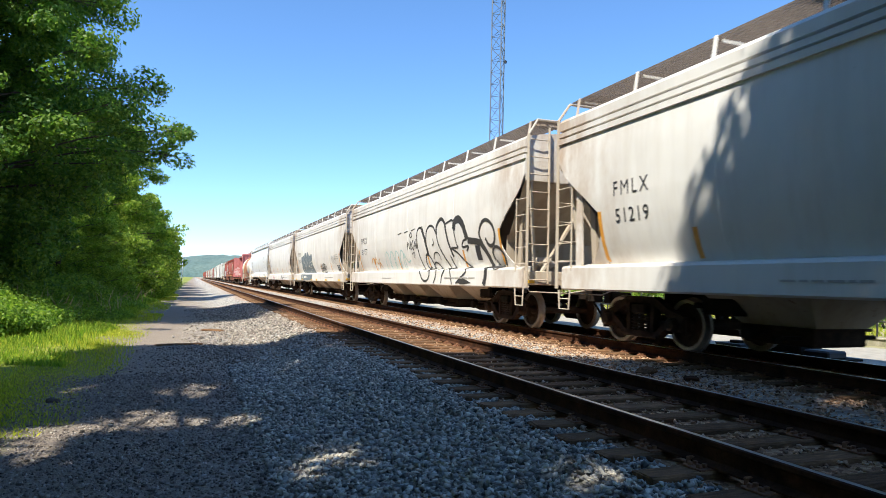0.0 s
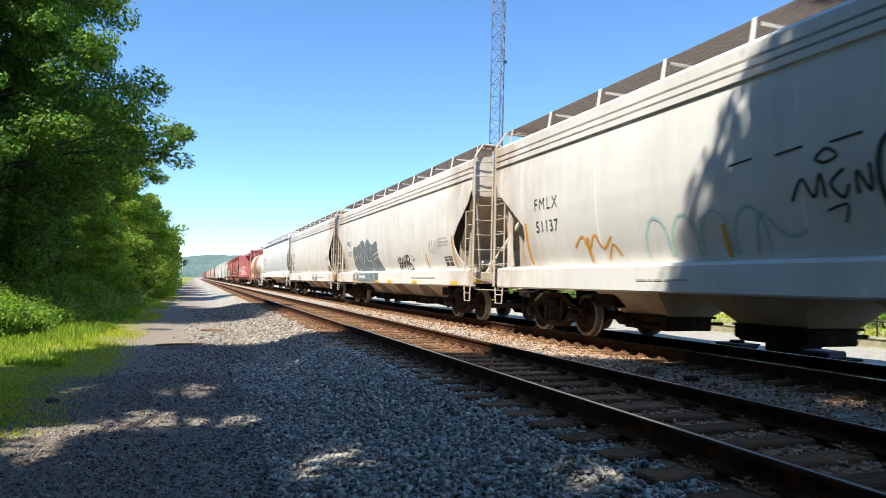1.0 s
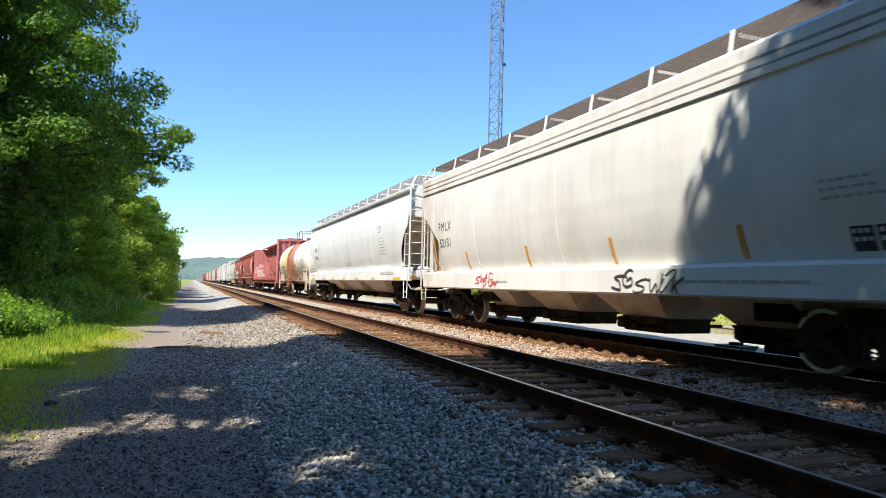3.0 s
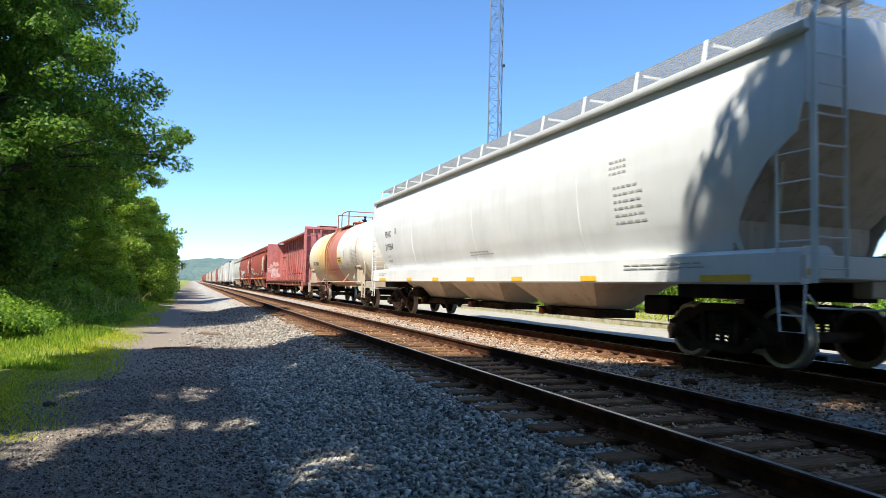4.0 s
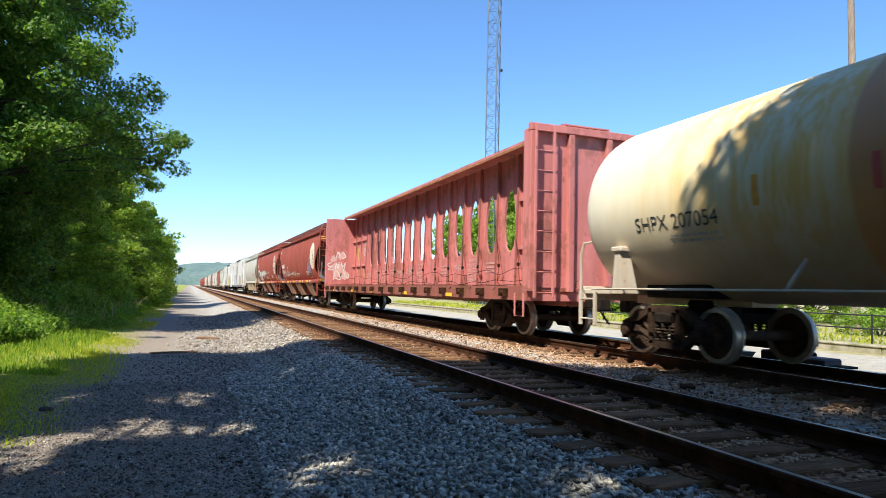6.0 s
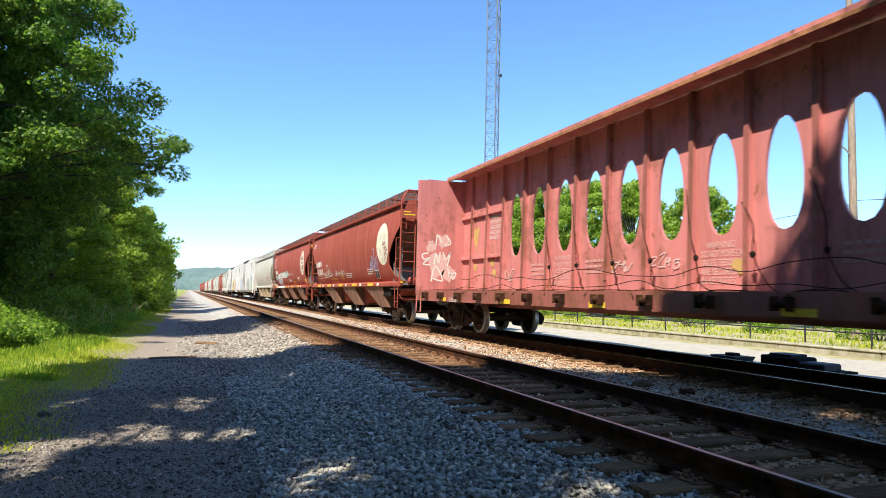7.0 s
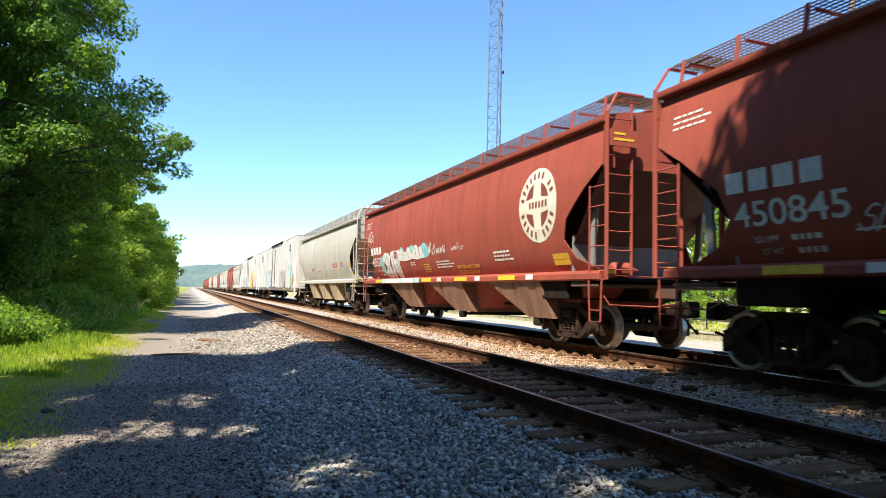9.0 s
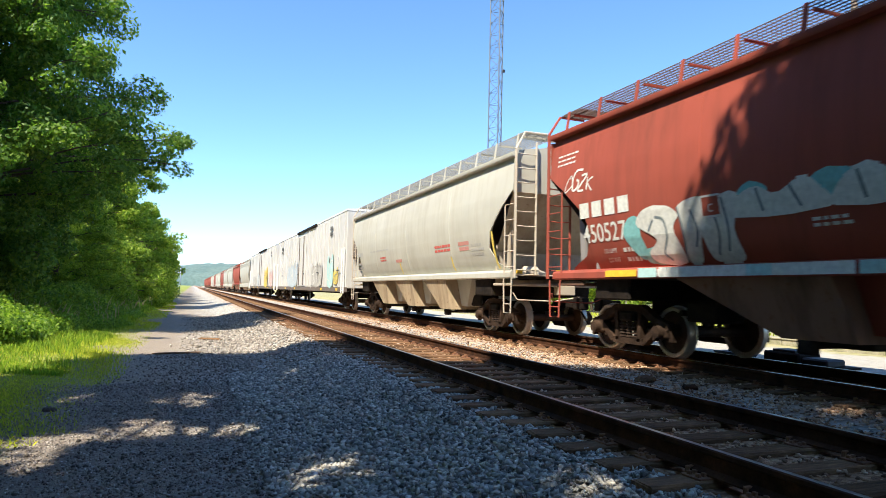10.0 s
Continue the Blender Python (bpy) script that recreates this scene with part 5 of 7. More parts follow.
def grey_marks(car, number, seed, tall=True):
    Decal(round_skin).words("FMLX", 6.62 - (0.2 if car is car_block else 0), 2.58, 0.36, 0.90, 0.0, 1.32).put("lettering", M["black_mark"], car, "black stencilled reporting letters")
    Decal(round_skin).words(number, 6.60 - (0.2 if car is car_block else 0), 2.12, 0.34, 0.94, 0.003, 1.16).put("number", M["black_mark"], car, "black stencilled car number")
    marker_strips(car, round_skin, [(7.05, 1.46, 2.35), (-6.95, 1.46, 2.35), (4.75, 1.46, 1.92), (1.4, 1.46, 1.92), (-1.7, 1.46, 1.92), (-4.6, 1.46, 1.92)])
    if car is not car_tagged:
        Decal(round_skin).lines(-5.85, 2.30, 0.7, 3, 0.035, 0.10, seed).put("small_print", M["faded"], car)
    if car is not car_tagged:
        Decal(round_skin).rect(-6.15, -6.42, 1.50, 1.78).rect(-6.46, -6.74, 1.50, 1.78).put("data_panel", M["black_mark"], car, "black data panel")
        Decal(round_skin, 0.010).lines(-6.18, 1.70, 0.22, 2, 0.05, 0.09, seed).lines(-6.49, 1.70, 0.22, 2, 0.05, 0.09, seed + 1).put("panel_print", M["chalk"], car)
    Decal(round_skin, 0.008).lines(3.2, 1.12, 1.2, 1, 0.03, 0.1, seed).lines(-3.4, 1.14, 2.6, 1, 0.03, 0.1, seed + 4).put("sill_print", M["faded"], car)


grey_marks(car_lead, "51219", 1)
grey_marks(car_tagged, "51137", 2)
grey_marks(car_block, "51227", 3)
grey_marks(car_clean, "52131", 4)

# bubble-letter graffiti in black outline
d = Decal(round_skin)
d.stroke([(-1.45, 2.68), (-1.15, 2.76), (-0.9, 2.6), (-0.85, 2.2), (-1.0, 1.7), (-1.2, 1.35), (-1.5, 1.1), (-1.85, 1.06), (-2.08, 1.2), (-2.1, 1.5), (-1.9, 1.82), (-1.6, 1.88), (-1.45, 1.65), (-1.55, 1.45), (-1.8, 1.5)], 0.068)
d.stroke([(-1.4, 2.7), (-1.6, 2.4), (-1.75, 2.0), (-1.78, 1.85)], 0.16)
d.stroke([(-1.75, 1.95), (-1.75, 2.45), (-2.0, 2.72), (-2.4, 2.72), (-2.65, 2.5), (-2.8, 2.15), (-3.1, 1.8), (-3.4, 1.45), (-3.2, 1.2), (-3.15, 1.0)], 0.068)
d.stroke([(-2.0, 1.35), (-2.15, 1.6), (-2.45, 1.6), (-2.7, 1.4), (-2.65, 1.15), (-2.5, 1.0)], 0.055)
d.stroke([(-2.7, 2.45), (-2.75, 2.7), (-3.1, 2.88), (-3.4, 2.75), (-3.5, 2.45), (-3.65, 2.1), (-3.85, 1.75)], 0.11)
d.stroke([(-3.45, 2.7), (-3.7, 2.75), (-4.05, 2.76), (-4.1, 2.45), (-4.2, 2.12), (-4.25, 2.0), (-3.8, 2.0), (-4.2, 1.85), (-4.6, 1.6), (-5.0, 1.35), (-4.6, 1.15), (-4.3, 1.0)], 0.06)
d.stroke([(-4.1, 2.5), (-4.2, 2.72), (-4.5, 2.76), (-4.75, 2.6), (-4.9, 2.35), (-5.0, 2.2)], 0.22)
d.stroke([(-4.95, 2.2), (-4.7, 2.15), (-4.6, 2.0), (-5.0, 2.0), (-4.85, 1.88)], 0.06)
d.stroke([(-3.6, 1.8), (-3.75, 1.5), (-3.9, 1.2), (-4.0, 0.98)], 0.06)
d.put("graffiti", M["soot"], car_tagged, "large black spray-painted bubble lettering")
d = Decal(round_skin, 0.008)
d.stroke([(-5.0, 2.16), (-5.4, 2.12), (-5.8, 2.05), (-6.1, 1.8), (-6.25, 1.5), (-6.25, 1.2), (-6.15, 0.98)], 0.17)
d.stroke([(-5.95, 2.02), (-5.8, 2.3), (-6.0, 2.55), (-6.3, 2.6), (-6.6, 2.45), (-6.7, 2.2), (-6.55, 1.98), (-6.3, 1.98), (-6.15, 2.15)], 0.09)
d.stroke([(-6.5, 1.6), (-6.45, 1.8), (-6.65, 1.92), (-6.9, 1.85), (-7.05, 1.65), (-6.95, 1.45), (-6.7, 1.42), (-6.55, 1.6)], 0.08)
d.fill([(-4.35, 1.0), (-4.6, 1.12), (-4.9, 1.14), (-5.2, 1.06), (-5.4, 1.0)])
d.put("graffiti_flourish", M["soot"], car_tagged)
d = Decal(round_skin, 0.008)
d.stroke([(0.25, 2.1), (0.1, 2.35), (-0.05, 2.12), (-0.15, 2.38), (-0.2, 2.1)], 0.045)
d.stroke([(-0.45, 2.4), (-0.28, 2.25), (-0.42, 2.08), (-0.5, 2.22)], 0.045)
d.stroke([(-0.6, 2.1), (-0.6, 2.35), (-0.75, 2.12), (-0.75, 2.42)], 0.045)
d.stroke([(-0.1, 2.56), (-0.25, 2.66), (-0.38, 2.56), (-0.22, 2.5), (-0.1, 2.56)], 0.04)
d.stroke([(-0.2, 1.95), (-0.45, 2.0), (-0.4, 1.8)], 0.035)
for k in range(4):
    d.stroke([(1.2 - k * 0.75, 2.68 + 0.02 * k), (0.8 - k * 0.75, 2.72 + 0.02 * k)], 0.03, 0)
d.stroke([(-2.35, 2.35), (-2.4, 2.2), (-2.25, 2.15)], 0.04).stroke([(-2.2, 1.75), (-2.4, 1.92), (-2.7, 1.88), (-2.8, 1.7)], 0.04)
d.put("tag", M["soot"], car_tagged, "small black spray-painted tag")
d = Decal(round_skin)
for k in range(4):
    y = 3.1 - k * 0.62
    d.stroke([(y, 1.5), (y - 0.05, 1.9), (y - 0.25, 2.12), (y - 0.5, 1.95), (y - 0.55, 1.5)], 0.05)
d.stroke([(0.9, 1.5), (0.75, 2.0), (0.4, 1.7), (0.1, 1.75)], 0.05)
d.put("faded_graffiti", M["faint_teal"], car_tagged, "faded teal graffiti outline")
d = Decal(round_skin)
d.stroke([(5.2, 1.75), (4.9, 1.95), (4.75, 1.7), (4.5, 1.95), (4.3, 1.7), (4.0, 1.9)], 0.05).stroke([(4.2, 1.5), (4.0, 1.75), (3.8, 1.55)], 0.05)
d.put("tag", M["orange"], car_tagged, "small orange tag")
Decal(round_skin, 0.008).rect(-5.45, -5.75, 1.62, 2.0).put("data_panel", M["black_mark"], car_tagged)

# grey block letters edged in white
d = Decal(round_skin)
d.fill([(5.2, 2.4), (4.75, 2.55), (4.45, 2.5), (4.4, 2.55), (3.95, 2.58), (3.7, 2.72), (3.2, 2.72), (2.95, 2.5), (2.8, 2.7), (2.45, 2.74), (2.1, 2.55), (1.7, 2.5), (1.1, 2.62), (1.05, 2.1), (1.0, 1.95), (0.75, 1.7), (0.6, 1.42), (2.0, 1.42), (3.5, 1.42), (5.0, 1.42)], 3)
d.rect(5.0, 0.75, 0.99, 1.33)
d.put("block_graffiti", M["slate"], car_block, "slate-grey spray-painted block lettering")
d = Decal(round_skin, 0.010)
d.stroke([(5.2, 1.85), (5.0, 1.95), (4.7, 2.1), (4.55, 2.0), (4.6, 1.7), (4.4, 1.42)], 0.035)
d.stroke([(4.45, 2.5), (4.4, 2.2), (4.1, 2.05), (3.85, 2.2), (3.9, 1.9), (3.6, 1.6)], 0.035)
d.stroke([(3.75, 2.65), (3.7, 2.2), (3.55, 1.8), (3.3, 1.9), (3.2, 2.1), (3.25, 2.4)], 0.035)
d.stroke([(2.95, 2.5), (2.9, 2.1), (2.6, 1.85), (2.2, 1.9), (2.05, 2.2), (2.1, 2.55)], 0.035)
d.stroke([(2.3, 1.85), (2.0, 1.75), (2.2, 1.5), (2.1, 1.42)], 0.035)
d.stroke([(1.8, 2.05), (1.45, 2.12), (1.0, 2.15), (0.95, 2.0), (1.4, 1.95), (1.7, 1.85), (1.6, 1.6)], 0.035)
d.stroke([(4.0, 1.0), (3.95, 1.2), (4.05, 1.33)], 0.03).stroke([(3.0, 1.0), (2.85, 1.33)], 0.03).stroke([(2.1, 1.0), (2.2, 1.33)], 0.03).stroke([(1.4, 1.0), (1.45, 1.33)], 0.03)
d.put("graffiti_outline", M["chalk"], car_block)
sill_marks(car_block, round_skin, [(4.75, 0.45), (1.15, 0.5), (-0.6, 0.5), (-3.5, 0.5), (7.2, 0.4), (-7.0, 0.5)], 0.97, 1.06, ("yellow",))
Decal(round_skin, 0.012).rect(4.6, 4.35, 1.1, 1.28).rect(3.9, 2.8, 1.12, 1.25).put("stencil_patch", M["chalk"], car_block)
d = Decal(round_skin, 0.008)
for pts in (((-1.75, 1.86), (-1.56, 1.80), (-1.52, 1.70), (-1.70, 1.66), (-1.50, 1.50), (-1.62, 1.52)), ((-1.92, 1.86), (-1.78, 1.76), (-1.82, 1.60), (-1.72, 1.47), (-1.98, 1.62)), ((-1.80, 1.66), (-1.96, 1.68)),
            ((-2.10, 1.82), (-1.98, 1.70), (-2.02, 1.56), (-2.16, 1.55), (-2.14, 1.68), (-2.05, 1.66)), ((-2.20, 1.90), (-2.22, 1.50)), ((-2.22, 1.68), (-2.36, 1.74)), ((-2.38, 1.93), (-2.34, 1.62), (-2.40, 1.46)),
            ((-2.42, 1.55), (-2.52, 1.92), (-2.60, 1.50)), ((-2.44, 1.66), (-2.60, 1.70)), ((-2.50, 1.93), (-2.80, 1.90), (-2.86, 1.78), (-2.66, 1.64), (-2.92, 1.62), (-2.98, 1.48), (-2.90, 1.42)), ((-2.66, 1.90), (-2.62, 1.50))):
    d.stroke(pts, 0.052, 4)
for y, z in ((-3.16, 1.86), (-3.20, 1.72), (-3.34, 1.76)):
    d.stroke([(y, z), (y - 0.06, z + 0.03)], 0.07, 0)
d.put("tag", M["soot"], car_block, "black spray-painted scrawl")
d = Decal(round_skin, 0.008)
for k in range(5):
    d.stroke([(-5.0 - 0.2 * k, 1.9), (-5.1 - 0.2 * k, 2.3), (-5.0 - 0.25 * k, 2.1), (-5.3 - 0.2 * k, 1.85)], 0.03)
d.put("pale_tag", M["faded"], car_block)

# sill tags on the clean car
d = Decal(round_skin, 0.010)
d.scrawl(-1.9, 1.02, 1.8, 0.28, 6, 0.04, 21)
d.put("sill_tag", M["soot"], car_clean, "black scribble on the side sill")
d = Decal(round_skin, 0.010)
d.scrawl(3.9, 1.05, 1.2, 0.26, 5, 0.04, 22)
d.put("sill_tag", M["scarlet"], car_clean, "red scribble on the side sill")

# the white car
d = Decal(white_skin)
d.words("FPAX", 8.12, 2.76, 0.34, 0.98, 0.003).put("lettering", M["black_mark"], car_white, "dark grey reporting letters")
Decal(white_skin).words("219564", 8.12, 2.30, 0.34, 0.92, 0.0).put("number", M["black_mark"], car_white, "dark grey car number")
Decal(white_skin).words("LD LMT", 8.0, 2.02, 0.12).lines(8.0, 1.86, 0.6, 1, 0.08, 0.1, 5).put("small_print", M["faded"], car_white)
Decal(white_skin).lines(-6.1, 2.75, 0.8, 6, 0.035, 0.12, 7).lines(-6.0, 3.2, 0.5, 3, 0.04, 0.1, 8).lines(0.4, 1.9, 1.4, 2, 0.03, 0.07, 9).put("data_print", M["faded"], car_white)
sill_marks(car_white, white_skin, [(8.85, 0.9), (5.4, 0.5), (2.9, 0.5), (0.3, 0.5), (-2.3, 0.5), (-5.1, 0.5), (-8.15, 0.9)], 1.17, 1.26, ("yellow",))
Decal(white_skin).rect(6.9, 6.7, 2.85, 3.05).put("data_panel", M["faded"], car_white)
Decal(white_skin, 0.010).lines(8.9, 1.42, 0.9, 2, 0.02, 0.06, 3).lines(-6.4, 1.42, 2.0, 2, 0.02, 0.06, 4).put("sill_print", M["faded"], car_white)

# the tank car
tank_skin = lambda z: math.sqrt(max(0.02, 1.6 ** 2 - (z - 2.525) ** 2))
Decal(tank_skin).words("SHPX 207054", 5.35, 2.03, 0.32, 0.98).put("lettering", M["black_mark"], car_tank, "black reporting letters and number")
Decal(tank_skin).rect(-1.62, -2.46, 2.02, 2.32).put("placard", M["yellow"], car_tank, "yellow emergency notice")
Decal(tank_skin, 0.010).lines(-1.70, 2.24, 0.66, 1, 0.03, 0.1, 1).lines(-1.68, 2.14, 0.68, 2, 0.035, 0.06, 2).put("placard_print", M["black_mark"], car_tank)
marker_strips(car_tank, tank_skin, [(-3.15, 2.2, 2.6), (-1.54, 2.2, 2.6), (2.9, 2.2, 2.6)])
marker_strips(car_tank, tank_skin, [(-5.55, 1.9, 3.1)])
marker_strips(car_tank, tank_skin, [(-0.5, 2.25, 2.65), (1.3, 2.2, 2.6)], "scarlet")
Decal(tank_skin).lines(-1.7, 1.90, 1.3, 4, 0.03, 0.075, 11).lines(-3.3, 1.98, 0.6, 2, 0.03, 0.07, 12).put("small_print", M["faded"], car_tank)
Decal(tank_skin).lines(-4.5, 2.52, 1.2, 10, 0.022, 0.062, 13).put("data_print", M["faded"], car_tank)
Decal(tank_skin).lines(4.6, 1.9, 1.0, 2, 0.04, 0.08, 14).put("small_print", M["faded"], car_tank)
Decal(tank_skin).rect(-4.76, -5.18, 1.58, 1.80).put("data_panel", M["black_mark"], car_tank)
for lift, k, mat in ((1.560, 0.20, "chalk"), (1.566, 0.17, "black_mark"), (1.572, 0.145, "chalk"), (1.578, 0.06, "soot")):
    Decal(lambda z, lift=lift: lift).fill([(-5.33 + k, 1.30), (-5.33, 1.30 + k * 1.05), (-5.33 - k, 1.30), (-5.33, 1.30 - k * 1.05)], 0).put("hazard_diamond", M[mat], car_tank, "white diamond hazard placard with a black border" if mat == "black_mark" else "")

# the lumber car
web = lambda z: 0.035
d = Decal(web)
for k, text in enumerate(("WARNING!", "DO NOT MOVE CAR", "UNLESS TIEDOWNS", "ARE SECURED", "IN KEYSLOTS")):
    wide = (0.8, 0.62, 0.62, 0.72, 0.72)[k]
    d.words(text, 9.0, 3.30 - 0.15 * k, 0.155, wide * 0.92)
d.put("warning_lettering", M["chalk"], car_beam, "white stencilled warning")
d = Decal(web)
for y in (4.94, 0.0, -4.94):
    for k, text in enumerate(("WARNING!", "DO NOT MOVE CAR", "UNLESS TIEDOWNS", "ARE SECURED", "IN KEYSLOTS")):
        d.words(text, y + (0.34 if k == 0 else 0.46), 1.92 - 0.15 * k, 0.16, (0.8, 0.66, 0.66, 0.8, 0.8)[k])
d.put("web_stencil", M["pale_pink"], car_beam, "faded white stencilled warning")
d = Decal(web)
for y in (6.17, 3.7, -2.47, -6.17):
    d.lines(y + 0.3, 1.82, 0.7, 3, 0.06, 0.12, int(y * 10) % 5)
d.put("web_print", M["faded_pink"], car_beam)
Decal(web).fill([(10.35, 3.05), (9.75, 3.15), (9.95, 2.4)], 0).put("painted_triangle", M["ochre"], car_beam, "faded yellow painted triangle")
d = Decal(web, 0.008)
for y, z in ((10.2, 1.9), (9.0, 2.0), (8.85, 1.7), (3.3, 1.7), (-0.2, 1.6)):
    d.fill([(y, z), (y - 0.12, z + 0.13), (y - 0.3, z + 0.05), (y - 0.22, z - 0.14), (y - 0.1, z - 0.04)])
d.put("paint_splash", M["ochre"], car_beam)
d = Decal(web, 0.010)
for k, (y, z) in enumerate(((8.2, 1.5), (3.2, 1.62), (1.75, 1.66), (-3.4, 1.7))):
    d.scrawl(y, z, 0.75, 0.22, 4, 0.036, 40 + k)
d.put("pale_tag", M["pale_pink"], car_beam)
g = Geo()
R = random.Random(17)
yb = 11.005
for pts in (((-1.25, 2.35), (-1.45, 2.3), (-1.4, 2.15), (-1.2, 2.2), (-1.42, 2.0), (-1.2, 1.98)), ((-1.05, 2.0), (-1.0, 2.35), (-0.9, 2.05), (-0.85, 2.4)), ((-0.75, 2.4), (-0.65, 2.15), (-0.5, 2.4), (-0.6, 1.95)),
            ((-1.15, 1.45), (-1.0, 1.95), (-0.75, 1.5), (-1.1, 1.55)), ((-0.6, 1.9), (-0.4, 1.55), (-0.3, 1.75), (-0.55, 1.65)), ((-1.0, 2.6), (-0.95, 2.95), (-0.8, 2.7)), ((-0.65, 2.95), (-0.5, 2.7), (-0.7, 2.6))):
    c = curve_through(pts, 6)
    rows = []
    for i, p in enumerate(c):
        t = c[min(i + 1, len(c) - 1)] - c[max(i - 1, 0)]
        t = Vector((-t.y, t.x)).normalized() * 0.024
        rows.append([(p.x + t.x, yb - 0.006, p.y + t.y), (p.x - t.x, yb - 0.006, p.y - t.y)])
    g.sheet(rows)
pale = Geo()
for y_, z_, r_ in ((-0.95, 1.95, 0.42), (-0.75, 2.75, 0.22), (-1.15, 2.55, 0.2), (-0.55, 1.7, 0.26)):
    ring = []
    for k in range(14):
        q = r_ * R.uniform(0.55, 1.0)
        ring.append((y_ + q * math.cos(k * math.pi / 7), yb - 0.003, z_ + q * 1.2 * math.sin(k * math.pi / 7)))
    pale.add(ring, [tuple(range(14))])
part("overspray", pale, M["pale_pink"], car_beam, "faded pale overspray", smooth=False)
part("bulkhead_graffiti", g, M["chalk"], car_beam, "white spray-painted scrawl", smooth=False)
Decal(lambda z: 1.56).rect(9.0, 8.6, 0.86, 0.96).rect(5.2, 4.7, 0.86, 0.96).rect(1.6, 1.1, 0.86, 0.96).rect(-2.5, -3.0, 0.86, 0.96).rect(-6.5, -7.0, 0.86, 0.96).put("reflector", M["yellow"], car_beam)
Decal(lambda z: 1.56).words("170765", 8.4, 0.84, 0.17, 1.3).put("number", M["chalk"], car_beam, "white car number")


# the brown cars
def slab_letters(car, y, z):
    """A railway name as four plain block shapes."""
    for k in range(4):
        x = y - k * 0.385
        Decal(brown_skin).rect(x, x - 0.29, z, z + 0.28, 0.0).put("name_block", M["chalk"], car, "cream block shape of a painted name")


def emblem(car, y, z, r, wear):
    d = Decal(brown_skin, 0.007)
    d.fill([(y + r * math.cos(a), z + r * math.sin(a)) for a in np.linspace(0, 2 * math.pi, 32, endpoint=False)], 2)
    d.put("emblem", M["emblem_cream"], car, "round cream emblem with a cross")
    d, ghost = Decal(brown_skin, 0.012), Decal(brown_skin, 0.011)
    for q in range(4):
        a0 = q * math.pi / 2
        arc = [(y + 0.62 * r * math.cos(a), z + 0.62 * r * math.sin(a)) for a in np.linspace(a0 + 0.30, a0 + math.pi / 2 - 0.30, 7)]
        inner = (y + 0.22 * r * math.copysign(1, math.cos(a0 + 0.7)), z + 0.22 * r * math.copysign(1, math.sin(a0 + 0.7)))
        d.fill(arc + [inner], 0)
        if wear and q != 2:
            ghost.g.v, ghost.g.f, ghost.g.m = ghost.g.v + d.g.v, ghost.g.f + [tuple(i + len(ghost.g.v) for i in f) for f in d.g.f], ghost.g.m + d.g.m
            d.g = Geo()
    if wear:
        ghost.put("emblem_ghost", M["emblem_ghost"], car)
        d = Decal(brown_skin, 0.012)
        d.fill([(y - 0.25 * r, z - 0.15 * r), (y - 0.62 * r, z - 0.12 * r), (y - 0.55 * r, z - 0.45 * r), (y - 0.33 * r, z - 0.62 * r)], 0)
    d.put("emblem_field", M["dark_red"], car)
    d = Decal(brown_skin, 0.014)
    R = random.Random(4)
    for k in range(22):
        a = 0.25 + k * (2 * math.pi / 23)
        if wear and not 3.3 < a < 4.9:
            continue
        if abs(a - math.pi) < 0.25 or k in (7, 16):
            continue
        p, q = 0.72 * r, 0.90 * r
        c, s = math.cos(a), math.sin(a)
        d.stroke([(y + p * c, z + p * s), (y + q * c, z + q * s)], 0.045 if wear else 0.07, 0)
    for k in range(6):
        if wear and k < 3:
            continue
        x = y + 0.42 * r - k * 0.17 * r
        d.rect(x, x - 0.10 * r, z - 0.07 * r, z + 0.10 * r)
    d.put("emblem_marks", M["dark_red"], car)


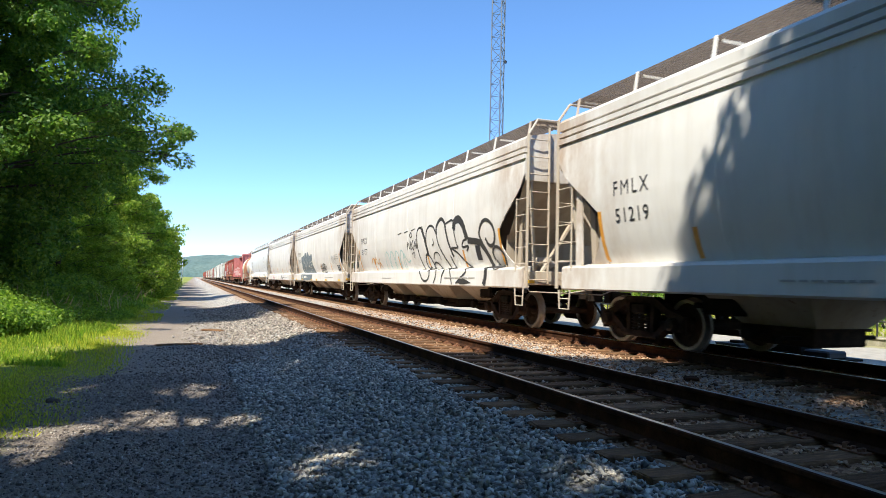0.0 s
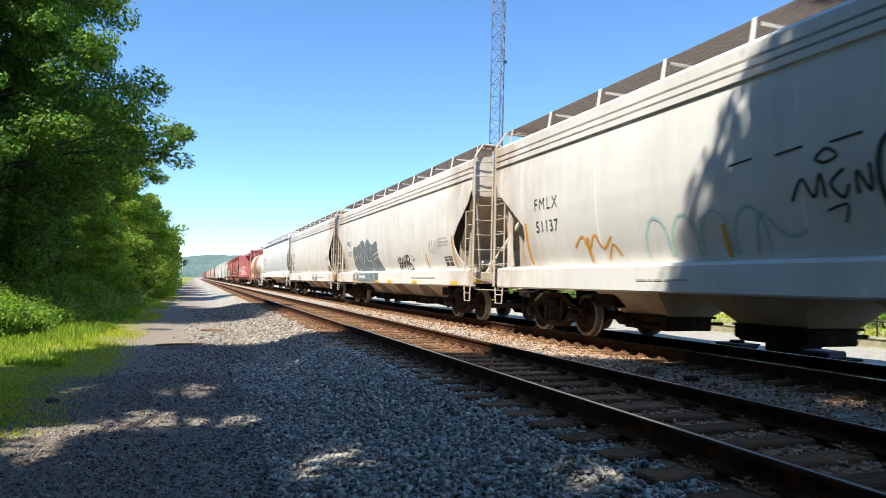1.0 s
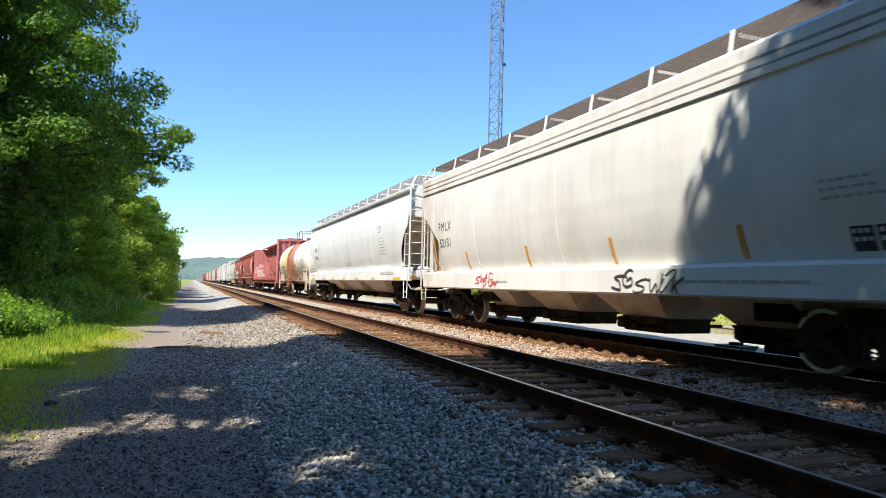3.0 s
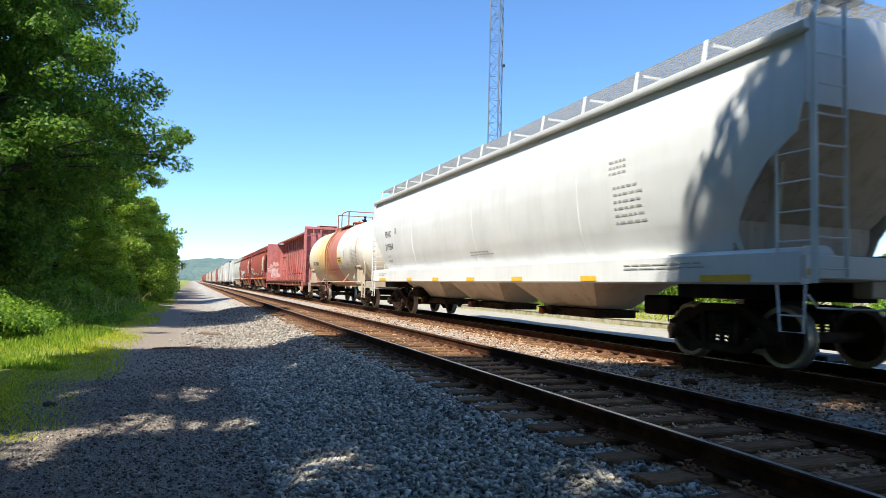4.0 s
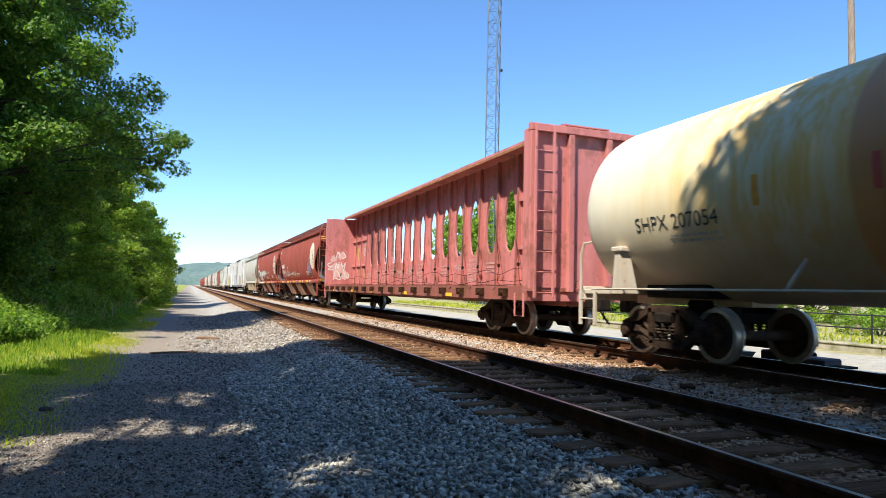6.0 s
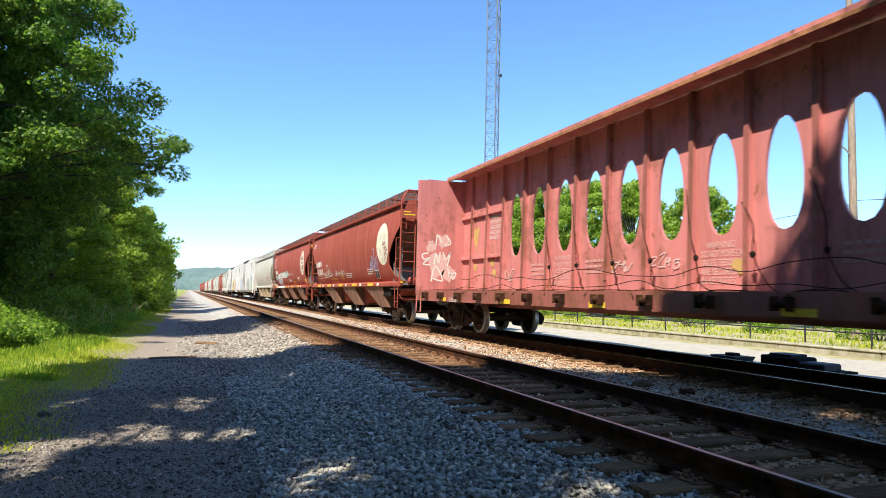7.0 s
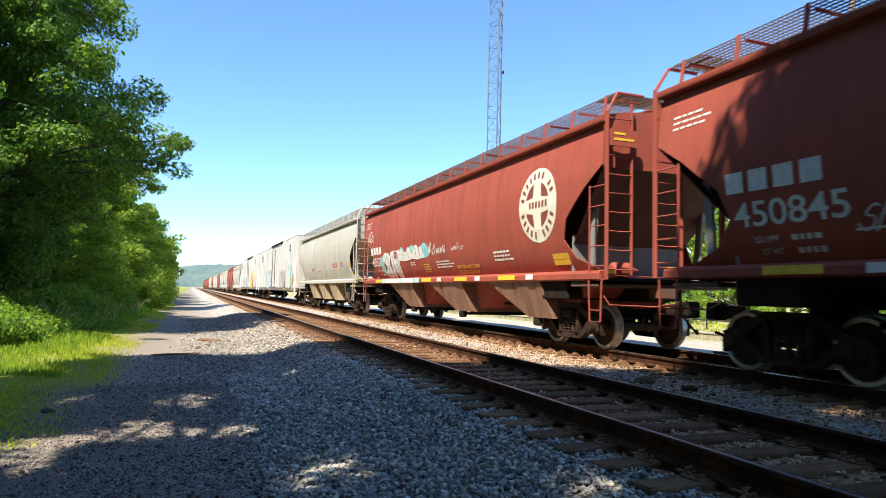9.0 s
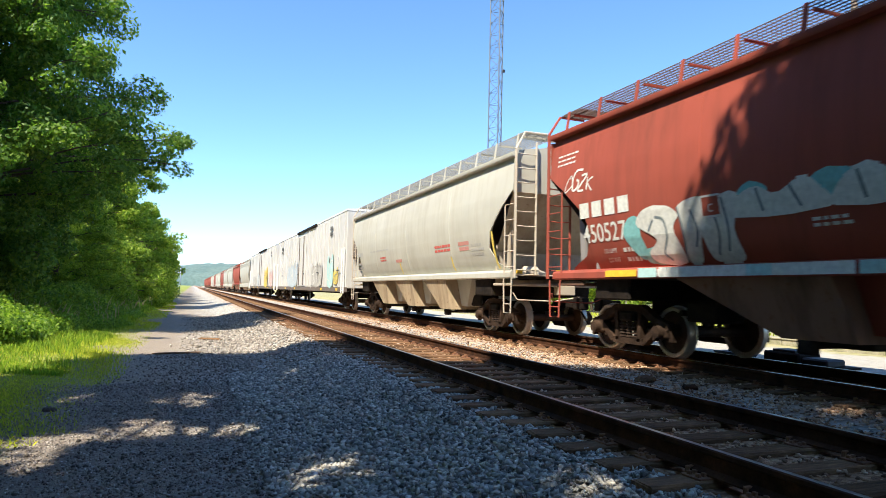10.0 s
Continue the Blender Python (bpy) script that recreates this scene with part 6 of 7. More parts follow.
M["emblem_ghost"] = plain("emblem_ghost", (0.62, 0.56, 0.44), 0.7)
M["emblem_cream"] = paint("emblem_cream", (0.72, 0.68, 0.55), (0.45, 0.33, 0.22), streak=0.5, rusty=0.72)
for car, number, seed in ((car_brown, "450845", 1), (car_brown2, "450527", 2)):
    slab_letters(car, 6.80 if seed == 1 else 7.02, 2.42)
    Decal(brown_skin).words(number, 6.72 if seed == 1 else 6.98, 1.97, 0.46, 1.22 if seed == 1 else 0.92, 0.004).put("number", M["chalk"], car, "cream car number")
    emblem(car, -6.72 if seed == 1 else -6.52, 2.89, 0.79, seed == 1)
    Decal(brown_skin).words("LD LMT", 6.45, 1.76, 0.11).lines(5.9, 1.76, 0.4, 1, 0.07, 0.1, seed).words("LT WT", 6.38, 1.60, 0.11).lines(5.85, 1.60, 0.35, 1, 0.07, 0.1, seed).put("small_print", M["chalk"], car)
    Decal(brown_skin, 0.015).rect(3.94, 3.56, 2.14, 2.46).put("plate_ground", M["brown_paint"], car)
    Decal(brown_skin, 0.019).rect(3.94, 3.91, 2.14, 2.46).rect(3.59, 3.56, 2.14, 2.46).rect(3.94, 3.56, 2.43, 2.46).rect(3.94, 3.56, 2.14, 2.17).words("C", 3.81, 2.22, 0.16).put("plate_mark", M["chalk"], car)
    sill_marks(car, lambda z: 1.575, [(6.2 - 1.36 * k, 0.85 if k % 2 == 0 else 0.32) for k in range(10)], 1.33, 1.44, ("yellow", "white_mark"))
    Decal(brown_skin).words("MUST OPEN HATCH COVERS", 3.30 if seed == 1 else -1.75, 1.68, 0.13, 0.88).words("BEFORE UNLOADING CAR", 3.20 if seed == 1 else -1.75, 1.54, 0.13, 0.88).lines(0.95, 1.86, 0.55, 4, 0.03, 0.075, seed).put("yellow_print", M["yellow"], car)
    Decal(brown_skin).lines(-4.2, 1.98, 0.9, 3, 0.05, 0.09, seed).lines(-0.2, 1.9, 1.2, 3, 0.04, 0.08, seed + 2).lines(2.2, 1.95, 0.5, 2, 0.04, 0.07, seed).put("data_print", M["chalk"], car)
    if seed == 2:
        Decal(brown_skin).rect(-6.9, -7.5, 1.62, 1.85).put("yellow_panel", M["yellow"], car)
    Decal(brown_skin).lines(7.85, 3.72, 0.7, 3, 0.035, 0.09, seed).put("chalk_lines", M["chalk"], car)
    g = Geo().box(-1.56, -1.0, -8.70, -8.66, 3.66, 3.96)
    plate = part("end_plate", g, M["brown_paint"], car)
    for k in range(2):
        part("plate_print", Geo().box(-1.50, -1.26 + k * 0.18, -8.706, -8.702, 3.86 - k * 0.10, 3.90 - k * 0.10), M["yellow"], plate)
d = Decal(brown_skin, 0.008)
d.scrawl(4.95, 1.86, 2.2, 0.24, 11, 0.035, 3)
d.stroke([(5.05, 1.82), (3.85, 1.85), (2.6, 1.95)], 0.03)
d.put("white_tag", M["chalk"], car_brown, "white spray-painted tag line")
d = Decal(brown_skin, 0.008)
d.scrawl(2.0, 1.90, 2.0, 0.15, 16, 0.026, 8)
d.put("white_tag", M["chalk"], car_brown)
d = Decal(brown_skin, 0.008)
d.scrawl(-4.7, 1.98, 1.3, 0.45, 6, 0.045, 5).scrawl(-5.0, 2.1, 0.5, 0.5, 2, 0.045, 6)
d.put("violet_tag", M["violet"], car_brown, "violet spray-painted scribble")
Decal(brown_skin, 0.009).rect(-5.30, -5.86, 1.60, 1.96).put("data_panel", M["chalk"], car_brown)
Decal(brown_skin, 0.013).rect(-5.33, -5.57, 1.64, 1.92).rect(-5.60, -5.83, 1.64, 1.92).put("panel_print", M["black_mark"], car_brown)
# teal and white piece on the second brown car
def shifted(pts, by=-0.35):
    return [(p + by, q) for p, q in pts]


d = Decal(brown_skin, 0.007)
for pts in (((6.15, 2.05), (5.98, 2.30), (5.72, 2.30), (5.70, 2.0), (5.62, 1.72), (5.75, 1.60), (5.95, 1.75)), ((5.75, 1.75), (5.62, 1.54), (5.20, 1.54), (5.30, 1.80)), ((3.62, 2.40), (3.40, 2.55), (3.12, 2.42), (3.30, 2.30)),
            ((2.55, 2.36), (2.35, 2.54), (2.0, 2.50), (1.9, 2.30), (2.2, 2.2)), ((1.35, 2.1), (1.30, 2.45), (1.0, 2.56), (0.70, 2.40), (0.62, 2.2), (0.85, 2.1))):
    d.fill(shifted(pts), 5).cut()
d.put("teal_graffiti", M["teal"], car_brown2, "teal and white spray-painted piece")
d = Decal(brown_skin, 0.010)
for pts in (((5.78, 2.18), (5.52, 2.42), (5.05, 2.42), (4.78, 2.25), (4.92, 2.05), (4.80, 1.54), (5.42, 1.54), (5.58, 1.72), (5.34, 1.92)), ((4.78, 2.36), (4.35, 2.47), (4.08, 2.30), (3.88, 2.46), (3.60, 2.40), (3.74, 1.95), (3.70, 1.54), (4.22, 1.54), (4.36, 1.90), (4.48, 1.54), (4.74, 1.54), (4.70, 2.0)),
            ((3.68, 2.09), (3.62, 2.36), (3.30, 2.47), (3.0, 2.34), (2.62, 2.50), (2.40, 2.36), (2.30, 2.09)), ((2.22, 2.09), (2.10, 2.40), (1.80, 2.54), (1.52, 2.40), (1.36, 2.48), (1.22, 2.30), (1.16, 2.09))):
    d.fill(shifted(pts), 5).cut()
d.put("white_graffiti", M["chalk"], car_brown2, "chalky white spray-painted letter shape")
d = Decal(brown_skin, 0.013)
for pts in (((5.30, 2.26), (5.12, 2.20), (5.08, 1.95), (5.22, 1.70), (5.10, 1.58)), ((5.50, 2.05), (5.36, 2.22)), ((4.52, 2.30), (4.42, 2.0), (4.52, 1.75)), ((4.10, 2.28), (4.02, 1.95), (4.12, 1.62)), ((3.90, 2.40), (3.84, 2.0), (3.92, 1.66)), ((3.30, 2.44), (3.22, 2.14)), ((2.80, 2.42), (2.66, 2.14)), ((1.92, 2.46), (1.85, 2.14)), ((1.55, 2.38), (1.48, 2.12)), ((4.78, 2.36), (4.72, 1.95), (4.78, 1.54))):
    d.stroke(shifted(pts), 0.04).cut()
d.put("graffiti_outline", M["slate"], car_brown2)
d = Decal(brown_skin, 0.008)
d.scrawl(0.35, 2.16, 1.45, 0.24, 8, 0.04, 11).scrawl(-1.5, 2.2, 0.9, 0.12, 4, 0.03, 12).scrawl(7.5, 2.95, 0.95, 0.3, 4, 0.045, 13)
d.put("white_tag", M["chalk"], car_brown2, "white spray-painted tag")
Decal(lambda z: 1.579).rect(4.8, 1.6, 1.31, 1.46).put("sill_overspray", M["chalk"], car_brown2, "white overspray on the sill")
Decal(lambda z: 1.583).rect(5.3, 4.85, 1.31, 1.46).rect(1.55, 1.0, 1.31, 1.46).rect(3.1, 2.7, 1.31, 1.46).put("sill_overspray", M["faint_teal"], car_brown2)

# the cream car and the refrigerator cars
cream_skin = lambda z: side_at(CREAM, z)
marker_strips(car_cream, cream_skin, [(-6.75, 1.6, 2.5), (-3.9, 1.6, 2.0), (1.0, 1.6, 2.0)], "butter")
Decal(cream_skin).lines(-2.7, 2.28, 1.3, 2, 0.07, 0.12, 3).lines(3.4, 2.2, 0.8, 2, 0.06, 0.1, 4).put("red_print", M["scarlet"], car_cream, "faded red lettering")
Decal(cream_skin).lines(6.9, 2.4, 0.8, 1, 0.16, 0.2, 5).lines(6.9, 2.05, 0.7, 2, 0.08, 0.16, 6).lines(-5.4, 2.2, 0.8, 3, 0.06, 0.12, 7).lines(4.8, 2.5, 2.6, 1, 0.05, 0.2, 9).put("data_print", M["faded"], car_cream)
Decal(cream_skin).rect(-4.55, -5.3, 2.26, 2.36).rect(-4.6, -5.25, 2.12, 2.22).put("red_stencil", M["scarlet_faint"], car_cream, "faded red stencil")
Decal(cream_skin).rect(1.4, 0.7, 2.0, 2.1).put("red_stencil", M["scarlet_faint"], car_cream)
cold = lambda z: 1.548
Rg = random.Random(12)
for c, pieces in ((car_cold, ((-8.9, 1.2, 1.5, 1.6, "faint_teal"), (-4.0, 1.2, 3.2, 1.3, "faded"), (-10.6, 1.3, 1.0, 0.7, "butter"), (6.5, 1.2, 4.5, 1.6, "pale_blue"))), (car_cold2, ((-4.0, 1.15, 2.8, 1.7, "butter"), (-8.6, 1.2, 2.6, 1.3, "pale_pink"), (3.2, 1.2, 3.0, 1.4, "pale_blue"), (8.5, 1.2, 3.4, 1.2, "faded")))):
    for y, z, w, hh, mat in pieces:
        d = Decal(cold, 0.006)
        n = 9
        top = [(y - w * k / n, z + hh * Rg.uniform(0.7, 1.1)) for k in range(n + 1)]
        d.fill([(y, z)] + top + [(y - w, z)], 2)
        d.put("faded_graffiti", M[mat], c, "faded spray-painted patch")
        d = Decal(cold, 0.010)
        d.scrawl(y - 0.1, z + 0.1, w - 0.2, hh * 0.8, max(2, int(w * 1.4)), 0.08, int(w * 10))
        d.put("graffiti_outline", M["slate" if mat == "butter" else "chalk"], c)
    for y in (-11.9, -6.2, -1.1, 1.1, 9.5):
        d = Decal(lambda z: 1.60, 0.004)
        d.rect(y, y - 0.05, 1.25, 2.6).rect(y + 0.3, y - 0.35, 1.9, 1.96)
        d.put("hardware", M["black_mark"], c)
    Decal(cold).lines(10.6, 4.0, 0.9, 2, 0.2, 0.3, 5).lines(-9.4, 4.1, 0.7, 2, 0.2, 0.3, 6).put("painted_marks", M["soot"], c)
for c in (car_cold, car_cold2):
    Decal(lambda z: 1.55).rect(-11.2, -11.7, 0.92, 1.04).rect(-7.0, -7.5, 0.92, 1.04).rect(3.0, 2.5, 0.92, 1.04).rect(8.0, 7.5, 0.92, 1.04).put("reflector", M["yellow"], c)


# ---- trees and weeds ----
def leaf_cloud(centres, radii, per, size, rng, flat=0.75, level=0.35):
    """Leaves on and in a set of soft clumps: (n, 4, 3) quads."""
    n = len(centres)
    tot = n * per
    c, r = np.repeat(centres, per, 0), np.repeat(radii, per, 0)
    d = rng.normal(size=(tot, 3))
    d /= np.linalg.norm(d, axis=1)[:, None]
    rad = rng.uniform(0.25, 1.0, tot) ** 0.45
    at = c + d * (rad * r * rng.uniform(0.85, 1.2, tot))[:, None] * np.array([1, 1, flat])
    nrm = d + rng.normal(size=(tot, 3)) * 0.6 + np.array([0, 0, level])
    nrm /= np.linalg.norm(nrm, axis=1)[:, None]
    a = np.cross(nrm, rng.normal(size=(tot, 3)))
    a /= np.linalg.norm(a, axis=1)[:, None]
    b = np.cross(nrm, a)
    s = size * rng.uniform(0.55, 1.25, tot)[:, None]
    fold = nrm * s * 0.22
    return np.stack([at - a * s, at - b * s * 0.55 + fold, at + a * s, at + b * s * 0.55 + fold], 1)


def leaf_mesh(name, q, mat):
    return fast_mesh(name, q.reshape(-1, 3), np.arange(len(q) * 4).reshape(-1, 4), mat)


def bough_tree(seed, h, reach, boughs, sprays, per, size, mat, label, start=0.06, flat=0.42, spray=(0.42, 0.80), name="tree"):
    """A broad-leaved tree: arching boughs whose reach follows the crown's outline (height, metres), each hung with flat leafy sprays."""
    rng, R = np.random.default_rng(seed), random.Random(seed)
    t = thing(name, (0, 0, 0), label, "tree", "trackside trees")
    g = Geo()
    trunk = [Vector((R.uniform(-0.12, 0.12) * k, R.uniform(-0.12, 0.12) * k, h * 0.9 * k / 7)) for k in range(8)]
    g.tube(trunk, 0.019 * h, 9, r1=0.004 * h)
    cs, rs = [], []
    for k in range(boughs):
        z1 = h * (start + (0.985 - start) * (k + 0.5) / boughs)
        far = float(np.interp(z1, [p[0] for p in reach], [p[1] for p in reach])) * (1.02 if k % 3 == 0 else R.uniform(0.62, 1.0))
        a = k * 2.399 + R.uniform(-0.35, 0.35)
        z0 = max(0.06 * h, z1 - far * R.uniform(0.05, 0.30))
        f = z0 / (h * 0.9) * 7
        p0 = trunk[min(6, int(f))].lerp(trunk[min(7, int(f) + 1)], min(1.0, f - int(f)))
        p2 = Vector((far * math.cos(a), far * math.sin(a), z1))
        p1 = p0.lerp(p2, 0.55) + Vector((0, 0, far * R.uniform(0.06, 0.20)))
        along = lambda q: p0 * (1 - q) ** 2 + p1 * 2 * q * (1 - q) + p2 * q * q
        g.tube([along(q) for q in (0, 0.25, 0.5, 0.75, 1)], 0.0036 * h * (1.15 - z1 / h), 5, r1=0.008)
        side = Vector((-math.sin(a), math.cos(a), 0))
        for j in range(sprays):
            q = 0.22 + 0.78 * math.sqrt((j + R.random()) / sprays)
            p = along(q)
            c = p + side * R.gauss(0, 0.17) * far * (1.25 - 0.75 * q) + Vector((0, 0, R.gauss(0.05, 0.28)))
            cs.append(c), rs.append(R.uniform(*spray) * (1.15 - 0.35 * q))
            if j % 2:
                g.tube([along(max(0.0, q - 0.12)), p.lerp(c, 0.5) + Vector((0, 0, 0.06)), c], 0.016, 4, r1=0.005)
    part("trunk", g, M["bark"], t)
    part("crown", leaf_mesh("crown", leaf_cloud(np.array(cs), np.array(rs), per, size, rng, flat, 0.25), mat), None, t)
    return t


def tree(seed, h, spread, clumps, per, size, mat, low=0.22, clump=(0.13, 0.27), label="tall leafy deciduous tree in full green leaf", name="tree"):
    rng, R = np.random.default_rng(seed), random.Random(seed)
    t = thing(name, (0, 0, 0), label, "tree", "trackside trees")
    g = Geo()
    trunk = [Vector((R.uniform(-0.1, 0.1) * k, R.uniform(-0.1, 0.1) * k, h * 0.8 * k / 6)) for k in range(7)]
    g.tube(trunk, 0.021 * h, 9, r1=0.005 * h)
    cs, rs = [], []
    for k in range(clumps):
        z = h * (low + (0.96 - low) * (k + 0.5) / clumps)
        f = (z / h - low) / (1 - low)
        wide = spread * (0.35 + 0.65 * math.sin(math.pi * min(1, 0.18 + 0.80 * f)) ** 0.8) * (1.12 - 0.55 * f ** 2.2)
        a = k * 2.399 + R.uniform(-0.5, 0.5)
        rr = wide * math.sqrt(R.uniform(0.15, 1.0))
        c = Vector((rr * math.cos(a), rr * math.sin(a), z + R.uniform(-0.3, 0.3)))
        cs.append(c), rs.append(spread * R.uniform(*clump))
        if k % 2 == 0:
            s = trunk[min(5, max(1, int(f * 5)))]
            mid = s.lerp(c, 0.55) + Vector((0, 0, 0.05 * h * R.uniform(-1, 0.4)))
            g.tube([s, mid, c], 0.0065 * h, 5, r1=0.0018 * h)
    part("trunk", g, M["bark"], t)
    q = leaf_cloud(np.array(cs), np.array(rs), per, size, rng, 0.6)
    part("crown", leaf_mesh("crown", q, mat), None, t)
    return t


# the shade wanted on the ground along the sun's rays: its edge, and the dapples for which leaf clumps are left out
SHADE_EDGE = [(-9, 8.5), (-4, 10.0), (-2.9, 11.5), (-2.3, 13.5), (-1.7, 15.8), (0, 15.5), (1.4, 14.6), (2.6, 15.4), (3.3, 14.2), (3.4, 10.9), (4.7, 10.2), (5.7, 10.6), (6.4, 9.7), (6.9, 8.6), (8.0, 8.8), (8.8, 8.5), (9.4, 8.2), (11, 7.8), (14, 7.2), (18, 6.0)]
DAPPLE_SPOTS = [(-1.5, 7.0, 0.34), (-0.95, 7.1, 0.34), (-0.55, 7.45, 0.38), (-0.3, 8.8, 0.3), (-0.05, 9.4, 0.24), (-1.4, 6.1, 0.24), (0.3, 7.15, 0.2), (-1.65, 9.4, 0.2), (1.5, 7.8, 0.18), (1.2, 10.3, 0.15),
             (0.6, 4.85, 0.24), (0.85, 5.1, 0.22), (2.4, 3.6, 0.25), (1.4, 11.1, 0.18), (2.4, 12.4, 0.2), (6.7, 5.1, 0.3), (8.8, 6.7, 0.02), (8.2, 6.75, 0.02), (7.4, 5.4, 0.12), (-3.2, 11.6, 0.35), (-2.3, 12.6, 0.25), (-2.6, 8.3, 0.3), (-3.4, 10.0, 0.3)]


def shade_tree(seed, x, y, h, spread, low, clumps, per, size):
    """A tall unseen tree beside the path, its crown trimmed to cast the set shade and dapples."""
    rng, R = np.random.default_rng(seed), random.Random(seed)
    zg = float(height(np.array(x), np.array(y))) - 0.05
    t = thing("tree", (x, y, zg), "tall leafy tree out of view, its crown shaped to shade the gravel path", "tree", "trackside trees")
    g = Geo()
    trunk = [Vector((R.uniform(-0.1, 0.1) * k, R.uniform(-0.1, 0.1) * k, h * 0.85 * k / 6)) for k in range(7)]
    g.tube(trunk, 0.019 * h, 10, r1=0.005 * h)
    sx, sy = TO_SUN.x / TO_SUN.z, TO_SUN.y / TO_SUN.z
    cs, rs = [], []
    while len(cs) < clumps:
        f, a = R.random(), R.uniform(0, 2 * math.pi)
        z = h * (low + (1 - low) * f)
        rr = spread * (math.sin(math.pi * min(1.0, 0.16 + 0.82 * f)) ** 0.7) * math.sqrt(R.random())
        c, r = Vector((rr * math.cos(a), rr * math.sin(a), z)), R.uniform(0.30, 0.58)
        gx, gy = x + c.x - (z + zg) * sx, y + c.y - (z + zg) * sy
        if gy + 0.75 * r > np.interp(gx, [p[0] for p in SHADE_EDGE], [p[1] for p in SHADE_EDGE]) or any(math.hypot(gx - p, gy - q) < w + 0.62 * r for p, q, w in DAPPLE_SPOTS):
            continue
        if y + c.y > 1 and (x + c.x) / (y + c.y) > -0.34 and z < 1.5 + 0.50 * (y + c.y):
            continue
        if len(cs) % 9 == 0:
            s = trunk[min(5, 2 + int(f * 4))]
            g.tube([s, s.lerp(c, 0.55) + Vector((0, 0, 0.4)), c], 0.06, 5, r1=0.012)
        cs.append(c), rs.append(r)
    part("trunk", g, M["bark"], t)
    part("crown", leaf_mesh("crown", leaf_cloud(np.array(cs), np.array(rs), per, size, rng, 0.7), M["leaf"]), None, t)


def place(src, x, y, turn=0, k=1.0, first=False):
    m = pose(x, y, float(height(np.array(x), np.array(y))) - 0.05, 0, 0, turn)
    if first:
        src.matrix_basis = m @ Matrix.Scale(k, 4)
        return src
    src_scale, src.scale = src.scale.copy(), (k, k, k)
    o = copy_thing(src, m)
    src.scale = src_scale
    return o


big = bough_tree(1, 17.0, [(0.5, 3.0), (3.0, 3.4), (4.3, 4.2), (5.0, 6.9), (5.7, 7.4), (6.5, 6.9), (8.0, 6.0), (10.0, 5.1), (13.0, 3.8), (17.0, 0.5)], 180, 10, 175, 0.076, M["leaf"], "tall deciduous tree overhanging the path, shade put into its dark green", 0.04, 0.60, (0.42, 0.78))
light = bough_tree(3, 12.5, [(0.6, 4.5), (1.5, 5.4), (3.0, 5.3), (4.3, 5.0), (5.7, 4.4), (7.2, 3.9), (8.3, 3.5), (10.5, 2.4), (12.5, 0.4)], 74, 12, 110, 0.085, M["leaf_sunlit"], "young tree at the edge of the wood, sunlight put into its bright green", 0.05)
far_dark = tree(5, 12.0, 4.6, 150, 230, 0.12, M["leaf"], 0.08, (0.10, 0.22))
far_light = tree(6, 8.5, 3.4, 120, 210, 0.11, M["leaf_sunlit"], 0.06, (0.11, 0.23), "young tree at the edge of the wood, sunlight put into its bright green")
tall = tree(4, 15.0, 5.0, 150, 190, 0.15, M["leaf"], 0.36, (0.10, 0.20), "tall leafy tree deep in the wood")
shade_tree(41, -7.6, 7.0, 16.0, 6.0, 0.42, 1050, 52, 0.115)
shade_tree(42, -2.6, -2.6, 18.5, 8.2, 0.45, 1800, 50, 0.115)
shade_tree(43, -5.6, 2.0, 17.0, 6.2, 0.42, 800, 52, 0.115)
shade_tree(44, -4.0, -5.5, 22.0, 7.8, 0.55, 1000, 50, 0.125)
place(big, -7.3, 24.0, 20, 1.0, True)
place(light, -6.0, 45.0, 0, 1.0, True)
place(far_dark, -9.5, 45, 0, 1.0, True)
place(far_light, -4.2, 56, 0, 0.95, True)
place(tall, -12.6, 23.0, 0, 1.2, True)
for src, x, y, a, k in ((big, -10.8, 28.5, 150, 0.92), (far_dark, -12.0, 33, 100, 1.2), (light, -6.2, 36.5, 200, 0.62), (far_dark, -9.0, 57, 200, 1.0), (far_light, -5.0, 65, 250, 1.0), (far_dark, -8.6, 70, 210, 1.0),
                        (far_light, -5.2, 75, 20, 1.0), (far_light, -5.6, 86, 90, 1.05), (far_dark, -8.0, 90, 300, 0.95), (far_light, -6.2, 98, 160, 1.1), (far_dark, -8.6, 112, 10, 1.05), (far_light, -7.6, 126, 240, 1.2), (far_dark, -9.6, 150, 80, 1.05),
                        (far_dark, -16, 42, 20, 1.2), (far_dark, -10.5, 176, 80, 1.1), (far_dark, -17.5, 25, 250, 1.2), (tall, -9.0, -12.0, 300, 1.0), (far_dark, -19.0, 15.5, 60, 1.15),
                        # Unseen trees beside and behind the camera, added to block low sky light.
                        (far_dark, -13.5, -7.0, 140, 1.1), (far_dark, -15.0, 8.0, 240, 0.95), (far_dark, -6.0, -18.0, 10, 1.1), (far_dark, -13.5, 3.6, 190, 1.15), (far_dark, -13.6, -1.6, 80, 1.15),
                        (far_dark, -11.5, 2.0, 70, 0.85), (far_dark, -11.0, -13.0, 200, 0.85), (far_dark, -10.5, -22.0, 120, 0.95), (far_dark, -8.0, -5.5, 30, 0.5), (far_dark, -7.6, -9.0, 110, 0.55)):
    place(src, x, y, a, k)


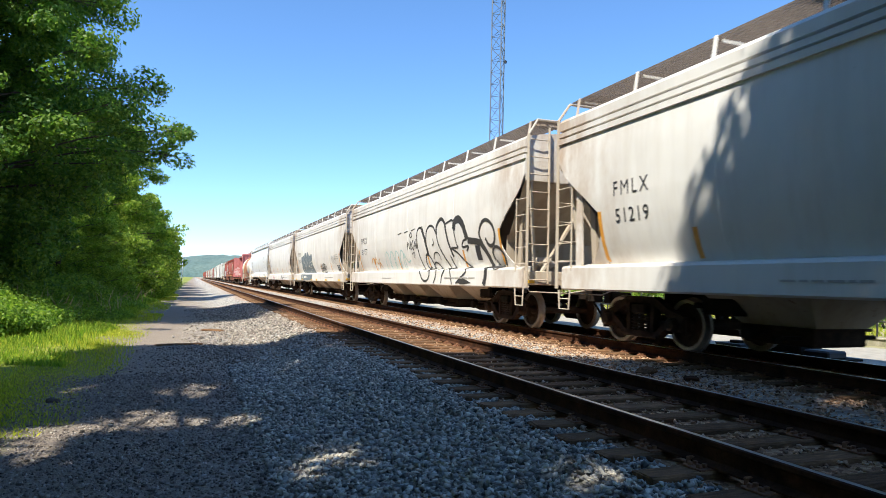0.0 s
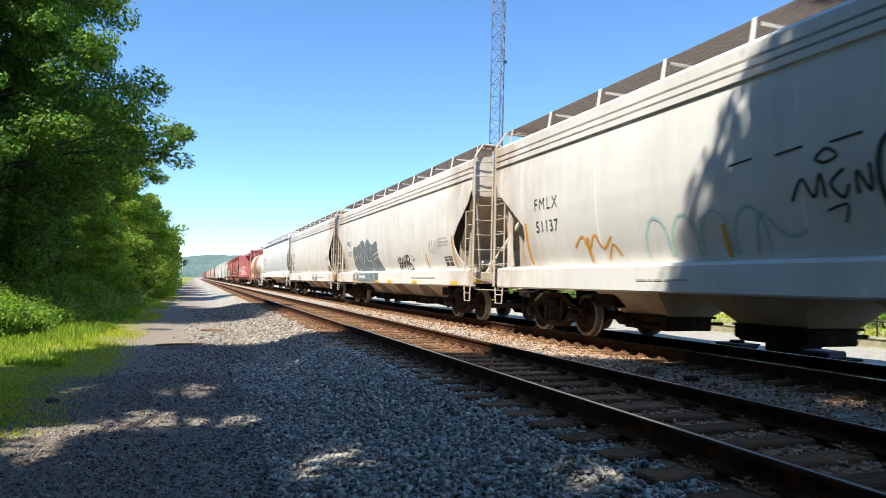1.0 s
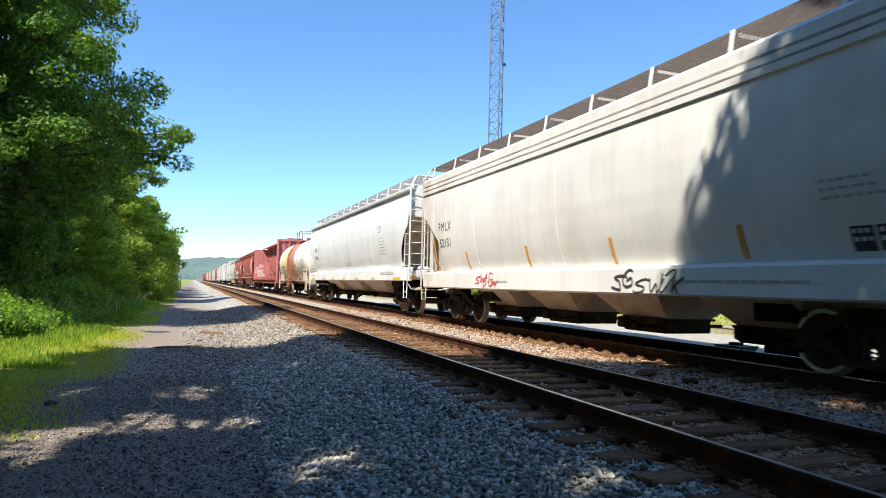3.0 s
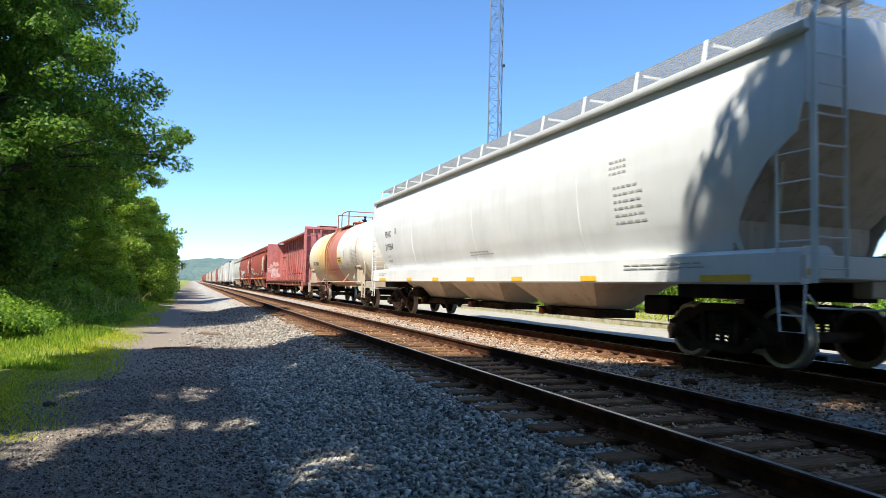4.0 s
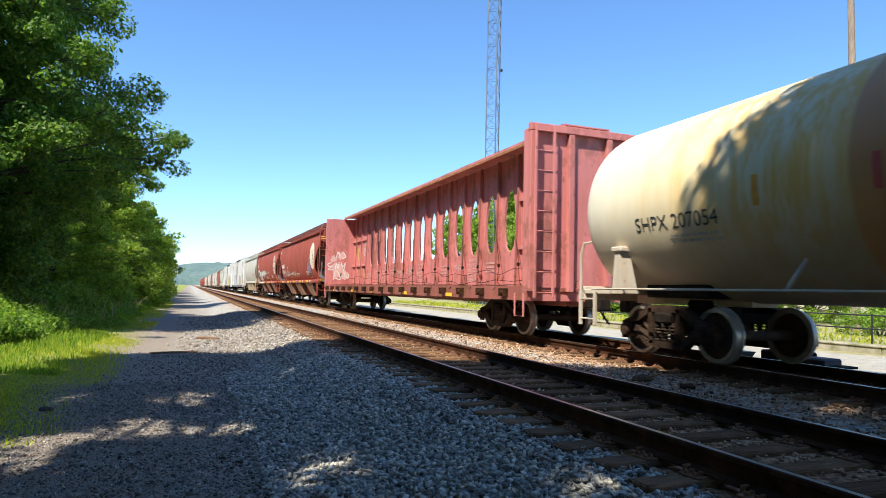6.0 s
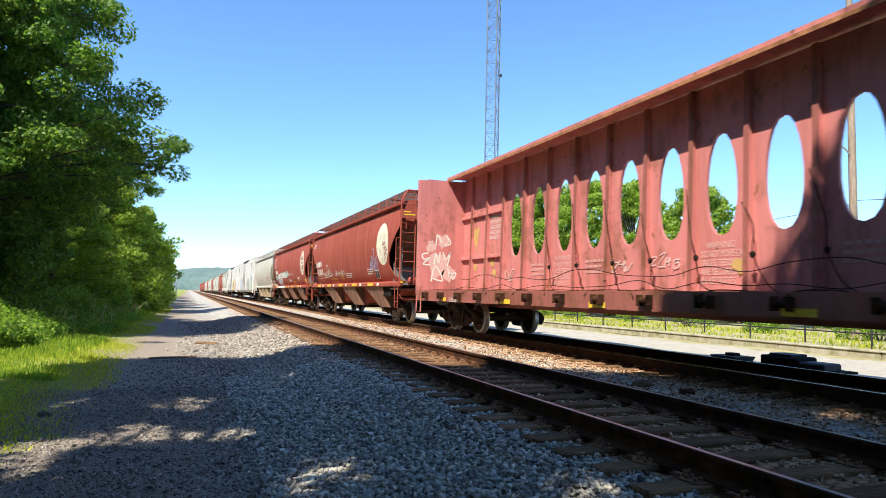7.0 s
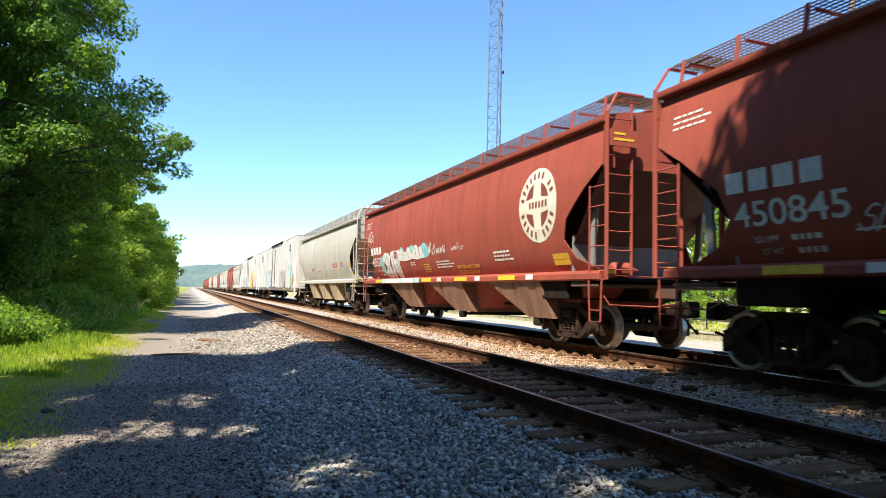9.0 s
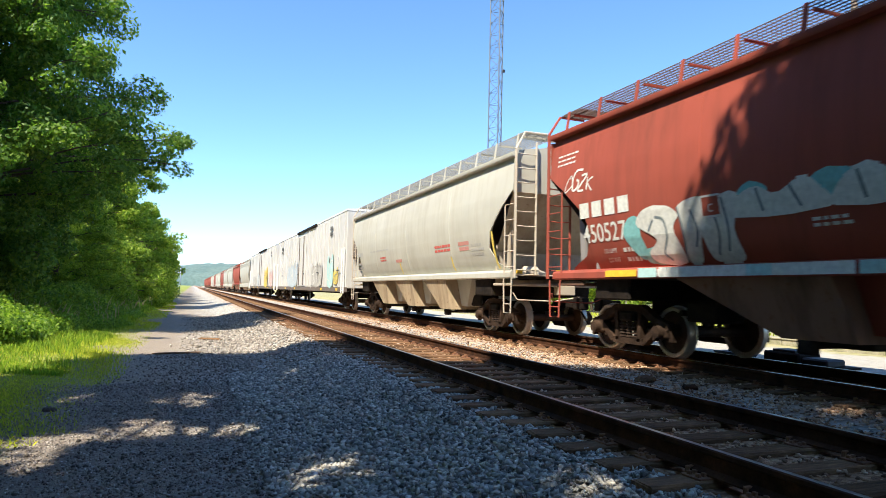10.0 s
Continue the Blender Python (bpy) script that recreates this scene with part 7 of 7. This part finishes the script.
def bush(seed, h, spread, mat, label, per=190):
    rng, R = np.random.default_rng(seed), random.Random(seed)
    t = thing("bush", (0, 0, 0), label, "bush", "trackside bushes")
    g = Geo()
    cs, rs = [], []
    for k in range(16):
        a, rr = k * 2.4, spread * math.sqrt(R.random())
        c = Vector((rr * math.cos(a), rr * math.sin(a), h * R.uniform(0.25, 0.85) * (1.1 - 0.5 * rr / spread)))
        cs.append(c), rs.append(spread * R.uniform(0.25, 0.42))
        g.tube([(c.x * 0.15, c.y * 0.15, 0), c * 0.6 + Vector((0, 0, 0.05)), c], 0.02, 5, r1=0.006)
    part("stem_clump", g, M["bark"], t)
    part("foliage", leaf_mesh("foliage", leaf_cloud(np.array(cs), np.array(rs), per, 0.065, rng), mat), None, t)
    return t


b1 = bush(11, 1.9, 1.5, M["weed"], "dense green bush in the weedy verge")
b2 = bush(12, 1.4, 1.3, M["leaf_sunlit"], "light green shrub at the wood's edge")
place(b1, -5.2, 24, 0, 1, True)
place(b2, -4.3, 29, 0, 1, True)
Rb = random.Random(5)
for k in range(60):
    y = 21.5 + k * 1.5
    place((b1, b2)[k % 2], -3.9 - Rb.uniform(0, 2.2) - (2.0 if y < 30 else 0), y, Rb.uniform(0, 360), Rb.uniform(0.45, 0.85) if y < 31 else Rb.uniform(0.75, 1.25))


def blades(name, label, n, x0, x1, y0, y1, lo, hi, wide, seed, mat, lean=0.35):
    rng = np.random.default_rng(seed)
    x, y = rng.uniform(x0, x1, n), y0 + (y1 - y0) * rng.uniform(0, 1, n) ** 1.6
    patch = np.sin(x * 2.1 + y * 0.7) * np.sin(y * 1.3 - x * 0.8) + rng.normal(size=n) * 0.5
    keep = (patch > -0.55) & (x < x1 - 0.5 * (1 + np.sin(y * 0.9)) * rng.uniform(0, 1, n))
    x, y = x[keep], y[keep]
    n = len(x)
    h = rng.uniform(lo, hi, n) * (0.7 + 0.3 * np.sin(x * 1.1 + y * 0.6))
    a = rng.uniform(0, 2 * math.pi, n)
    u = np.stack([np.cos(a), np.sin(a), np.zeros(n)], 1) * (wide * rng.uniform(0.6, 1.4, n) * (0.6 + y / 30))[:, None]
    base = np.stack([x, y, height(x, y) - 0.01], 1)
    l = rng.normal(size=(n, 3)) * lean * h[:, None]
    l[:, 2] = 0
    top = base + l + np.stack([0 * h, 0 * h, h], 1)
    mid_ = base + l * 0.35 + np.stack([0 * h, 0 * h, h * 0.6], 1)
    q = np.stack([base - u, base + u, mid_ + u * 0.8, top, mid_ - u * 0.8], 1)
    me = fast_mesh(name, q.reshape(-1, 3), np.arange(n * 5).reshape(-1, 5), mat)
    tagged(new(name, me), label, "grass", kind="stuff")


blades("verge_grass", "short sunlit grass beside the gravel path", 110000, -7.5, -1.0, 7.5, 60, 0.03, 0.12, 0.006, 21, M["grass"])
blades("rough_grass", "knee-high rough grass between the path and the weeds", 60000, -8.0, -1.9, 12, 60, 0.10, 0.30, 0.008, 24, M["grass_green"], 0.30)
blades("tall_weeds", "tall green weeds in front of the wood", 17000, -9.5, -3.0, 21, 90, 0.25, 0.80, 0.009, 22, M["weed_light"], 0.28)
blades("dry_stalks", "pale dry grass stalks among the weeds", 1500, -7.0, -2.4, 22, 90, 0.7, 1.35, 0.010, 25, M["straw"], 0.22)
blades("verge_turf", "low tufted grass at the edge of the gravel path", 70000, -6.0, -1.25, 7.0, 20, 0.03, 0.09, 0.006, 26, M["grass"], 0.5)
blades("far_weeds", "rough grass behind the low concrete wall", 12000, 16.2, 22, 2, 60, 0.04, 0.20, 0.02, 23, M["grass"])


def weed_bed():
    rng = np.random.default_rng(31)
    n = 6200
    y = 16.5 + 62 * rng.uniform(0, 1, n) ** 1.7
    x = -2.5 - rng.uniform(0, 1, n) ** 1.2 * 6.0 + 0.45 * np.sin(y * 0.8) - 1.5 * np.clip((22 - y) / 5, 0, 1)
    tall_ = np.clip((-2.2 - x) * 0.36, 0.04, 1.35) * rng.uniform(0.15, 1.0, n)
    q = leaf_cloud(np.stack([x, y, height(x, y) + tall_], 1), rng.uniform(0.14, 0.34, n), 40, 0.050, rng, 0.6, 0.6)
    tagged(new("leafy_weeds", leaf_mesh("leafy_weeds", q, M["weed"])), "low leafy green weeds along the wood's edge", "weeds", kind="stuff")


weed_bed()

# beyond the tracks
for x, y, a, k in ((25.5, 38, 0, 1.12), (26, 33.5, 90, 1.02), (25, 43, 200, 1.15), (25.5, 48.5, 30, 1.16), (27, 29.3, 300, 0.92), (26.5, 25.8, 60, 0.62), (26.5, 21.5, 10, 0.5), (27, 17.6, 80, 0.42), (26, 13.0, 190, 0.42), (27, 54, 140, 1.2), (29, 62, 20, 1.2), (29, 70, 20, 1.2)):
    place(far_light, x, y, a, k)
for k in range(8):
    place((b1, b2)[k % 2], 18.5 + Rb.uniform(0, 3), 6 + k * 4.2, Rb.uniform(0, 360), Rb.uniform(0.5, 0.85))


# ---- beyond the tracks ----
def low_wall():
    w = thing("low_concrete_wall", (15.8, 0, -0.34), "low weathered concrete retaining wall with a flat coping", "wall", kind="structure")
    R = random.Random(4)
    y = -4.0
    while y < 60:
        L = 3.0
        part("wall_block", Geo().slab(0, 0.36, y + 0.006, y + L - 0.006, 0, 0.20, 0.018), M["concrete"], w)
        part("coping", Geo().slab(-0.03, 0.39, y + 0.004, y + L - 0.004, 0.20, 0.25, 0.012), M["concrete"], w)
        y += L


def pipe_fence():
    f = thing("pipe_fence", (16.9, 0, -0.14), "low black steel pipe fence along the grass", "fence")
    for y in range(-4, 30, 2):
        part("post", Geo().tube([(0, y, 0), (0, y, 0.80)], 0.026, 8), M["black_steel"], f)
    for z in (0.40, 0.76):
        part("rail", Geo().tube([(0, -4, z), (0, 28, z)], 0.020, 6), M["black_steel"], f)


low_wall()
pipe_fence()


def radio_mast():
    """A slim three-sided lattice mast."""
    w, H, step = 1.05, 62.0, 0.95
    m = thing("radio_mast", (0, 0, 0), "slender galvanised steel lattice radio mast", "radio mast")
    leg = [(w * 0.577 * math.cos(a), w * 0.577 * math.sin(a)) for a in (0.35, 0.35 + 2.094, 0.35 + 4.189)]
    for x, y in leg:
        part("leg", Geo().tube([(x, y, 0), (x, y, H)], 0.050, 6), M["mast_steel"], m)
    for i in range(3):
        g = Geo()
        (x0, y0), (x1, y1) = leg[i], leg[(i + 1) % 3]
        z, k = 0.2, 0
        while z + step < H:
            a, b = ((x0, y0), (x1, y1)) if k % 2 else ((x1, y1), (x0, y0))
            g.tube([(*a, z), (*b, z + step)], 0.024, 4)
            g.tube([(*a, z), (*b, z)], 0.022, 4)
            z += step
            k += 1
        part("bracing", g, M["mast_steel"], m)
    for z in (19.1, 36.0):
        part("marker_lamp", Geo().lathe([(0, 0.06), (0.02, 0.09), (0.2, 0.09), (0.26, 0.03)], (leg[0][0] + 0.15, leg[0][1], z), "z", 10), M["black_steel"], m)
    return m


mast = radio_mast()
mast.location = (21.8, 45.8, -0.5)


def signal_mast():
    """A slim ladder-like signal tower with a caged head."""
    s = thing("signal_mast", (-3.55, 180, -0.3), "slim pale grey railway signal tower with a black head", "railway signal")
    for x in (-0.62, 0.62):
        part("leg", Geo().tube([(x, 0, 0), (x, 0, 7.0)], 0.10, 8), M["white_paint"], s)
    for k in range(6):
        part("cross_bar", Geo().bar((-0.62, 0, 0.9 + k * 1.2), (0.62, 0, 0.9 + k * 1.2), 0.12, 0.14), M["white_paint"], s)
    part("signal_head", Geo().slab(0.75, 1.25, -0.2, 0.1, 4.2, 5.6, 0.05), M["black_steel"], s)
    part("cage", Geo().tube([(-0.8, -0.3, 5.4), (-0.8, -0.3, 7.2), (1.3, -0.3, 7.2), (1.3, -0.3, 5.4), (-0.8, -0.3, 5.4)], 0.06, 6), M["galvanised"], s)


signal_mast()


def far_hills():
    rng = np.random.default_rng(6)
    xs = np.linspace(-2600, 2600, 260)
    rows = []
    for r, (y, h) in enumerate(((2150, 0), (2180, 0.35), (2260, 0.75), (2380, 1.0), (2600, 0.8))):
        prof = 62 + 16 * np.sin(xs / 330 + 0.4) + 9 * np.sin(xs / 140 + 1.0) + 2.5 * rng.normal(size=len(xs))
        rows.append([(float(x), y, -3 + float(p) * h) for x, p in zip(xs, prof)])
    # The blue haze of distance is mixed into the woods' green.
    hill = surf("hazed_hill_wood", [(0.3, (0.085, 0.135, 0.125)), (0.7, (0.14, 0.19, 0.165))], 0.02, rough=1.0, bump=0, fine=0.12)
    tagged(part("backdrop_hills", Geo().sheet(rows), hill), "distant wooded hills with blue haze painted into their colour", "hills", kind="structure")


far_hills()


# ---- small things by the tracks ----
def switch_machine(x, y, z=-0.28):
    """A low dark point machine bolted to two long ties, with its throw rods."""
    s = thing("switch_machine", (x, y, z), "low dark railway switch machine bolted beside the far track", "switch machine")
    part("base_plate", Geo().slab(-0.55, 0.55, -0.75, 0.75, 0.06, 0.10, 0.008), M["cast_iron"], s)
    part("gear_case", Geo().slab(-0.28, 0.3, -0.15, 0.65, 0.10, 0.30, 0.03), M["cast_iron"], s)
    part("motor_case", Geo().slab(-0.25, 0.22, -0.70, -0.18, 0.10, 0.24, 0.03), M["black_steel"], s)
    part("lid", Geo().slab(-0.2, 0.22, 0.0, 0.5, 0.30, 0.345, 0.012), M["black_steel"], s)
    for d in (-0.5, 0.5):
        part("long_tie", Geo().slab(-2.2, 0.6, d - 0.11, d + 0.11, -0.10, 0.06, 0.012), M["tie_wood"], s)
    part("throw_rod", Geo().tube([(-1.0, 0.1, 0.12), (-0.2, 0.1, 0.16)], 0.02, 6), M["cast_iron"], s)


switch_machine(10.7, 9.0)


def relay_box():
    s = thing("track_box", (11.0, 10.9, -0.3), "small dark flared cover box beside the track", "box")
    part("case", Geo().rings([[(-0.2, -0.28, 0), (0.2, -0.28, 0), (0.2, 0.28, 0), (-0.2, 0.28, 0)], [(-0.28, -0.36, 0.17), (0.28, -0.36, 0.17), (0.28, 0.36, 0.17), (-0.28, 0.36, 0.17)]]), M["black_steel"], s)
    part("cap", Geo().slab(-0.1, 0.1, -0.12, 0.12, 0.17, 0.23, 0.012), M["cast_iron"], s)


relay_box()


def utility_pole(x, y, hgt=14.0):
    p = thing("utility_pole", (x, y, -0.4), "weathered wooden utility pole with wires", "utility pole")
    part("pole", Geo().tube([(0, 0, 0), (0.03, 0, hgt)], 0.15, 12, r1=0.10), M["pole_wood"], p)
    part("cross_arm", Geo().slab(-1.1, 1.1, -0.06, 0.06, hgt - 1.0, hgt - 0.88, 0.01), M["pole_wood"], p)
    for dx in (-1.0, -0.4, 0.4, 1.0):
        part("insulator", Geo().lathe([(hgt - 0.88, 0.03), (hgt - 0.8, 0.05), (hgt - 0.74, 0.03)], (dx, 0, 0), "z", 8), M["galvanised"], p)
    arm = part("lamp_arm", Geo().tube([(0, 0, 6.75), (-0.35, 0, 7.0), (-0.8, 0, 7.15), (-1.2, 0, 7.15)], 0.03, 6), M["galvanised"], p)
    part("lamp_head", Geo().lathe([(6.92, 0.14), (6.96, 0.17), (7.08, 0.15), (7.20, 0.07), (7.24, 0.02)], (-1.28, 0, 0), "z", 14), M["galvanised"], arm, "grey street lamp head")
    return p


M["pole_wood"] = surf("pole_wood", [(0.3, (0.20, 0.15, 0.11)), (0.7, (0.36, 0.28, 0.21))], 4, (1, 1, 0.15), rough=0.9, bump=0.4, fine=20)
utility_pole(22.0, 16.2)


def wire(p0, p1, sag, r=0.018):
    a, b = Vector(p0), Vector(p1)
    pts = []
    for k in range(15):
        t = k / 14
        q = a.lerp(b, t)
        q.z -= sag * 4 * t * (1 - t)
        pts.append(q)
    w = part("overhead_wire", Geo().tube(pts, r, 5), M["black_steel"])
    tagged(w, "thin black overhead wire between poles", "wire", "overhead wires")


wire((22, 16.2, 4.6), (30, 65, 5.4), 0.5, 0.012)
wire((22, 16.2, 4.75), (40, -6, 6.0), 0.4, 0.012)
wire((13.2, 12.0, 11.5), (40, 9.0, 5.2), 0.3, 0.012)


def debris(name, label, x, y, sx, sy, sz, seed, mat):
    R = random.Random(seed)
    g = Geo().slab(-sx, sx, -sy, sy, 0, sz, min(sx, sy, sz) * 0.35)
    g.v = [(a + R.uniform(-0.2, 0.2) * sx, b + R.uniform(-0.2, 0.2) * sy, c * R.uniform(0.7, 1.2)) for a, b, c in g.v]
    o = part(name, g, M[mat], None, smooth=False)
    o.location = (x, y, float(height(np.array(x), np.array(y))) - 0.01)
    o.rotation_euler.z = R.uniform(-0.6, 0.6)
    tagged(o, label, "debris", "trackside debris")


debris("wood_scrap", "dark rotten piece of tie on the path", 0.55, 19.4, 0.30, 0.10, 0.07, 1, "tie_wood")
debris("wood_scrap", "dark splinter of wood in the gravel", -0.25, 15.6, 0.45, 0.07, 0.05, 2, "tie_wood")
debris("wood_scrap", "dark lump of wood on the path", -1.5, 8.9, 0.07, 0.05, 0.05, 3, "bark")
debris("branch_scrap", "pale weathered branch on the ballast slope", 1.75, 14.3, 0.05, 0.42, 0.06, 4, "pole_wood")
debris("old_tie_block", "grey block of old tie between the tracks", 6.35, 8.0, 0.16, 0.12, 0.09, 5, "tie_wood")
debris("old_tie_block", "rusty block between the tracks", 6.45, 7.2, 0.10, 0.10, 0.06, 6, "rail_rust")


motions()
